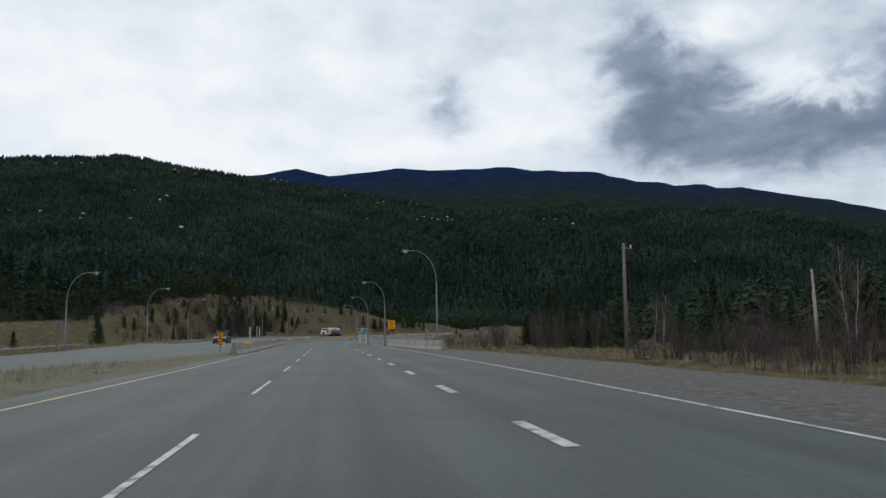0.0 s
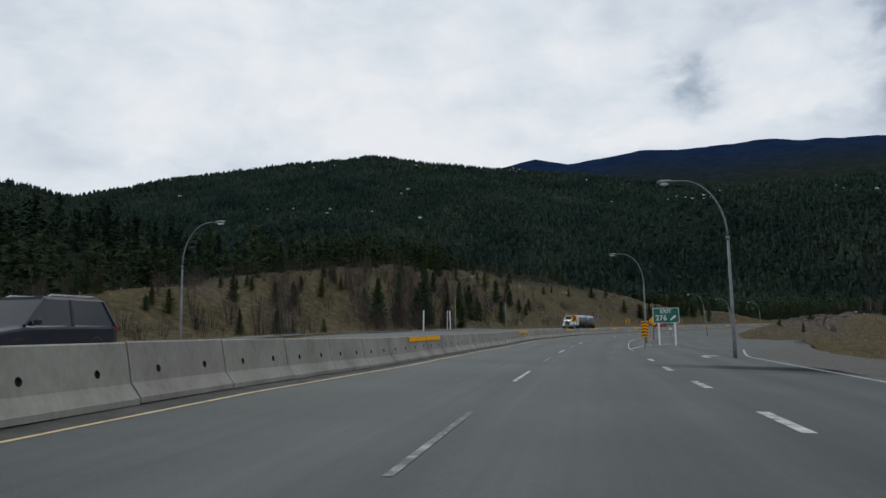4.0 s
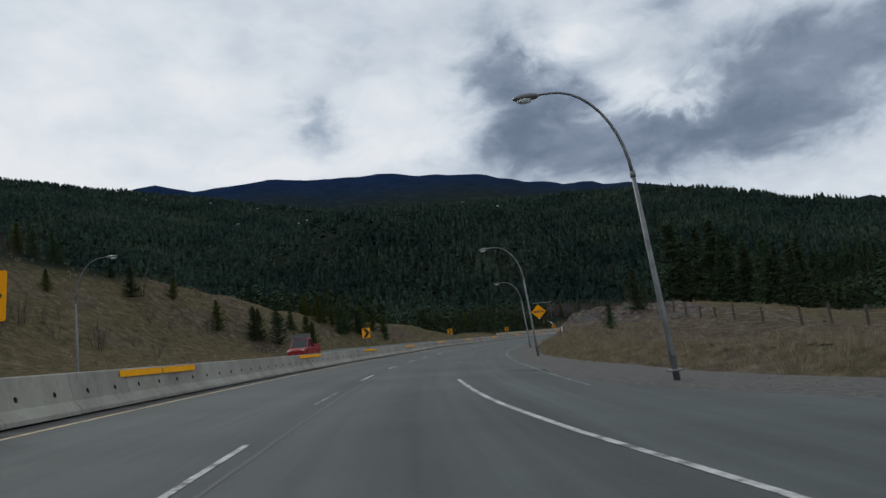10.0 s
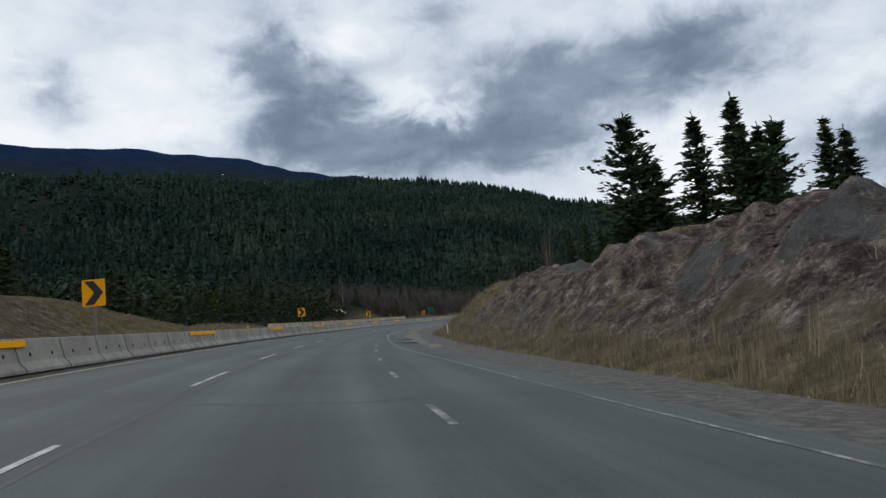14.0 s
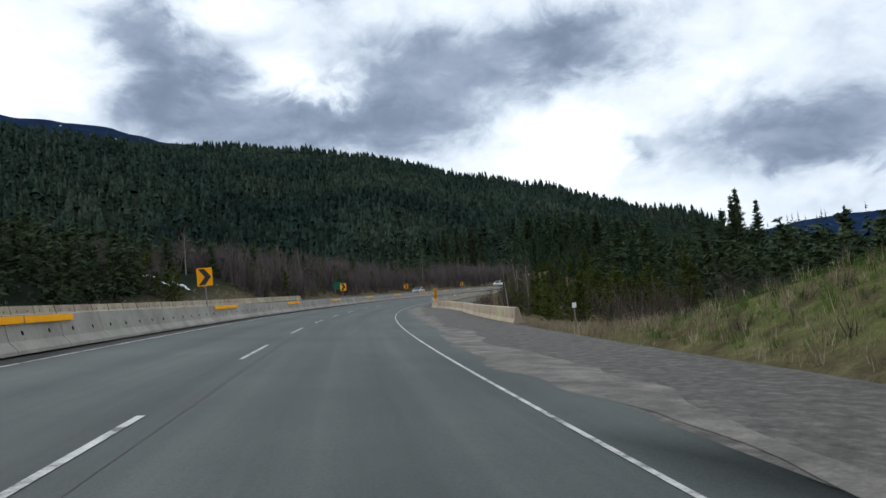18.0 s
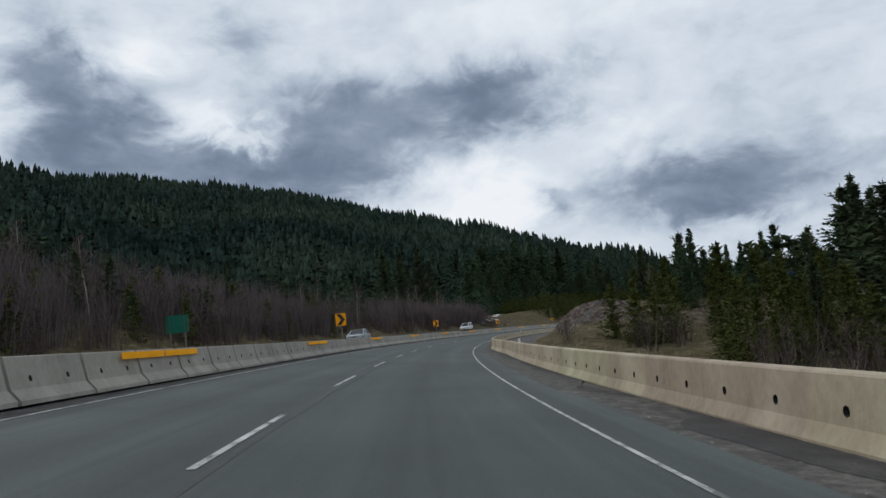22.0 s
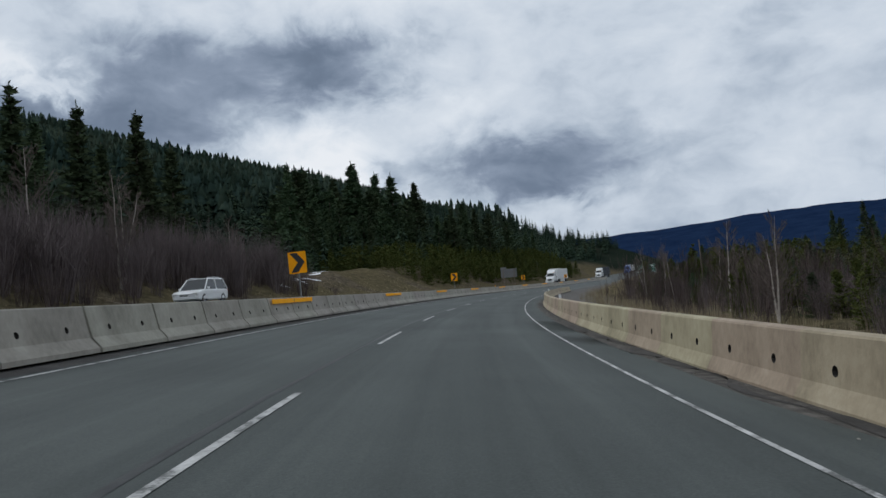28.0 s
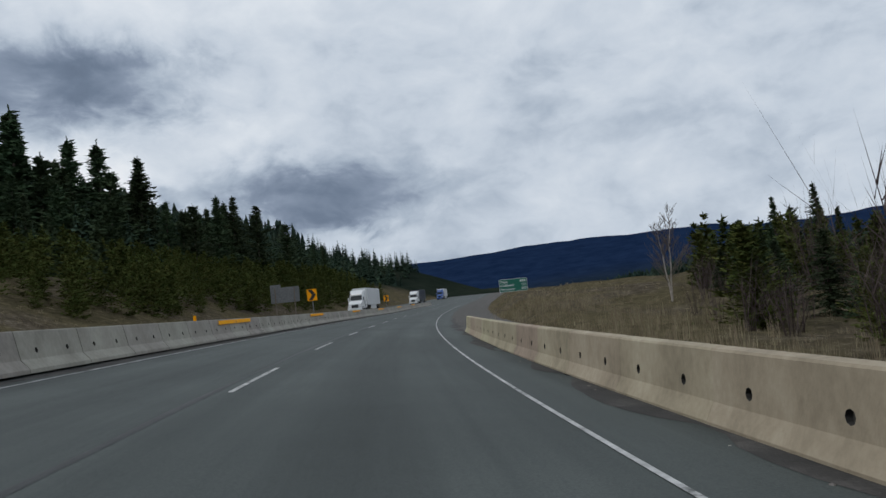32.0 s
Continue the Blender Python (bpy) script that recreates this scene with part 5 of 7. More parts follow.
for x, y, top in [(354.9, 494.8, 14.2), (354.2, 501.4, 12.6), (360, 493, 11), (350, 500, 10.5), (348, 494, 9.5), (207.5, 454.4, 20.5), (211.5, 455.8, 22.7), (204, 456, 17), (215, 452, 19)]:
    plant_top(PINES + FIRS, x, y, top, 1.0)
# scattered pines on the grassy hill beyond the oncoming lanes
made = 0
while made < 32:
    s, d = random.uniform(40, 335), random.uniform(25, 74)
    p = road_xyz(s, d)
    if float(fbm(np.array([p[0] / 22]), np.array([p[1] / 22]))[0]) < (-0.12 if d > 50 else 0.02) or (s > 215 and d < 46):
        continue
    plant_sd(SHORT if random.random() < 0.5 else FIRS, s, d, random.uniform(1.8, 5.5), 1.15)
    made += 1
for s, d, h in [(139.3, 35.4, 1.3), (156.4, 38.0, 2.7), (158.9, 37.1, 3.0), (163.9, 39.3, 2.0), (165.2, 37.1, 2.6), (170.5, 37.3, 1.7), (182.1, 34.1, 4.4), (200, 37, 3.6), (154.8, 42.1, 1.4), (153.5, 43.3, 1.3), (157.7, 42.8, 1.5), (139.2, 40.1, 1.9), (137.6, 39.4, 1.5), (226.5, 33.4, 4.2), (226.1, 31, 3.2), (234.7, 32.6, 2.6), (197.4, 27.7, 2.0), (228.4, 30.5, 2.6)]:
    plant_sd(SHORT + OLIVE, s, d, h, 1.15)
for s, d, h in [(167.4, 30.2, 6.4), (177.5, 28.1, 6.8), (195.6, 28, 6.0), (174.5, 27.8, 5.4), (175.5, 27.2, 4.3), (178.6, 25, 5.1), (182.1, 24.2, 4.2), (206.1, 34.8, 4.7), (221.2, 34, 4.8), (227.1, 34.1, 5.6), (206.3, 37.6, 3.2), (193.7, 35.3, 3.2), (197.6, 36.7, 2.8), (181.2, 29.6, 4.4), (181, 30.9, 4.0), (172, 29.5, 4.6), (170, 31.5, 5.0), (185, 32, 3.8)]:
    plant_sd(FIRS + SHORT, s, d, h, 1.2)
for s, d, h in [(213, 62, 8.5), (221, 64, 8), (232, 70, 8), (240, 72, 9), (205, 60, 7), (190, 66, 7.5), (182, 70, 9)]:
    plant_sd(PINES + FIRS, s, d, h)
made = 0
while made < 46:
    s, d = random.uniform(138, 226), random.uniform(27, 54)
    p = road_xyz(s, d)
    if float(fbm(np.array([p[0] / 9 + 5]), np.array([p[1] / 9]))[0]) < (-0.02 if d > 38 else 0.08):
        continue
    plant_sd(random.choice((SHORT, OLIVE, FIRS)), s, d, random.uniform(1.5, 4.4), 1.2)
    made += 1
for i in range(30):
    plant_sd(random.choice((SHORT, FIRS, OLIVE)), random.uniform(214, 292), random.uniform(38, 62), random.uniform(1.8, 4.2), 1.2)
# firs on the last of the bank
for i in range(22):
    s, d = random.uniform(286, 345), random.uniform(26, 38)
    plant_sd(random.choice((FIRS, SHORT, OLIVE)), s, d, random.uniform(2.6, 5.2), 1.15)
for i in range(12):
    plant_sd(random.choice((OLIVE, SHORT)), random.uniform(300, 340), random.uniform(24.5, 30), random.uniform(2.5, 4.5), 1.25)
# dark firs behind the brush where the drive begins
for i in range(40):
    s, d = random.uniform(38, 118), random.uniform(-52, -25)
    plant_sd(FIRS if i % 3 else SHORT, s, d - 0.06 * (118 - s), random.uniform(3.5, 7.5), 1.15)
# trees on the right-hand bank
for s, d, h in [(364.9, -28.0, 13.5), (354.8, -35.5, 13.0), (358, -33, 12), (351, -37, 10.5), (347, -40, 10), (369, -31, 9), (372, -28, 8), (340, -44, 9), (332, -46, 9.5), (371.3, -17.4, 1.5), (369.5, -18.5, 1.2), (362.5, -20.5, 4.6), (359.5, -21.5, 5.2), (356, -22, 4.4)]:
    plant_sd(PINES + FIRS if h > 9 else FIRS, s, d, h * (1.32 if h > 7 else 1.12), 1.3 if h > 9 else 1.0)
for s, d, h in [(366, -30, 11), (362, -30, 10), (356, -38, 12), (352, -35, 11), (349, -36, 9), (344, -40, 10), (338, -42, 11), (334, -42, 10), (328, -44, 10)]:
    plant_sd(PINES + FIRS, s, d, 1.2 * h, 1.3)
plant_sd(SHORT, 288.4, -18.0, 5.0, 1.1)
plant_sd(SHORT, 274, -13.5, 2.6, 1.1)
plant_sd(SHORT, 240, -22, 2.2)
# pines behind the right-hand barrier
for i in range(34):
    s = random.uniform(420, 498)
    plant_sd(random.choice((SHORT, OLIVE, OLIVE, OLIVE)), s, random.uniform(-26, -12) - max(0, s - 488), random.uniform(2.4, 4.6))
for i in range(30):
    s = random.uniform(508, 552)
    plant_sd(random.choice((OLIVE, OLIVE, SHORT, FIRS)), s, random.uniform(-33, -18.5), random.uniform(3.2, 6.5), 1.15)
for s, d, h in [(462, -27, 10.5), (465.6, -28, 9.6), (470, -28, 10.2), (473.6, -28, 10), (459, -28, 9), (456, -29, 9.5), (478, -30, 9), (453, -27, 8), (468, -32, 10), (495, -30, 9.2), (489, -32, 9), (484, -31, 8.6), (501, -32, 9), (508, -34, 9.4), (515, -36, 9.6)]:
    plant_sd(PINES + FIRS, s, d, h, 1.25)
plant_sd(PINES, 531, -24, 8.5)
plant_sd(PINES, 517, -22.5, 6.8, 0.9)
for i in range(18):
    plant_sd(OLIVE if i % 3 else SHORT, random.uniform(505, 548), random.uniform(-30, -21), random.uniform(2.6, 4.6), 1.5)
for s, d, h in [(524, -22.5, 6.2), (527, -24.5, 5.4), (521, -23.5, 5.0), (514, -21, 5.2), (511, -20, 4.6), (518, -25, 5.6), (533, -22, 5.0), (508, -18.5, 4.2)]:
    plant_sd(FIRS + OLIVE, s, d, h, 1.2)
for s, d, h in [(587, -58.7, 15), (582, -57, 12), (575, -50, 11), (568, -46, 12), (560, -44, 11), (590, -62, 12), (545, -38, 9), (535, -34, 8), (528, -30, 6.5), (522, -27, 5.5), (552, -36, 8), (540, -30, 6)]:
    plant_sd(PINES if h > 8.5 else FIRS, s, d, h)
# tall trees above the young pines, and the stand across the field at the end
for s, d, h in [(764.1, 60, 17), (795.7, 57.7, 16), (800.1, 51.1, 14.5), (790, 58, 14.5), (855.7, 44.8, 13), (848, 46, 12), (758, 62, 13), (750, 60, 12), (806, 50, 11), (740, 60, 15), (735, 62, 13), (712, 56, 15), (700, 55, 14)]:
    plant_sd(FIRS + PINES, s, d, h)
for s, d, h in [(746.7, -71.9, 12), (751, -74, 11), (742, -68, 9), (735, -62, 8), (728, -58, 7.5), (760, -80, 9), (700, -30, 5.0), (690, -26, 4.2), (712, -36, 5.5), (680, -22, 4.0), (705, -28, 4.5), (720, -44, 6), (668, -20, 3.6)]:
    plant_sd(FIRS, s, d, h, 1.45)
for i in range(44):
    s, d = random.uniform(640, 705), random.uniform(-36, -12.5)
    plant_sd(FIRS if i % 3 else OLIVE, s, d if wild(s, d) else -0.4 * (s - 630), random.uniform(2.2, 5.0), 1.55)
for i in range(16):
    plant_sd(OLIVE if i % 3 else SHORT, random.uniform(585, 640), random.uniform(-34, -14), random.uniform(1.6, 3.4), 1.3)


# ---- bare trees and brush ----
DARK_TWIGS = material("dark_twigs", [(0.3, (0.07, 0.058, 0.05)), (0.7, (0.16, 0.135, 0.12))], scale=5, spec=0.0, rough=0.9, bump=0.0)
def bare_tree(seed):
    """A slim leafless tree of unit height: a leader, upswept branches, fine twigs."""
    r = random.Random(seed)
    ob = empty("bare_tree", label="leafless pale-barked tree with fine upswept twigs", category="tree", group="bare trees")
    stems = []
    for i in range(r.choice((1, 1, 2))):
        a, lean = r.uniform(0, 6.28), r.uniform(0.02, 0.10) + 0.08 * i
        stems.append([Vector((math.cos(a) * lean * q + r.uniform(-0.008, 0.008) * (q > 0), math.sin(a) * lean * q + r.uniform(-0.008, 0.008) * (q > 0), q * (1 - 0.15 * i))) for q in (-0.03, 0.2, 0.4, 0.6, 0.8, 1.0)])
    bm = bmesh.new()
    for st in stems:
        tube_bm(st, [0.011, 0.0095, 0.0075, 0.0055, 0.0035, 0.001], 5, bm, cap=False)
    part("trunk", bm, PALE_BARK, ob)
    bm = bmesh.new()

    def twig(p, d, ln, rad, k):
        q = p + d * ln + Vector((0, 0, 0.12 * ln))
        tube_bm([p, (p + q) / 2 + Vector((r.uniform(-1, 1), r.uniform(-1, 1), -0.5)) * ln * 0.06, q], [rad, rad * 0.7, rad * 0.3], 3, bm, cap=False)
        if k:
            for _ in range(4):
                a = Vector((r.uniform(-1, 1), r.uniform(-1, 1), r.uniform(0.1, 0.9))).normalized()
                twig(p + (q - p) * r.uniform(0.3, 0.95), (d * 0.55 + a * 0.45).normalized(), ln * r.uniform(0.35, 0.55), rad * 0.55, k - 1)

    for st in stems:
        for i in range(24):
            f = 0.25 + 0.73 * i / 24
            j = min(int(f * 5), 4)
            p = st[j].lerp(st[j + 1], f * 5 - j)
            a = r.uniform(0, 6.28)
            twig(p, Vector((math.cos(a), math.sin(a), r.uniform(0.7, 1.4))).normalized(), (0.30 * (1 - f) + 0.07) * r.uniform(0.6, 1.2), 0.0042, 2)
    part("crown", bm, DARK_TWIGS, ob)
    return ob


BARE = [bare_tree(500 + i) for i in range(4)]
for s, d, h in [(376.3, -15.5, 2.9), (377.6, -16.3, 2.7), (374.4, -13.4, 1.9), (373.2, -15.3, 2.7), (366.3, -18.6, 5.6), (365.2, -18.2, 4.2), (684, -17, 6.2), (520, -19, 3.6), (518, -22, 4.2),
                (610.9, 27, 8.5), (613, 28, 8), (606, 30, 9), (600, 29, 8), (596, 31, 7.5), (640, 34, 8), (560, 27, 7), (556, 29, 8), (548, 28, 7), (505, 30, 8), (500, 32, 7), (470, 34, 7), (575, 30, 8),
                (448, -12, 5), (452, -13.5, 6), (445, -14, 5.5), (640, -13, 5.5), (632, -14, 5), (618, -13, 4.5), (595, -13, 5), (610, -15, 6), (668, -24, 6), (675, -28, 6.5),
                (70, -34, 6), (85, -38, 6), (95, -36, 6), (60, -30, 5), (26, -21, 5), (33, -27, 5.5)]:
    plant_sd(BARE, s, d, h)


def brush_unit(seed, stems=16, twigs=4, thick=0.014):
    """A clump of upright bare twigs, unit height."""
    r = np.random.RandomState(seed)
    v, t = [], []
    for i in range(stems):
        a, b = r.rand() * 6.283, r.uniform(0.05, 0.5)
        base = np.array([0.18 * math.cos(a) * r.rand(), 0.18 * math.sin(a) * r.rand(), 0])
        tip = base + np.array([b * math.cos(a), b * math.sin(a), r.uniform(0.6, 1.0)])
        for q in range(twigs):
            if q:
                f = r.uniform(0.3, 0.8)
                p0 = base + (tip - base) * f
                p1 = p0 + np.array([r.uniform(-0.3, 0.3), r.uniform(-0.3, 0.3), r.uniform(0.15, 0.4)]) * (1.1 - f)
            else:
                p0, p1 = base, tip
            w = np.array([-math.sin(a), math.cos(a), 0]) * (thick if q == 0 else 0.6 * thick)
            k = len(v)
            v += [p0 - w, p0 + w, p1]
            t.append((k, k + 1, k + 2))
    return np.array(v), np.array(t)


BRUSH = [brush_unit(700 + i, 18, 5, 0.007) for i in range(5)]
THIN = [brush_unit(720 + i, 30, 7, 0.006) for i in range(4)]
brush_spots = np.concatenate([
    spots_sd(130, 10, 40, -32, -15, lambda x, y, s, d: d < -15.5 - 2 * fbm(x / 5, y / 5)),
    spots_sd(170, 140, 236, 25, 46, lambda x, y, s, d: fbm(x / 8 + 2, y / 8) > -0.1),
    spots_sd(1500, 425, 648, 23.5, 42, lambda x, y, s, d: fbm(x / 9, y / 9) > np.where(s < 530, 0.05, -0.12) + np.where((s < 475) & (d < 37), 0.25, 0)),
    spots_sd(420, -40, 120, -46, -13, lambda x, y, s, d: (d < -16 - 5 * fbm(x / 7, y / 7)) & ((s < 34) | (fbm(x / 9, y / 9) > 0.12))),
    spots_sd(1000, 560, 735, -40, -8.5, lambda x, y, s, d: (fbm(x / 8, y / 8) > 0.0) & wild(s, d) & ((s < 640) | (d < -13))),
    spots_sd(220, 400, 500, -22, -8.0, lambda x, y, s, d: fbm(x / 8, y / 8) > 0.0),
    spots_sd(620, 120, 300, 25, 60, lambda x, y, s, d: fbm(x / 6, y / 6) > 0.06),
])
thicket_spots = np.concatenate([
    spots_sd(120, 60, 125, -46, -24, lambda x, y, s, d: fbm(x / 9, y / 9) > 0.05),
    spots_sd(260, 585, 735, -36, -8.5, lambda x, y, s, d: (fbm(x / 9 + 4, y / 9) > 0.0) & wild(s, d) & (d < -11)),
    spots_sd(60, 140, 215, 24, 40, lambda x, y, s, d: fbm(x / 8, y / 8) > -0.1),
])
ALDER = material("alder_twigs", [(0.3, (0.075, 0.060, 0.061)), (0.7, (0.165, 0.138, 0.136))], scale=0.4, spec=0.0, rough=0.95, bump=0.0, island_random=0.3)
alder_spots = np.concatenate([spots_sd(1150, 436, 640, 24.5, 44, lambda x, y, s, d: fbm(x / 11, y / 11) > np.where(s < 530, 0.06, -0.08) + np.where((s < 475) & (d < 37), 0.3, 0)), spots_sd(170, 578, 648, -34, -11.5, lambda x, y, s, d: fbm(x / 9, y / 9) > -0.1)])
scatter("alder_thicket", alder_spots, RNG.uniform(4.0, 8.0, len(alder_spots)) * np.where(np.arange(len(alder_spots)) < len(alder_spots) - 110, 1.0, 0.42), THIN, ALDER, "dense stand of leafless grey-purple alders", "brush", fat=(0.5, 0.9))
scatter("thicket", thicket_spots, RNG.uniform(3.2, 7.0, len(thicket_spots)), THIN, TWIGS, "tall leafless alder thicket in brown and dull red", "brush", fat=(0.5, 0.9))
scatter("brush", brush_spots, RNG.uniform(1.2, 3.4, len(brush_spots)), BRUSH, TWIGS, "thicket of bare brown and reddish twigs beside the road", "brush")


# ---- dry grass ----
def tuft(seed, blades=17, lean=0.6, wide=0.015):
    r = np.random.RandomState(seed)
    v, t = [], []
    for i in range(blades):
        a = r.rand() * 6.283
        ln = r.uniform(0.5, 1.0)
        p = np.array([r.normal(0, 0.16), r.normal(0, 0.16), -0.05])
        tip = p + np.array([math.cos(a) * lean * ln * r.rand(), math.sin(a) * lean * ln * r.rand(), ln])
        w = np.array([-math.sin(a), math.cos(a), 0]) * wide
        k = len(v)
        v += [p - w, p + w, tip]
        t.append((k, k + 1, k + 2))
    return np.array(v), np.array(t)


TUFTS = [tuft(800 + i) for i in range(6)]
grass_spots = np.concatenate([
    spots_sd(15000, 226, 402, -20, -6.6, lambda x, y, s, d: (-d > RIGHT_TOE(s) - 0.6) & (RNG.rand(len(s)) < np.clip(1.15 - 0.06 * (-d - 7), 0.35, 1) * (1 - 0.93 * cut_bank(s, d)) * np.where((s < 284) & (-d > RIGHT_TOE(s) + 2.5), 0.4, 1) * np.where((s > 343) & (-d > RIGHT_TOE(s) + 2.0), 0.4, 1))),
    spots_sd(5200, 402, 760, -22, -5.9, lambda x, y, s, d: (d < side_u(s) + 1.2) & (RNG.rand(len(s)) < np.clip(1.1 - 0.06 * (-d - 6), 0.3, 1))),
    spots_sd(3500, -30, 130, -34, -8.2, lambda x, y, s, d: -d > 8.8 + 0.02 * s),
    spots_sd(1500, 190, 330, -60, -17, lambda x, y, s, d: -d > RIGHT_TOE(s) + 1),
    spots_sd(6000, 40, 345, 23.5, 60),
    spots_sd(1400, 345, 720, 22.5, 30),
    spots_sd(1600, -30, 45, 6.6, 14, lambda x, y, s, d: d < opp_in(s) - 0.6),
])
reed_spots = np.concatenate([spots_sd(800, 575, 700, -13, -6.2, lambda x, y, s, d: (d < side_u(s) + line_d(s, -0.5)) & (fbm(x / 7, y / 7) > -0.15)), spots_sd(620, 262, 352, -9.4, -5.4, lambda x, y, s, d: (-d > RIGHT_TOE(s) - 0.1) & (-d < RIGHT_TOE(s) + 1.7) & (fbm(x / 3, y / 3) > -0.12))])
scatter("tall_dry_grass", reed_spots, RNG.uniform(0.7, 1.35, len(reed_spots)), [tuft(820 + i, 14, 0.3, 0.012) for i in range(4)], DRY_GRASS, "tall pale dry stalks along the foot of the banks", "grass", fat=(0.5, 0.9))
scatter("dry_grass", grass_spots, RNG.uniform(0.18, 0.62, len(grass_spots)), TUFTS, DRY_GRASS, "tall pale dry grass along the verge and banks", "grass", fat=(0.8, 1.3))
clump_spots = spots_sd(900, 296, 394, -19, -7.2, lambda x, y, s, d: (-d > RIGHT_TOE(s) + 1.2) & (fbm(x / 2.5, y / 2.5) > 0.0) & (cut_bank(s, d) < 0.6))
scatter("dead_weeds", clump_spots, RNG.uniform(0.22, 0.5, len(clump_spots)), [tuft(840 + i, 22, 1.1, 0.016) for i in range(4)], TWIGS, "low dead brown weeds on the grassy bank", "grass", fat=(1.0, 1.7))
green_spots = spots_sd(1300, 362, 392, -10.2, -6.8, lambda x, y, s, d: fbm(x / 4, y / 4) > -0.12)
scatter("green_grass", green_spots, RNG.uniform(0.14, 0.34, len(green_spots)), TUFTS, GREEN_GRASS, "fresh green grass low on the bank", "grass", fat=(1.0, 1.6))


# ---- rocks on the cut banks, stones on the shoulder ----
def stone_kind(seed):
    r = np.random.RandomState(seed)
    bm = bmesh.new()
    bmesh.ops.create_icosphere(bm, subdivisions=1, radius=0.5)
    for q in bm.verts:
        q.co *= r.uniform(0.65, 1.2)
        q.co.z *= 0.6
    v = np.array([tuple(q.co) for q in bm.verts])
    t = np.array([[q.index for q in f.verts] for f in bm.faces])
    bm.free()
    return v, t


STONES = [stone_kind(900 + i) for i in range(5)]
ROCK = material("pale_rock", [(0.3, (0.10, 0.09, 0.08)), (0.5, (0.2, 0.185, 0.165)), (0.7, (0.36, 0.34, 0.31))], scale=1.5, rough=0.9, bump=0.5, island_random=0.3)
rock_spots = np.concatenate([
    spots_sd(900, 285, 335, -20, -9.5, lambda x, y, s, d: fbm(x / 5, y / 5) > 0.05),
    spots_sd(1500, 503, 548, -21, -10.5, lambda x, y, s, d: fbm(x / 5, y / 5) > 0.0),
    spots_sd(350, 372, 396, -24, -13, lambda x, y, s, d: fbm(x / 4, y / 4) > 0.05),
])
CLOD = material("earth_clods", [(0.3, (0.034, 0.027, 0.023)), (0.5, (0.075, 0.060, 0.051)), (0.7, (0.15, 0.125, 0.11))], scale=2.0, rough=0.95, bump=0.6, island_random=0.35)
clod_spots = np.concatenate([
    spots_sd(4200, 278, 350, -27, -9.0, lambda x, y, s, d: (fbm(x / 4, y / 4) > -0.12) & (cut_bank(s, d) > 0.25)),
    spots_sd(1500, 500, 552, -22, -10, lambda x, y, s, d: (fbm(x / 4, y / 4) > -0.05) & (cut_bank(s, d) > 0.2)),
    spots_sd(900, 225, 285, -30, -13, lambda x, y, s, d: fbm(x / 4, y / 4) > 0.0),
])
scatter("earth_clods", clod_spots, RNG.uniform(0.04, 0.2, len(clod_spots)), STONES, CLOD, "crumbled dark earth and clods on the eroded bank", "earth", fat=(1.0, 1.9))
scatter("bank_rocks", rock_spots, RNG.uniform(0.04, 0.17, len(rock_spots)), STONES, ROCK, "loose pale rocks weathering out of the bank", "rocks", fat=(0.8, 1.4))


def pebble_spots(n, s0, s1, d0, d1):
    s = RNG.uniform(s0, s1, n)
    d = RNG.uniform(0, 1, n) ** 1.3 * (d1 - d0) + d0
    p = road_xyz(s, d, 0.0)
    return p


peb = np.concatenate([pebble_spots(1500, -10, 230, -9, -6.3), pebble_spots(1600, 236, 402, -7.6, -4.3), pebble_spots(1600, 402, 668, -5.0, -2.6), pebble_spots(700, 60, 640, 5.9, 6.3)])
scatter("shoulder_stones", peb, RNG.uniform(0.012, 0.05, len(peb)), STONES, ROCK, "small stones and litter scattered on the shoulder", "stones", fat=(1.0, 1.6))


# ---- patches of old snow ----
far_snow = np.concatenate([
    spots_in(800, -900, 1000, 900, 2100, lambda x, y, z, s, d: (z > 130) & (fbm(x / 120, y / 120) > 0.30)),
    spots_in(220, 100, 800, 700, 1400, lambda x, y, z, s, d: (z > 60) & (fbm(x / 80, y / 80) > 0.30)),
])
far_snow[:, 2] += 9.0
scatter("far_snow", far_snow, RNG.uniform(1.5, 5.0, len(far_snow)), STONES, SNOW, "pale specks of snow in clearings of the far forest", "snow", fat=(1.0, 2.0))


def snow_patch(s, d, size, stretch=2.2):
    x, y, _ = ground_z(s, d)
    n, rings = 26, 5
    a = np.arange(n) * 6.283 / n
    th = random.uniform(0, 3.14)
    edge = size * (0.55 + 1.5 * (fbm(np.cos(a) * 1.7 + s, np.sin(a) * 1.7 + d, 4) + 0.3))
    v, f = [], []
    for k in range(rings + 1):
        rr = edge * k / rings
        px, py = rr * np.cos(a) * stretch, rr * np.sin(a)
        wx, wy = x + px * math.cos(th) - py * math.sin(th), y + px * math.sin(th) + py * math.cos(th)
        z, _, _ = land(wx, wy)
        v += [(wx[i], wy[i], z[i] + 0.10 * (1 - (k / rings) ** 2) - (0.2 if k == rings else 0)) for i in range(n)]
    f += [(k * n + i, k * n + (i + 1) % n, (k + 1) * n + (i + 1) % n, (k + 1) * n + i) for k in range(rings) for i in range(n)]
    ob = mesh_object("snow_patch", v, f, SNOW, smooth=True)
    tagged(ob, "thin patch of old melting snow on the ground", "snow", "snow patches")


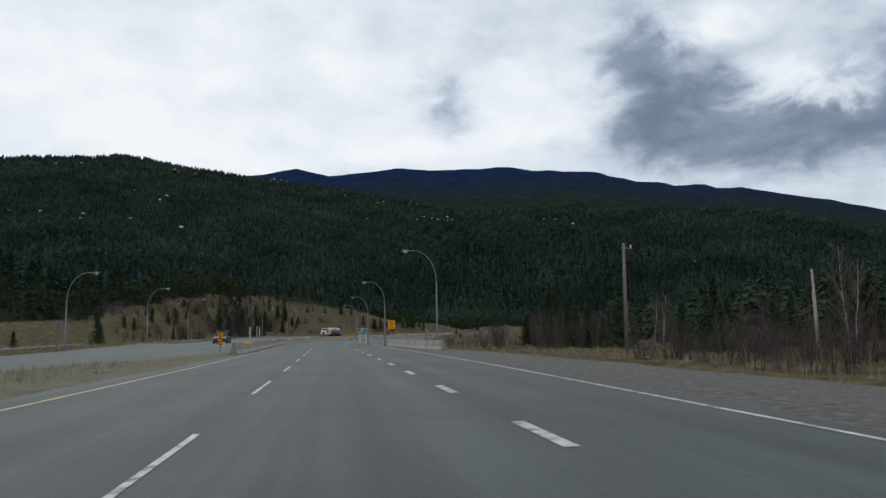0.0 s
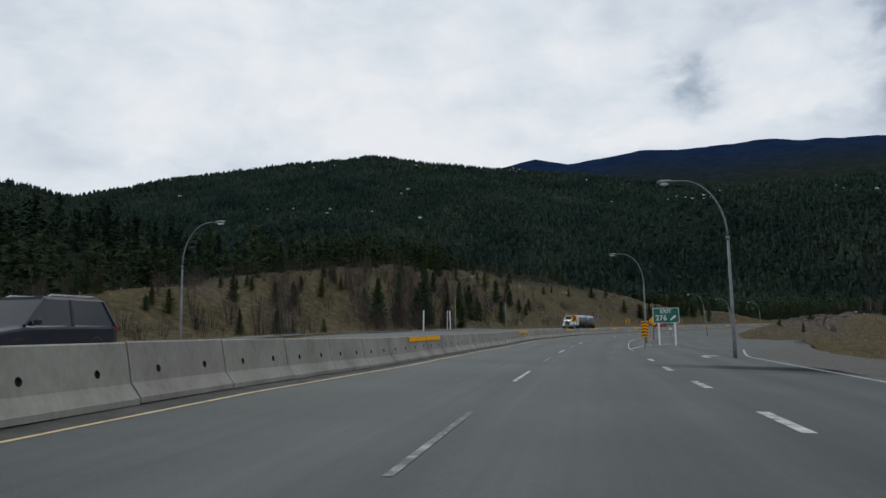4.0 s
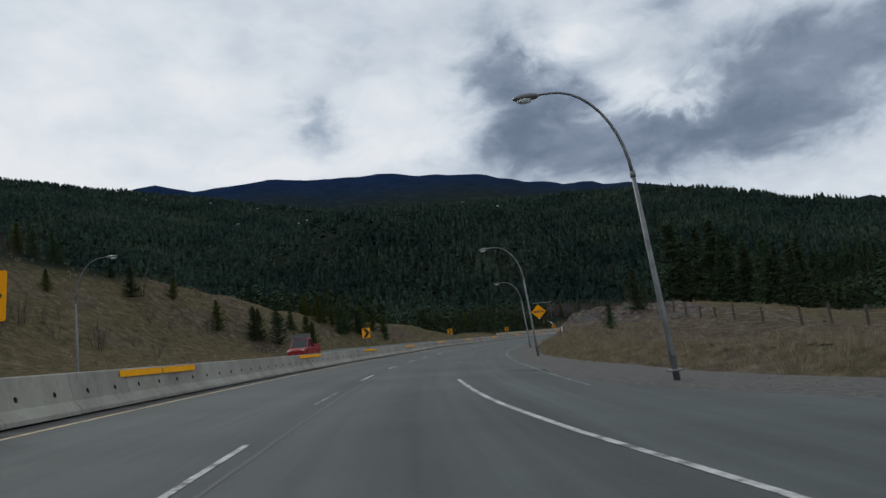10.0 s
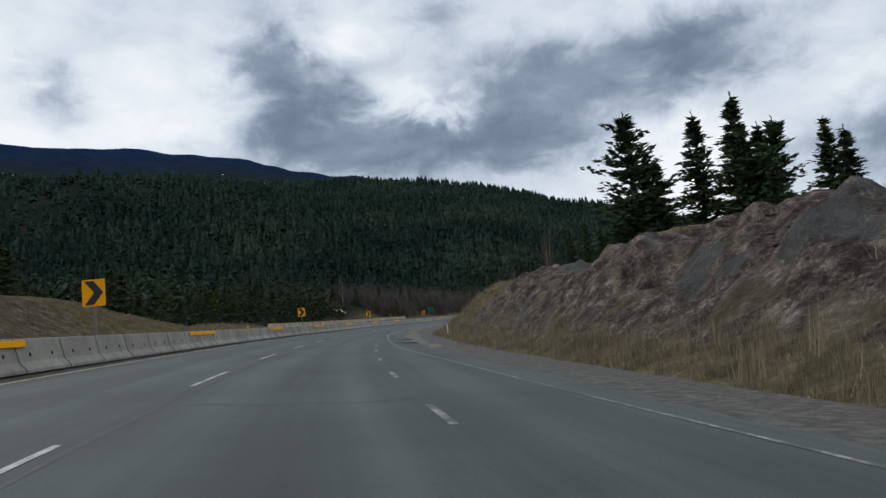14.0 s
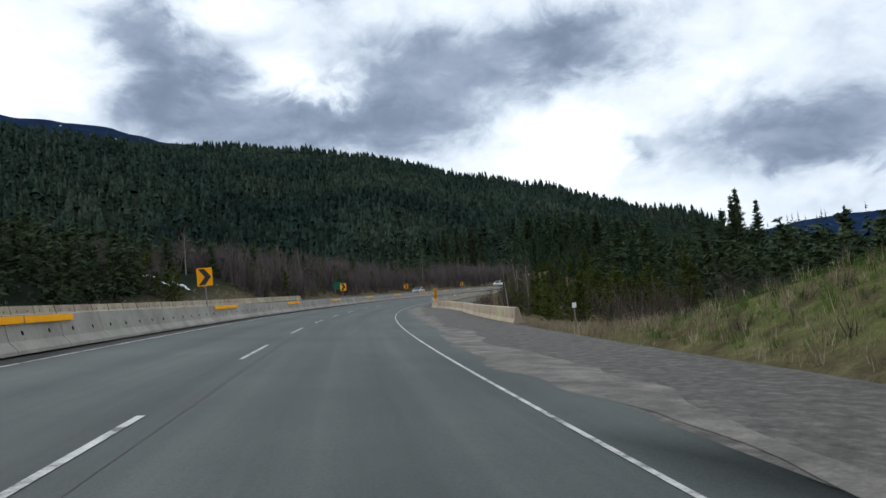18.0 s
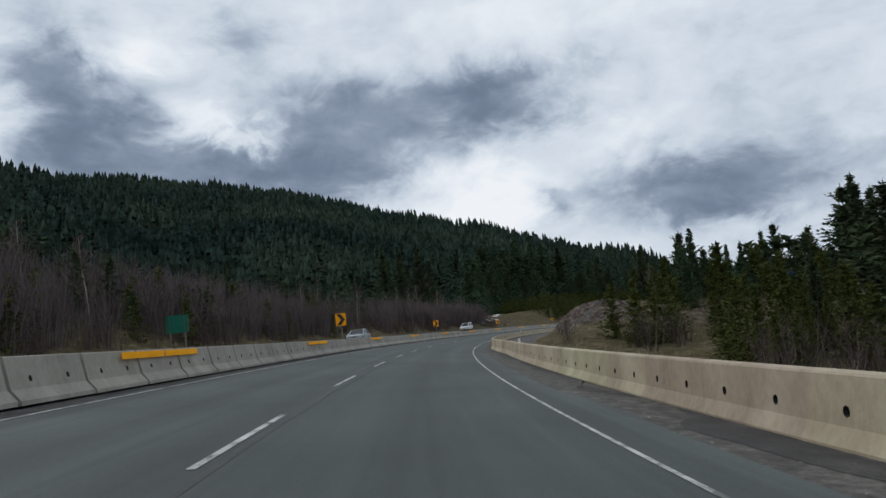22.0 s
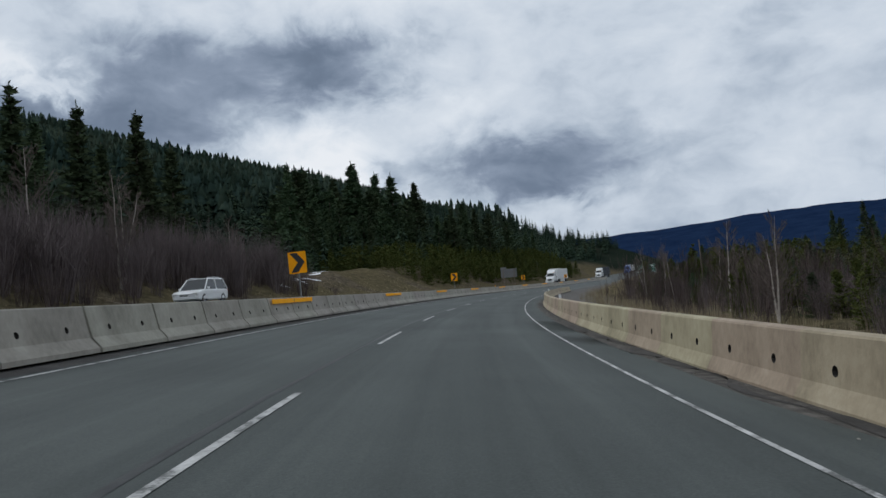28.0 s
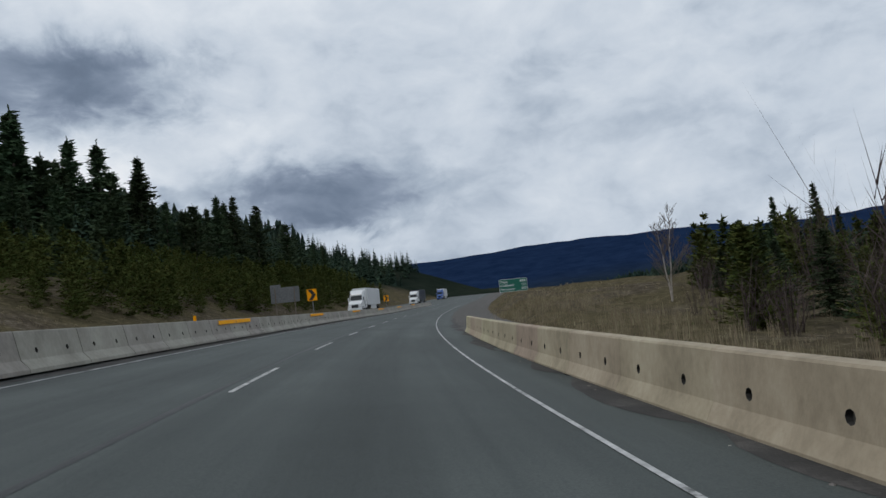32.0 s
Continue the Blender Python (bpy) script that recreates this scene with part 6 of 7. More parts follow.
for s, d, q in [(460.4, 34.5, 0.6), (459, 31.2, 0.5), (461.5, 30.6, 0.55), (480, 48, 2.0), (476, 45.5, 1.3), (484.5, 49.5, 1.2), (684, 48.3, 2.0), (687, 50.5, 1.5), (681, 46, 1.3), (690, 53, 1.0), (677, 44, 0.9), (670, 37, 0.9), (664, 35, 0.7), (656, 32, 0.8), (650, 30, 0.6), (642, 29, 0.7), (700, 60, 0.8), (760, 34, 0.7)]:
    snow_patch(s, d, q)


# ---- signs ----
def text_mesh(words, size, mat, parent, at, name="lettering", bold=0.0, align="CENTER"):
    cu = bpy.data.curves.new("lettering", "FONT")
    cu.body, cu.size, cu.align_x, cu.align_y, cu.offset, cu.extrude = words, size, align, "CENTER", bold, 0.002
    tmp = bpy.data.objects.new("tmp", cu)
    me = bpy.data.meshes.new_from_object(tmp)
    bpy.data.objects.remove(tmp)
    me.materials.clear()
    me.materials.append(mat)
    me.transform(pose(*at, 90, 0, 0))
    ob = new(name, me)
    ob.parent = parent
    return ob


def sign_post(parent, h, x=0.0, mat=None, w=0.09):
    return part("post", box_bm(w, w, h, (x, 0.06, h / 2 - 0.1), 0.008), mat or WOOD, parent)


def arrow(cx, cz, ln, w, deg):
    pts = [(-ln / 2, -w / 2), (ln * 0.1, -w / 2), (ln * 0.1, -w * 1.25), (ln / 2, 0), (ln * 0.1, w * 1.25), (ln * 0.1, w / 2), (-ln / 2, w / 2)]
    c, s = math.cos(radians(deg)), math.sin(radians(deg))
    return [(cx + x * c - z * s, cz + x * s + z * c) for x, z in pts]


def striped_marker(name, m, tall, wide, post_h, kind, label):
    ob = empty(name, m, label=label, category="road sign")
    sign_post(ob, post_h + tall, 0, STEEL if kind == "slant" else WOOD, 0.06)
    cz = post_h + tall / 2
    flat_sign(rounded(wide, tall, 0.02), 0.006, SIGN_YELLOW, ob, at=(0, 0, cz))
    n = 5
    for i in range(n):
        z = cz - tall / 2 + tall * (i + 0.15) / n
        hgt = tall / n * 0.5
        if kind == "slant":
            q = tall / n * 0.45
            pts = [(-wide / 2 + 0.01, z + q), (wide / 2 - 0.01, z), (wide / 2 - 0.01, z + hgt), (-wide / 2 + 0.01, z + q + hgt)]
            pts = [(x, min(max(v, cz - tall / 2 + 0.01), cz + tall / 2 - 0.01)) for x, v in pts]
        elif kind == "slant_r":
            q = tall / n * 1.25
            z -= 0.45 * q
            pts = [(-wide / 2 + 0.01, z), (wide / 2 - 0.01, z + q), (wide / 2 - 0.01, z + q + hgt), (-wide / 2 + 0.01, z + hgt)]
            pts = [(x, min(max(v, cz - tall / 2 + 0.01), cz + tall / 2 - 0.01)) for x, v in pts]
        else:
            pts = [(-wide / 2 + 0.01, z - 0.03), (0, z + 0.06), (wide / 2 - 0.01, z - 0.03), (wide / 2 - 0.01, z - 0.03 + hgt * 0.8), (0, z + 0.06 + hgt * 0.8), (-wide / 2 + 0.01, z - 0.03 + hgt * 0.8)]
            pts = [(x, min(max(v, cz - tall / 2 + 0.01), cz + tall / 2 - 0.01)) for x, v in pts]
        flat_sign(pts, 0.003, SIGN_BLACK, ob, "stripe", (0, -0.004, 0))
    return ob


striped_marker("hazard_marker", road_pose(52.5, 7.6, 0.0), 0.95, 0.32, 0.55, "slant", "yellow hazard board with black slanting stripes at the barrier's end")
striped_marker("hazard_marker", road_pose(128.7, -3.05, -0.05) @ pose(0, 0, 0, 0, 2, 0), 0.95, 0.42, 0.75, "chevron", "yellow hazard board with black chevrons on the gore")
x, y, z = ground_z(440.6, -4.45)
striped_marker("hazard_marker", pose(x, y, z, 0, 0, -42), 1.05, 0.36, 1.15, "slant_r", "yellow hazard board with black stripes behind the barrier")


def exit_sign():
    ob = empty("exit_sign", road_pose(139.6, -4.95, -0.1, -4), label="green exit sign with white lettering on two posts", category="road sign")
    for x in (-0.55, 0.62):
        sign_post(ob, 2.2, x, SIGN_WHITE, 0.13)
    flat_sign(rounded(1.9, 1.15, 0.08), 0.03, SIGN_WHITE, ob, "border", (0, 0.0, 2.35))
    flat_sign(rounded(1.82, 1.07, 0.06), 0.006, SIGN_GREEN, ob, "panel", (0, -0.006, 2.35))
    text_mesh("EXIT", 0.40, SIGN_WHITE, ob, (0.0, -0.008, 2.65), bold=0.006)
    text_mesh("276", 0.56, SIGN_WHITE, ob, (-0.35, -0.008, 2.16), bold=0.006)
    flat_sign(arrow(0.52, 2.18, 0.55, 0.11, 40), 0.003, SIGN_WHITE, ob, "arrow", (0, -0.01, 0))


exit_sign()


def advisory_sign():
    ob = empty("advisory_sign", road_pose(84.1, -7.6, 0.0), label="orange exit speed sign fixed to a lamp pole", category="road sign")
    part("bracket", box_bm(1.0, 0.04, 0.05, (-0.1, 0.06, 3.05)), STEEL, ob)
    flat_sign(rounded(0.78, 0.98, 0.05), 0.008, SIGN_YELLOW, ob, at=(0, 0, 2.55))
    text_mesh("EXIT", 0.27, SIGN_BLACK, ob, (0, -0.004, 2.87), bold=0.006)
    text_mesh("50", 0.46, SIGN_BLACK, ob, (0, -0.004, 2.52), bold=0.008)
    for i in range(4):
        flat_sign([(-0.27 + 0.15 * i, 2.14), (-0.16 + 0.15 * i, 2.14), (-0.16 + 0.15 * i, 2.24), (-0.27 + 0.15 * i, 2.24)], 0.003, SIGN_BLACK, ob, "bar", (0, -0.004, 0))


advisory_sign()
DIAMOND = [(0, 0.62), (0.62, 0), (0, -0.62), (-0.62, 0)]


def merge_symbol_sign():
    ob = empty("warning_sign", road_pose(170.6, -3.62, -0.1, -3) @ pose(0, 0, 0, 0, 2.5, 0), label="orange-yellow diamond sign with a merging arrow on a wooden post", category="road sign")
    sign_post(ob, 2.9, 0, WOOD, 0.14)
    flat_sign(DIAMOND, 0.008, SIGN_BLACK, ob, "border", (0, -0.012, 2.3))
    flat_sign([(x * 0.96, z * 0.96) for x, z in DIAMOND], 0.004, SIGN_YELLOW, ob, "panel", (0, -0.018, 2.3))
    flat_sign([(-0.05, 1.95), (0.05, 1.95), (0.05, 2.45), (0.14, 2.45), (0, 2.66), (-0.14, 2.45), (-0.05, 2.45)], 0.003, SIGN_BLACK, ob, "arrow", (0, -0.022, 0))
    flat_sign([(0.05, 2.2), (0.2, 2.0), (0.28, 2.06), (0.05, 2.36)], 0.003, SIGN_BLACK, ob, "branch", (0, -0.022, 0))


merge_symbol_sign()


def merge_word_sign():
    ob = empty("warning_sign", road_pose(258.1, -6.75, 0.45, -2), label="orange diamond sign reading MERGE hung from a lamp pole bracket", category="road sign")
    part("bracket", box_bm(1.35, 0.05, 0.05, (0.1, 0.05, 3.25)), STEEL, ob)
    part("strut", box_bm(0.03, 0.03, 0.22, (-0.2, 0.05, 3.13)), STEEL, ob)
    flat_sign([(x * 0.82, z * 0.82) for x, z in DIAMOND], 0.008, SIGN_YELLOW, ob, "panel", (-0.22, 0, 2.64))
    text_mesh("MERGE", 0.22, SIGN_BLACK, ob, (-0.22, -0.004, 2.64), bold=0.006)


merge_word_sign()


def bike_route_sign():
    ob = empty("bike_route_sign", road_pose(195.9, -4.05, 0.24, -6) @ pose(0, 0, 0, 0, -3.5, 0) @ Matrix.Diagonal((0.8, 0.66, 0.66, 1)), label="leaning post with a green bike route panel and two white panels", category="road sign")
    sign_post(ob, 2.3, 0, WOOD, 0.10)
    flat_sign(rounded(0.62, 0.46, 0.03), 0.006, SIGN_WHITE, ob, "border", (0, 0, 2.12))
    flat_sign(rounded(0.59, 0.43, 0.025), 0.004, SIGN_GREEN, ob, "panel", (0, -0.005, 2.12))
    text_mesh("BIKE ROUTE", 0.115, SIGN_WHITE, ob, (0, -0.008, 1.98))
    for cx in (-0.13, 0.13):
        ring = [(cx + 0.085 * math.cos(a * 0.5236), -0.004, 2.16 + 0.085 * math.sin(a * 0.5236)) for a in range(13)]
        part("wheel", tube_bm(ring, 0.008, 4, cap=False), SIGN_WHITE, ob)
    part("bike_frame", tube_bm([(-0.13, -0.004, 2.16), (-0.06, -0.004, 2.27), (0.08, -0.004, 2.27), (0.0, -0.004, 2.15), (-0.06, -0.004, 2.27), (-0.08, -0.004, 2.31)], 0.007, 4), SIGN_WHITE, ob)
    part("fork", tube_bm([(0.13, -0.004, 2.16), (0.07, -0.004, 2.31), (0.12, -0.004, 2.32)], 0.007, 4), SIGN_WHITE, ob)
    flat_sign(rounded(0.5, 0.28, 0.02), 0.005, SIGN_WHITE, ob, "plate", (0.03, 0, 1.72))
    text_mesh("CROSS HERE", 0.085, SIGN_BLACK, ob, (0.03, -0.004, 1.78))
    text_mesh("WHEN SAFE", 0.085, SIGN_BLACK, ob, (0.03, -0.004, 1.66))
    flat_sign(rounded(0.5, 0.30, 0.02), 0.005, SIGN_WHITE, ob, "plate", (0.05, 0, 1.41))
    flat_sign(arrow(0.05, 1.41, 0.38, 0.06, 0), 0.003, SIGN_BLACK, ob, "arrow", (0, -0.004, 0))


bike_route_sign()


def distance_sign():
    ob = empty("distance_sign", pose(339.9, 542.5, -0.4, 0, 0, -76), label="large green distance sign with three white lines of lettering", category="road sign")
    for q in (-1.3, 1.3):
        part("post", box_bm(0.16, 0.16, 4.6, (q, 0.12, 1.1), 0.01), WOOD, ob)
    flat_sign(rounded(4.3, 1.95, 0.1), 0.03, SIGN_WHITE, ob, "border", (0, 0, 2.6))
    flat_sign(rounded(4.2, 1.85, 0.08), 0.006, SIGN_GREEN, ob, "panel", (0, -0.006, 2.6))
    for i, (a, b) in enumerate((("Hope", ""), ("Chilliwack", "191"), ("Vancouver", "260"))):
        zz = 3.17 - 0.57 * i
        text_mesh(a, 0.5, SIGN_WHITE, ob, (-1.95, -0.01, zz), align="LEFT", bold=0.004)
        if b:
            text_mesh(b, 0.5, SIGN_WHITE, ob, (1.95, -0.01, zz), "distance", align="RIGHT", bold=0.004)
        for k in range(0 if b else 3):
            flat_sign([(1.08 + 0.3 * k, zz - 0.15), (1.29 + 0.3 * k, zz - 0.15), (1.29 + 0.3 * k, zz + 0.16), (1.08 + 0.3 * k, zz + 0.16)], 0.003, SIGN_WHITE, ob, "bar", (0, -0.01, 0))


distance_sign()


def sign_back(s, d, w, h, foot, label, turn=0, level=None):
    """A sign that faces the oncoming lanes: its grey back on posts."""
    x, y, z = ground_z(s, d)
    if level is not None:
        foot = level - h / 2 - z
    ob = empty("sign_back", pose(x, y, z, 0, 0, math.degrees(np.interp(s, ST, HD)) + turn), label=label, category="road sign")
    for q in ((-w / 3, w / 3) if w > 1 else (0,)):
        sign_post(ob, foot + h, q, WOOD, 0.12)
    flat_sign(rounded(w, h, 0.04), 0.02, STEEL, ob, at=(0, 0.14, foot + h / 2))
    if w > 4:
        flat_sign(rounded(1.5, 0.45, 0.04), 0.02, STEEL, ob, "tab", (-w / 2 + 0.75, 0.14, foot + h + 0.23))
        for q in (0.3, 0.7):
            part("stringer", box_bm(w * 0.96, 0.05, 0.09, (0, 0.12, foot + h * q)), STEEL, ob)
    return ob


jx, jy = to_road([325.7], [573.6])
sign_back(float(jx[0]), float(jy[0]), 4.2, 2.2, 1.0, "grey back of a large road sign on wooden posts", level=4.0)
sign_back(294, 22.8, 2.6, 1.5, 0.9, "grey back of a road sign on two wooden posts")
sign_back(64, 22.4, 0.75, 0.75, 1.9, "grey back of a small road sign on a post")


def green_board(s, d, w, h, foot):
    x, y, z = ground_z(s, d)
    ob = empty("guide_sign", pose(x, y, z, 0, 0, math.degrees(np.interp(s, ST, HD))), label="dark green guide sign seen among the brush", category="road sign")
    for q in (-w / 3, w / 3):
        sign_post(ob, foot + h, q, WOOD, 0.12)
    flat_sign(rounded(w, h, 0.05), 0.02, SIGN_GREEN, ob, at=(0, 0, foot + h / 2))


green_board(507, 23.5, 2.0, 1.5, 1.4)


def delineator(s, d, h, name="marker_post", label="tall white marker post beside the oncoming lanes", w=0.16):
    x, y, z = ground_z(s, d)
    ob = empty(name, pose(x, y, z - 0.05, 0, 0, math.degrees(np.interp(s, ST, HD))) @ pose(0, 0, 0, random.uniform(-2, 2), random.uniform(-2, 2), 0), label=label, category="marker post", group="marker posts")
    part("post", box_bm(w, 0.06, h, (0, 0, h / 2), 0.01), SIGN_WHITE, ob)
    part("base", box_bm(w * 2.2, w * 2, 0.08, (0, 0, 0.04), 0.01), CONCRETE, ob)


for s, d, h in [(161.3, 21.6, 2.7), (173.6, 22.6, 2.6), (176, 24.0, 2.6)]:
    delineator(s, d, h)
x, y, z = ground_z(393.5, -7.4)
marker = empty("kilometre_marker", pose(x, y, z - 0.05, 0, 0, math.degrees(np.interp(393.5, ST, HD))), label="small white marker plate on a thin dark post in the grass", category="marker post", group="marker posts")
part("post", box_bm(0.045, 0.045, 1.0, (0, 0, 0.5), 0.006), WOOD, marker)
part("plate", box_bm(0.15, 0.012, 0.17, (0, -0.03, 0.98), 0.004), SIGN_WHITE, marker)
delineator(344.2, -6.4, 0.8, "marker_post", "short marker post at the edge of the grass", 0.07)
delineator(289, -9.6, 0.85, "marker_post", "white marker board on the bank", 0.14)
for s in (447.5, 480.0, 556.0, 593.0, 632.0):
    m = road_pose(s, float(side_u(s) + line_d(s, 0)), 0.69)
    ob = empty("barrier_reflector", m, label="small white reflector plate on the concrete barrier", category="reflector", group="barrier reflectors")
    part("plate", box_bm(0.10, 0.03, 0.18, (0, 0, 0.09), 0.006), SIGN_WHITE, ob)
for s in (214.0, 336.0, 428.0, 560.5, 663.0):
    m = road_pose(s, line_d(s, BARRIER_U), 0.80)
    ob = empty("barrier_reflector", m, label="small yellow reflector plate on the median barrier", category="reflector", group="barrier reflectors")
    part("plate", box_bm(0.10, 0.03, 0.18, (0, 0, 0.09), 0.006), SIGN_YELLOW, ob)


# ---- spray-painted letters on the barrier ----
def barrier_letter(ch, s, hgt, mat, label):
    d = float(side_u(s) + line_d(s, 0.0)) + 0.175
    ob = empty("spray_paint", road_pose(s, d, 0.42) @ pose(0, 0, 0, 0, -8, 0), label=label, category="graffiti")
    me = text_mesh(ch, hgt, mat, ob, (0, 0, 0), "letter")
    me.matrix_basis = pose(0, 0, 0, 0, 0, 90)


barrier_letter("X", 492.75, 0.42, SIGN_WHITE, "white spray-painted letter X on the concrete barrier")
barrier_letter("O", 491.75, 0.36, YELLOW_PAINT, "yellow spray-painted letter O on the concrete barrier")


# ---- fence and poles ----
def fence():
    top = empty("fence", label="old wooden post fence along the grassy rise", category="fence")
    pts = []
    for i in range(19):
        s = 232 + 4.2 * i
        d = -float(np.interp(s, [232, 263, 267, 286, 303, 320], [27.5, 25.3, 23.5, 21.6, 19, 18.5]))
        x, y, z = ground_z(s, d)
        h = random.uniform(1.15, 1.5)
        ob = part("fence_post", tube_bm([(0, 0, -0.2), (0, 0, h)], [0.10, 0.09], 6), BARK, top)
        ob.matrix_world = pose(x, y, z, random.uniform(-4, 4), random.uniform(-4, 4), 0)
        pts.append((x, y, z + 0.85))
    for k in (0.0, -0.35):
        part("wire", tube_bm([(a, b, c + k) for a, b, c in pts], 0.008, 3), STEEL, top)
    a, b = Vector(pts[7]), Vector(pts[8])
    for za, zb in ((0.15, 0.1), (-0.7, 0.1)):
        part("brace", tube_bm([a + Vector((0, 0, za)), b + Vector((0, 0, zb))], 0.045, 6), WOOD, top)


fence()


def rail_fence():
    top = empty("rail_fence", label="short pale wooden rail at the top of the bank", category="fence")
    p = [ground_z(s, d) for s, d in ((326, -23.5), (329.5, -24.5), (333, -25))]
    for x, y, z in p:
        part("post", tube_bm([(x, y, z - 0.2), (x, y, z + 0.9)], 0.05, 6), WOOD, top)
    for k in (0.85, 0.45):
        part("rail", tube_bm([(x, y, z + k) for x, y, z in p], 0.04, 6), WOOD, top)


rail_fence()


def utility_pole(s, d, h, arm=True, mat=None, label="tall weathered wooden utility pole among the bushes"):
    x, y, z = ground_z(s, d)
    ob = empty("utility_pole", pose(x, y, z, 0, random.uniform(-1.5, 1.5), 20), label=label, category="pole", group="poles")
    part("pole", tube_bm([(0, 0, -0.3), (0, 0, h)], [0.15, 0.10] if h > 7 else [0.07, 0.05], 8), mat or WOOD, ob, smooth=True)
    if arm:
        part("crossarm", box_bm(0.9, 0.09, 0.11, (0.25, 0, h - 0.35), 0.01), mat or WOOD, ob)
        part("insulator", tube_bm([(0.6, 0, h - 0.3), (0.6, 0, h - 0.1)], 0.04, 6), SIGN_WHITE, ob)


utility_pole(48.9, -21.5, 8.2)
utility_pole(29.8, -22.5, 4.4, False, PALE_BARK, "thin pale pole leaning among the bare brush")
utility_pole(31.2, -23.5, 3.6, False, PALE_BARK, "short pale pole among the bare brush")
utility_pole(650, -20, 6.6, False, BARK, "dead bare tree trunk standing like a pole")


# ---- vehicles in the oncoming lanes ----
RUBBER = plain("tyre_rubber", (0.018, 0.018, 0.018), 0.85)
CHROME = plain("chrome", (0.55, 0.56, 0.57), 0.2, 1.0, 0.05)
WHITE_PAINT = plain("white_vehicle_paint", (0.70, 0.71, 0.71), 0.3, vary=0.05)
BLUE_PAINT = plain("blue_vehicle_paint", (0.03, 0.09, 0.30), 0.3, vary=0.05)
SILVER_PAINT = plain("silver_vehicle_paint", (0.42, 0.44, 0.45), 0.3, 0.3, 0.05)
RED_PAINT = plain("red_vehicle_paint", (0.30, 0.02, 0.02), 0.3, vary=0.05)
DARK_PAINT = plain("dark_vehicle_paint", (0.02, 0.024, 0.035), 0.3, vary=0.05)
TANK_METAL = material("tank_metal", [(0.35, (0.36, 0.36, 0.37)), (0.65, (0.5, 0.5, 0.5))], scale=1.2, rough=0.35, metal=0.6, bump=0.05)
GLASS_DARK = plain("vehicle_glass", (0.015, 0.018, 0.02), 0.08, vary=0.05)
LIGHT_LENS = plain("headlight_lens", (0.6, 0.6, 0.58), 0.15, vary=0.05)
UNDER = plain("chassis_black", (0.02, 0.02, 0.02), 0.8)


def wheel(parent, x, y, r, w):
    """An axle end: tyre with its rim; the axle runs along x."""
    ring = []
    for q in range(19):
        a = q * 2 * math.pi / 18
        ring.append((x, y + (r - 0.12 * r) * math.cos(a), r + (r - 0.12 * r) * math.sin(a)))
    bm = bmesh.new()
    prof = [(-w / 2, 0.62 * r), (-w / 2, 0.93 * r), (-w / 2 + 0.03, r), (w / 2 - 0.03, r), (w / 2, 0.93 * r), (w / 2, 0.62 * r)]
    rows = [[bm.verts.new((x + px, y + pr * math.cos(q * math.pi / 9), r + pr * math.sin(q * math.pi / 9))) for px, pr in prof] for q in range(18)]
    for q in range(18):
        n = (q + 1) % 18
        for k in range(len(prof) - 1):
            bm.faces.new((rows[q][k], rows[q][k + 1], rows[n][k + 1], rows[n][k]))
    t = part("wheel", bm, RUBBER, parent, smooth=True)
    bm = bmesh.new()
    bmesh.ops.create_cone(bm, cap_ends=True, segments=16, radius1=0.63 * r, radius2=0.63 * r, depth=w * 0.8, matrix=Matrix.Translation((x, y, r)) @ Matrix.Rotation(radians(90), 4, "Y"))
    part("rim", bm, CHROME, t, "metal rim")
    return t


def loft(sections, bm=None, close=True):
    """Joins rings of points, each ring a list of (x, y, z)."""
    bm = bm or bmesh.new()
    rings = [[bm.verts.new(p) for p in s] for s in sections]
    n = len(rings[0])
    for a, b in zip(rings, rings[1:]):
        for i in range(n):
            bm.faces.new((a[i], a[(i + 1) % n], b[(i + 1) % n], b[i]))
    if close:
        bm.faces.new(rings[0])
        bm.faces.new(rings[-1][::-1])
    bmesh.ops.recalc_face_normals(bm, faces=bm.faces)
    return bm


def round_rect(y, w, z0, z1, r=0.12):
    return [(x, y, (z0 + z1) / 2 + z) for x, z in rounded(w, z1 - z0, r, 3)]


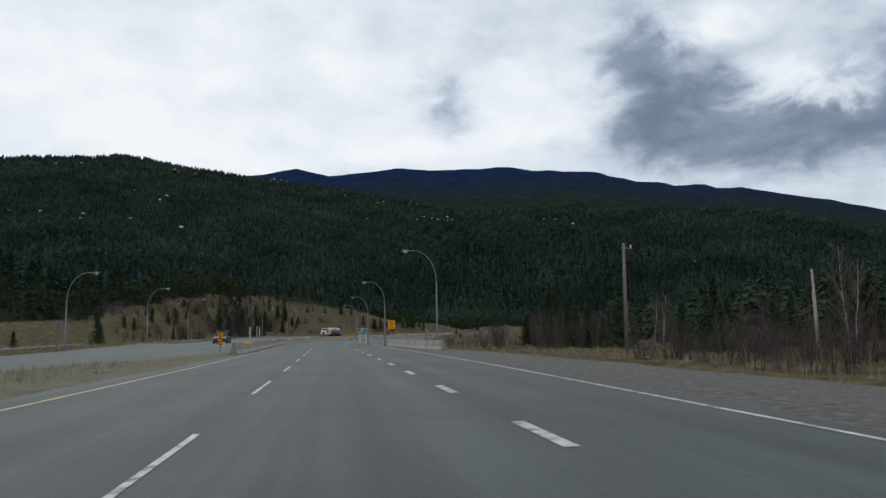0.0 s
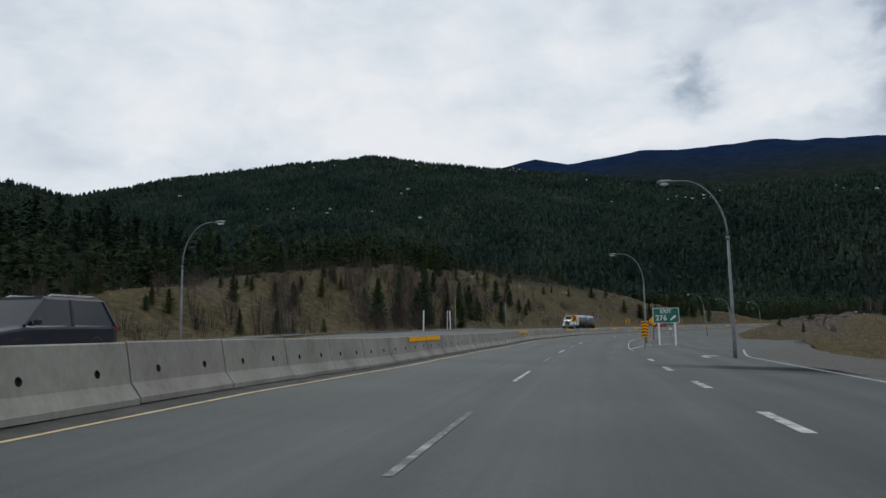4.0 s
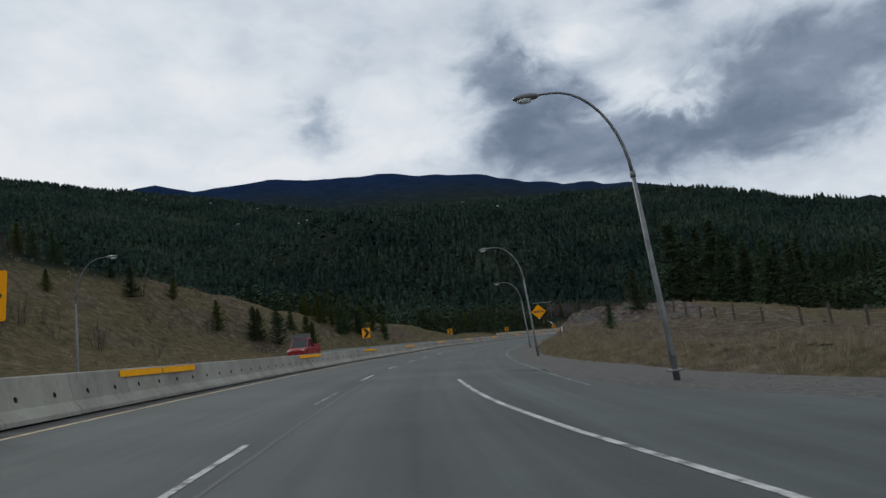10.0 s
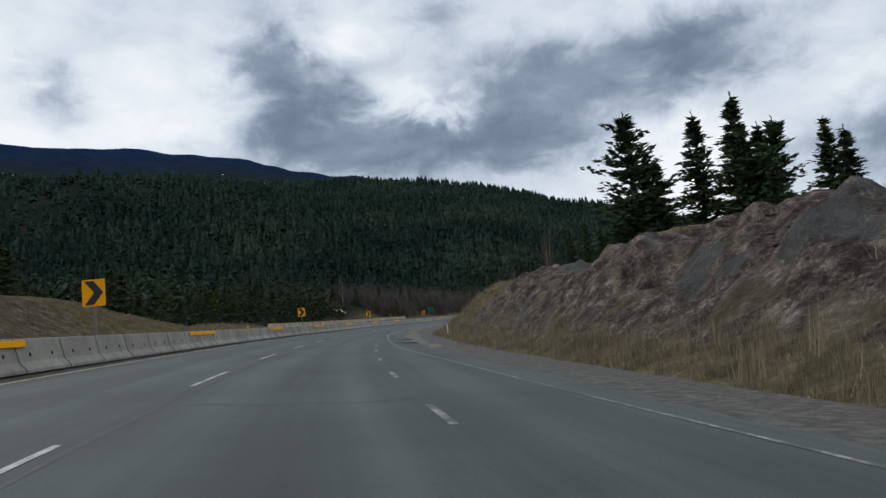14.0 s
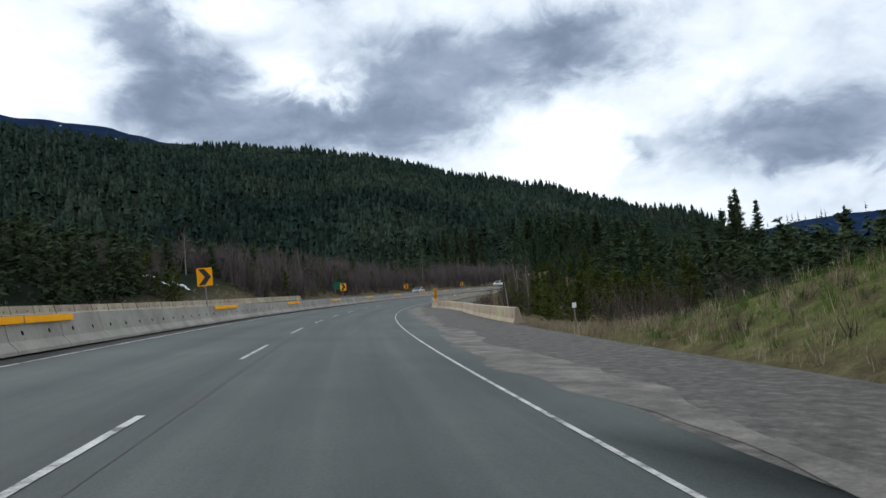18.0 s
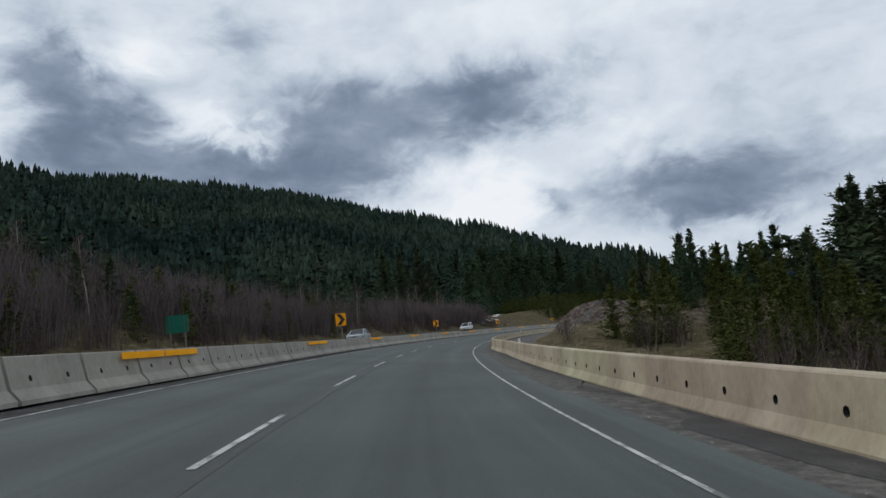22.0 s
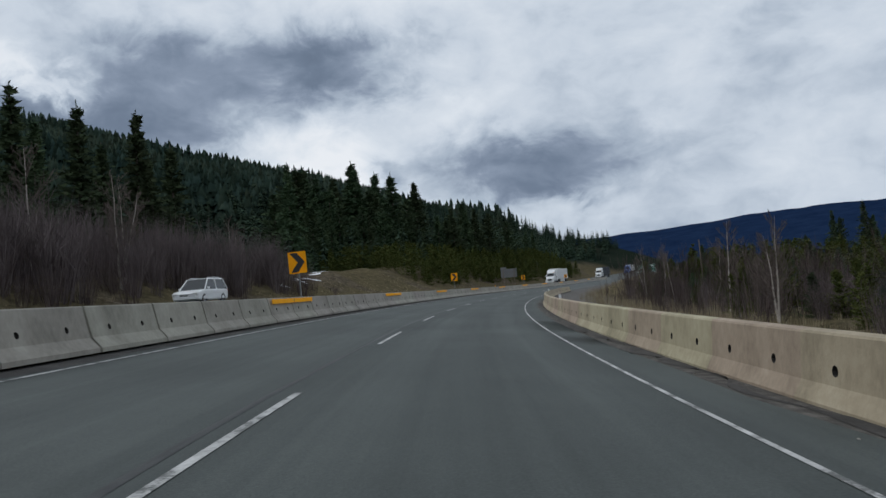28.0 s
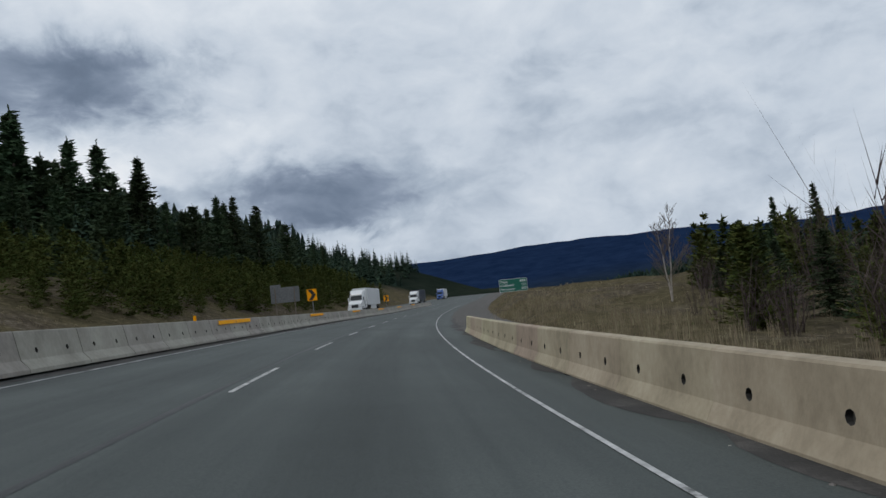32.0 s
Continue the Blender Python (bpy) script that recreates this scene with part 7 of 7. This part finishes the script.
def tractor(ob, paint, long_nose=True):
    """A highway tractor; its nose points to -y, its rear axles near y = 6."""
    part("chassis", box_bm(0.9, 6.6, 0.3, (0, 3.3, 0.85), 0.02), UNDER, ob)
    if long_nose:
        part("hood", loft([round_rect(0.0, 1.7, 0.8, 1.75), round_rect(0.5, 1.9, 0.75, 1.9), round_rect(1.7, 2.1, 0.75, 2.0)]), paint, ob, smooth=False)
        cab0 = 1.7
        part("grille", box_bm(1.0, 0.06, 0.95, (0, -0.03, 1.28), 0.03), CHROME, ob)
        for i in range(6):
            part("grille_bar", box_bm(0.05, 0.03, 0.85, (-0.4 + 0.16 * i, -0.07, 1.28)), UNDER, ob)
    else:
        part("hood", loft([round_rect(0.0, 2.0, 0.6, 1.45), round_rect(0.4, 2.2, 0.6, 1.75), round_rect(1.3, 2.3, 0.6, 1.95)]), paint, ob)
        cab0 = 1.3
        part("grille", box_bm(1.1, 0.05, 0.6, (0, -0.02, 1.05), 0.03), UNDER, ob)
    part("bumper", box_bm(2.35, 0.25, 0.42, (0, -0.08, 0.62), 0.06), CHROME if long_nose else paint, ob)
    part("cab", loft([round_rect(cab0, 2.1, 0.75, 2.05), round_rect(cab0 + 0.55, 2.15, 0.75, 2.85), round_rect(cab0 + 1.5, 2.2, 0.75, 2.95)]), paint, ob)
    top = 2.95 if long_nose else 3.75
    part("sleeper", loft([round_rect(cab0 + 1.5, 2.3, 0.75, top - 0.3), round_rect(cab0 + 1.9, 2.4, 0.75, top - 0.08), round_rect(cab0 + 3.2, 2.4, 0.75, top)]), paint, ob)
    if not long_nose:
        part("roof_fairing", loft([round_rect(cab0 + 0.6, 1.7, 2.8, 2.95, 0.05), round_rect(cab0 + 1.7, 2.2, 2.8, 3.7, 0.1)]), paint, ob)
    part("windshield", loft([[(-0.95, cab0 - 0.03, 2.08), (0.95, cab0 - 0.03, 2.08), (0.95, cab0 + 0.06, 2.04), (-0.95, cab0 + 0.06, 2.04)], [(-0.9, cab0 + 0.43, 2.74), (0.9, cab0 + 0.43, 2.74), (0.9, cab0 + 0.52, 2.70), (-0.9, cab0 + 0.52, 2.70)]]), GLASS_DARK, ob)
    part("visor", box_bm(2.0, 0.3, 0.06, (0, cab0 + 0.42, 2.86), 0.01), paint, ob)
    for sx in (1, -1):
        part("side_window", box_bm(0.02, 0.75, 0.55, (sx * 1.10, cab0 + 1.0, 2.3), 0.005), GLASS_DARK, ob)
        part("mirror", box_bm(0.12, 0.12, 0.6, (sx * 1.32, cab0 + 0.4, 2.25), 0.02), paint, ob)
        part("headlight", box_bm(0.3, 0.1, 0.22, (sx * 0.85, -0.02, 1.0), 0.03), LIGHT_LENS, ob)
        part("fender", loft([round_rect(0.25, 0.5, 0.85, 1.05, 0.08), round_rect(0.9, 0.5, 1.0, 1.3, 0.08), round_rect(1.6, 0.5, 0.85, 1.05, 0.08)], None), paint, ob).location.x = sx * 0.95
        part("exhaust_stack", tube_bm([(sx * 1.15, cab0 + 1.62, 0.8), (sx * 1.15, cab0 + 1.62, 3.45)], 0.075, 8), CHROME, ob, smooth=True)
        part("fuel_tank", tube_bm([(sx * 0.95, cab0 + 0.6, 0.75), (sx * 0.95, cab0 + 2.0, 0.75)], 0.32, 12), CHROME, ob, smooth=True)
        part("stripe", box_bm(0.012, 1.5, 0.05, (sx * 1.205, cab0 + 2.4, 1.9)), UNDER, ob)
        wheel(ob, sx * 1.0, 0.95, 0.52, 0.32)
        for y in (5.0, 6.3):
            wheel(ob, sx * 0.92, y, 0.52, 0.55)
    for i in range(5):
        part("marker_light", box_bm(0.1, 0.05, 0.05, (-0.8 + 0.4 * i, cab0 + 0.55, 2.98), 0.01), ORANGE, ob)


def tank_trailer(ob, y0, y1, axles):
    n = 20
    ring = lambda y, sx, sz: [(1.18 * sx * math.cos(2 * math.pi * q / n), y, 2.15 + 0.95 * sz * math.sin(2 * math.pi * q / n)) for q in range(n)]
    part("tank", loft([ring(y0, 0.55, 0.55), ring(y0 + 0.15, 0.85, 0.85), ring(y0 + 0.4, 1, 1), ring(y1 - 0.4, 1, 1), ring(y1 - 0.15, 0.85, 0.85), ring(y1, 0.55, 0.55)]), TANK_METAL, ob, "shiny tank with a pale top", smooth=True)
    for sx in (1, -1):
        bm = bmesh.new()
        rows = [[bm.verts.new((sx * 1.188 * math.cos(a), y, 2.15 + 0.957 * math.sin(a))) for a in (0.02, 0.2, 0.4)] for y in (y0 + 0.45, y1 - 0.45)]
        for k in range(2):
            bm.faces.new((rows[0][k], rows[0][k + 1], rows[1][k + 1], rows[1][k]))
        part("blue_band", bm, BLUE_PAINT, ob, "blue band along the tank")
        for k in range(9):
            part("bar", box_bm(0.006, 0.16, 0.12, (sx * 1.175, y0 + 0.8 + 0.3 * k, 2.4), rot=Matrix.Rotation(radians(-14 * sx), 4, "Y")), SIGN_WHITE, ob)
        part("rail", tube_bm([(sx * 0.35, y0 + 0.4, 3.2), (sx * 0.35, y1 - 0.4, 3.2)], 0.03, 6), CHROME, ob)
        for y in axles:
            wheel(ob, sx * 0.92, y, 0.5, 0.52)
            part("mudguard", loft([round_rect(y - 0.55, 0.5, 0.9, 1.0, 0.03), round_rect(y, 0.5, 1.05, 1.12, 0.03), round_rect(y + 0.55, 0.5, 0.9, 1.0, 0.03)]), CHROME, ob).location.x = sx * 0.92
    part("walkway", box_bm(0.6, y1 - y0 - 0.8, 0.05, (0, (y0 + y1) / 2, 3.12)), CHROME, ob)
    part("frame", box_bm(0.9, y1 - y0 - 0.5, 0.2, (0, (y0 + y1) / 2, 1.1), 0.02), UNDER, ob)


def tanker(s, d):
    ob = empty("tanker_truck", road_pose(s, d) @ Matrix.Scale(0.88, 4), label="white tractor pulling two silver tank trailers with blue bands", category="truck")
    tractor(ob, WHITE_PAINT, True)
    tank_trailer(ob, 5.2, 12.4, (10.4, 11.6))
    tank_trailer(ob, 13.3, 18.8, (14.2, 17.0, 18.2))
    part("drawbar", box_bm(0.3, 1.6, 0.2, (0, 12.8, 0.9)), UNDER, ob)


def box_truck(s, d, paint, trailer, label, turn=0.0):
    ob = empty("semi_truck", road_pose(s, d, 0, turn), label=label, category="truck")
    tractor(ob, paint, False)
    part("trailer_box", box_bm(2.5, 14.0, 2.85, (0, 5.2 + 7.0, 2.65), 0.04), trailer, ob)
    part("trailer_logo", box_bm(0.01, 2.2, 1.2, (-1.256, 15.5, 2.8)), plain("teal_mark", (0.25, 0.5, 0.52), 0.4), ob)
    part("trailer_frame", box_bm(1.0, 13.0, 0.25, (0, 12.4, 1.05)), UNDER, ob)
    for sx in (1, -1):
        part("side_skirt", box_bm(0.03, 6.0, 0.7, (sx * 1.2, 11.5, 0.85)), trailer, ob)
        for y in (16.8, 18.1):
            wheel(ob, sx * 0.92, y, 0.5, 0.5)


def car(s, d, paint, label, kind="suv", turn=0.0, name="car"):
    """A passenger car; its nose points to -y."""
    ob = empty(name, road_pose(s, d, 0, turn), label=label, category="car")
    ln, roof = (4.6, 1.70) if kind == "suv" else ((5.5, 1.85) if kind == "pickup" else (4.6, 1.45))
    w = 1.85
    belt = 1.0 if kind != "sedan" else 0.92
    body = [round_rect(0.0, w * 0.80, 0.38, 0.72, 0.1), round_rect(0.15, w * 0.95, 0.30, 0.85, 0.12), round_rect(1.1, w, 0.26, belt - 0.02, 0.12), round_rect(ln * 0.6, w, 0.26, belt, 0.12), round_rect(ln - 0.25, w * 0.98, 0.28, belt, 0.12), round_rect(ln, w * 0.9, 0.40, belt - 0.08, 0.1)]
    part("body", loft(body), paint, ob, smooth=False)
    back = {"suv": ln - 0.15, "sedan": ln - 0.75, "pickup": 3.1}[kind]
    ring = lambda y, wd, z: [(-wd / 2, y, z), (wd / 2, y, z)]
    c0, c1 = 1.05, 1.85
    low = [(-w * 0.47, c0, belt - 0.03), (w * 0.47, c0, belt - 0.03), (w * 0.47, back, belt - 0.03), (-w * 0.47, back, belt - 0.03)]
    high = [(-w * 0.38, c1, roof - 0.04), (w * 0.38, c1, roof - 0.04), (w * 0.38, back - (0.35 if kind == "suv" else 0.8 if kind == "sedan" else 0.15), roof - 0.04), (-w * 0.38, back - (0.35 if kind == "suv" else 0.8 if kind == "sedan" else 0.15), roof - 0.04)]
    part("window", loft([low, high]), GLASS_DARK, ob, "dark tinted windows")
    rb = [(x * 1.02, y, roof - 0.05) for x, y, _ in high]
    part("roof", loft([rb, [(x * 0.94, y, roof + 0.02) for x, y, _ in high]]), paint, ob)
    for i in (0, 1, 2, 3):
        part("pillar", tube_bm([low[i], high[i]], 0.045, 5), paint, ob)
    for sx in (1, -1):
        mid0, mid1 = (sx * w * 0.475, (c0 + back) / 2, belt - 0.03), (sx * w * 0.385, (c0 + back) / 2 + 0.05, roof - 0.04)
        part("pillar", tube_bm([mid0, mid1], 0.04, 5), paint, ob)
        part("headlight", box_bm(0.36, 0.12, 0.16, (sx * w * 0.36, 0.06, 0.70), 0.04), LIGHT_LENS, ob)
        part("tail_light", box_bm(0.12, 0.08, 0.3, (sx * w * 0.42, ln - 0.02, 0.85), 0.02), RED_PAINT, ob)
        part("mirror", box_bm(0.18, 0.1, 0.14, (sx * (w / 2 + 0.06), 1.35, belt + 0.06), 0.03), paint, ob)
        if kind == "suv":
            part("roof_rail", tube_bm([(sx * 0.62, c1 + 0.2, roof + 0.02), (sx * 0.62, c1 + 0.35, roof + 0.08), (sx * 0.62, back - 0.7, roof + 0.08), (sx * 0.62, back - 0.5, roof + 0.02)], 0.022, 5), CHROME, ob)
        for y in (0.9, ln - 0.95):
            wheel(ob, sx * (w / 2 - 0.12), y, 0.35, 0.23)
    part("grille", box_bm(0.7, 0.06, 0.16, (0, 0.03, 0.62), 0.02), UNDER, ob)
    if kind == "pickup":
        for sx in (1, -1):
            part("bed_side", box_bm(0.08, 2.1, 0.3, (sx * 0.86, 4.35, 1.12), 0.02), paint, ob)
    return ob


tanker(220.5, 18.6)
car(97.5, 14.2, DARK_PAINT, "dark blue sport utility car on the oncoming lanes", "suv")
car(274.0, 16.0, RED_PAINT, "dull red pickup truck with a pale hood", "pickup", name="pickup_truck")
car(526.5, 13.2, SILVER_PAINT, "silver sedan on the oncoming lanes", "sedan")
car(605.5, 19.2, WHITE_PAINT, "white sport utility car with roof rails", "suv")
box_truck(752, 14.0, WHITE_PAINT, WHITE_PAINT, "white semi truck with a plain white trailer")
box_truck(832, 14.5, WHITE_PAINT, DARK_PAINT, "white semi truck with a dark trailer")
box_truck(905, 14.5, BLUE_PAINT, WHITE_PAINT, "blue semi truck far along the highway")
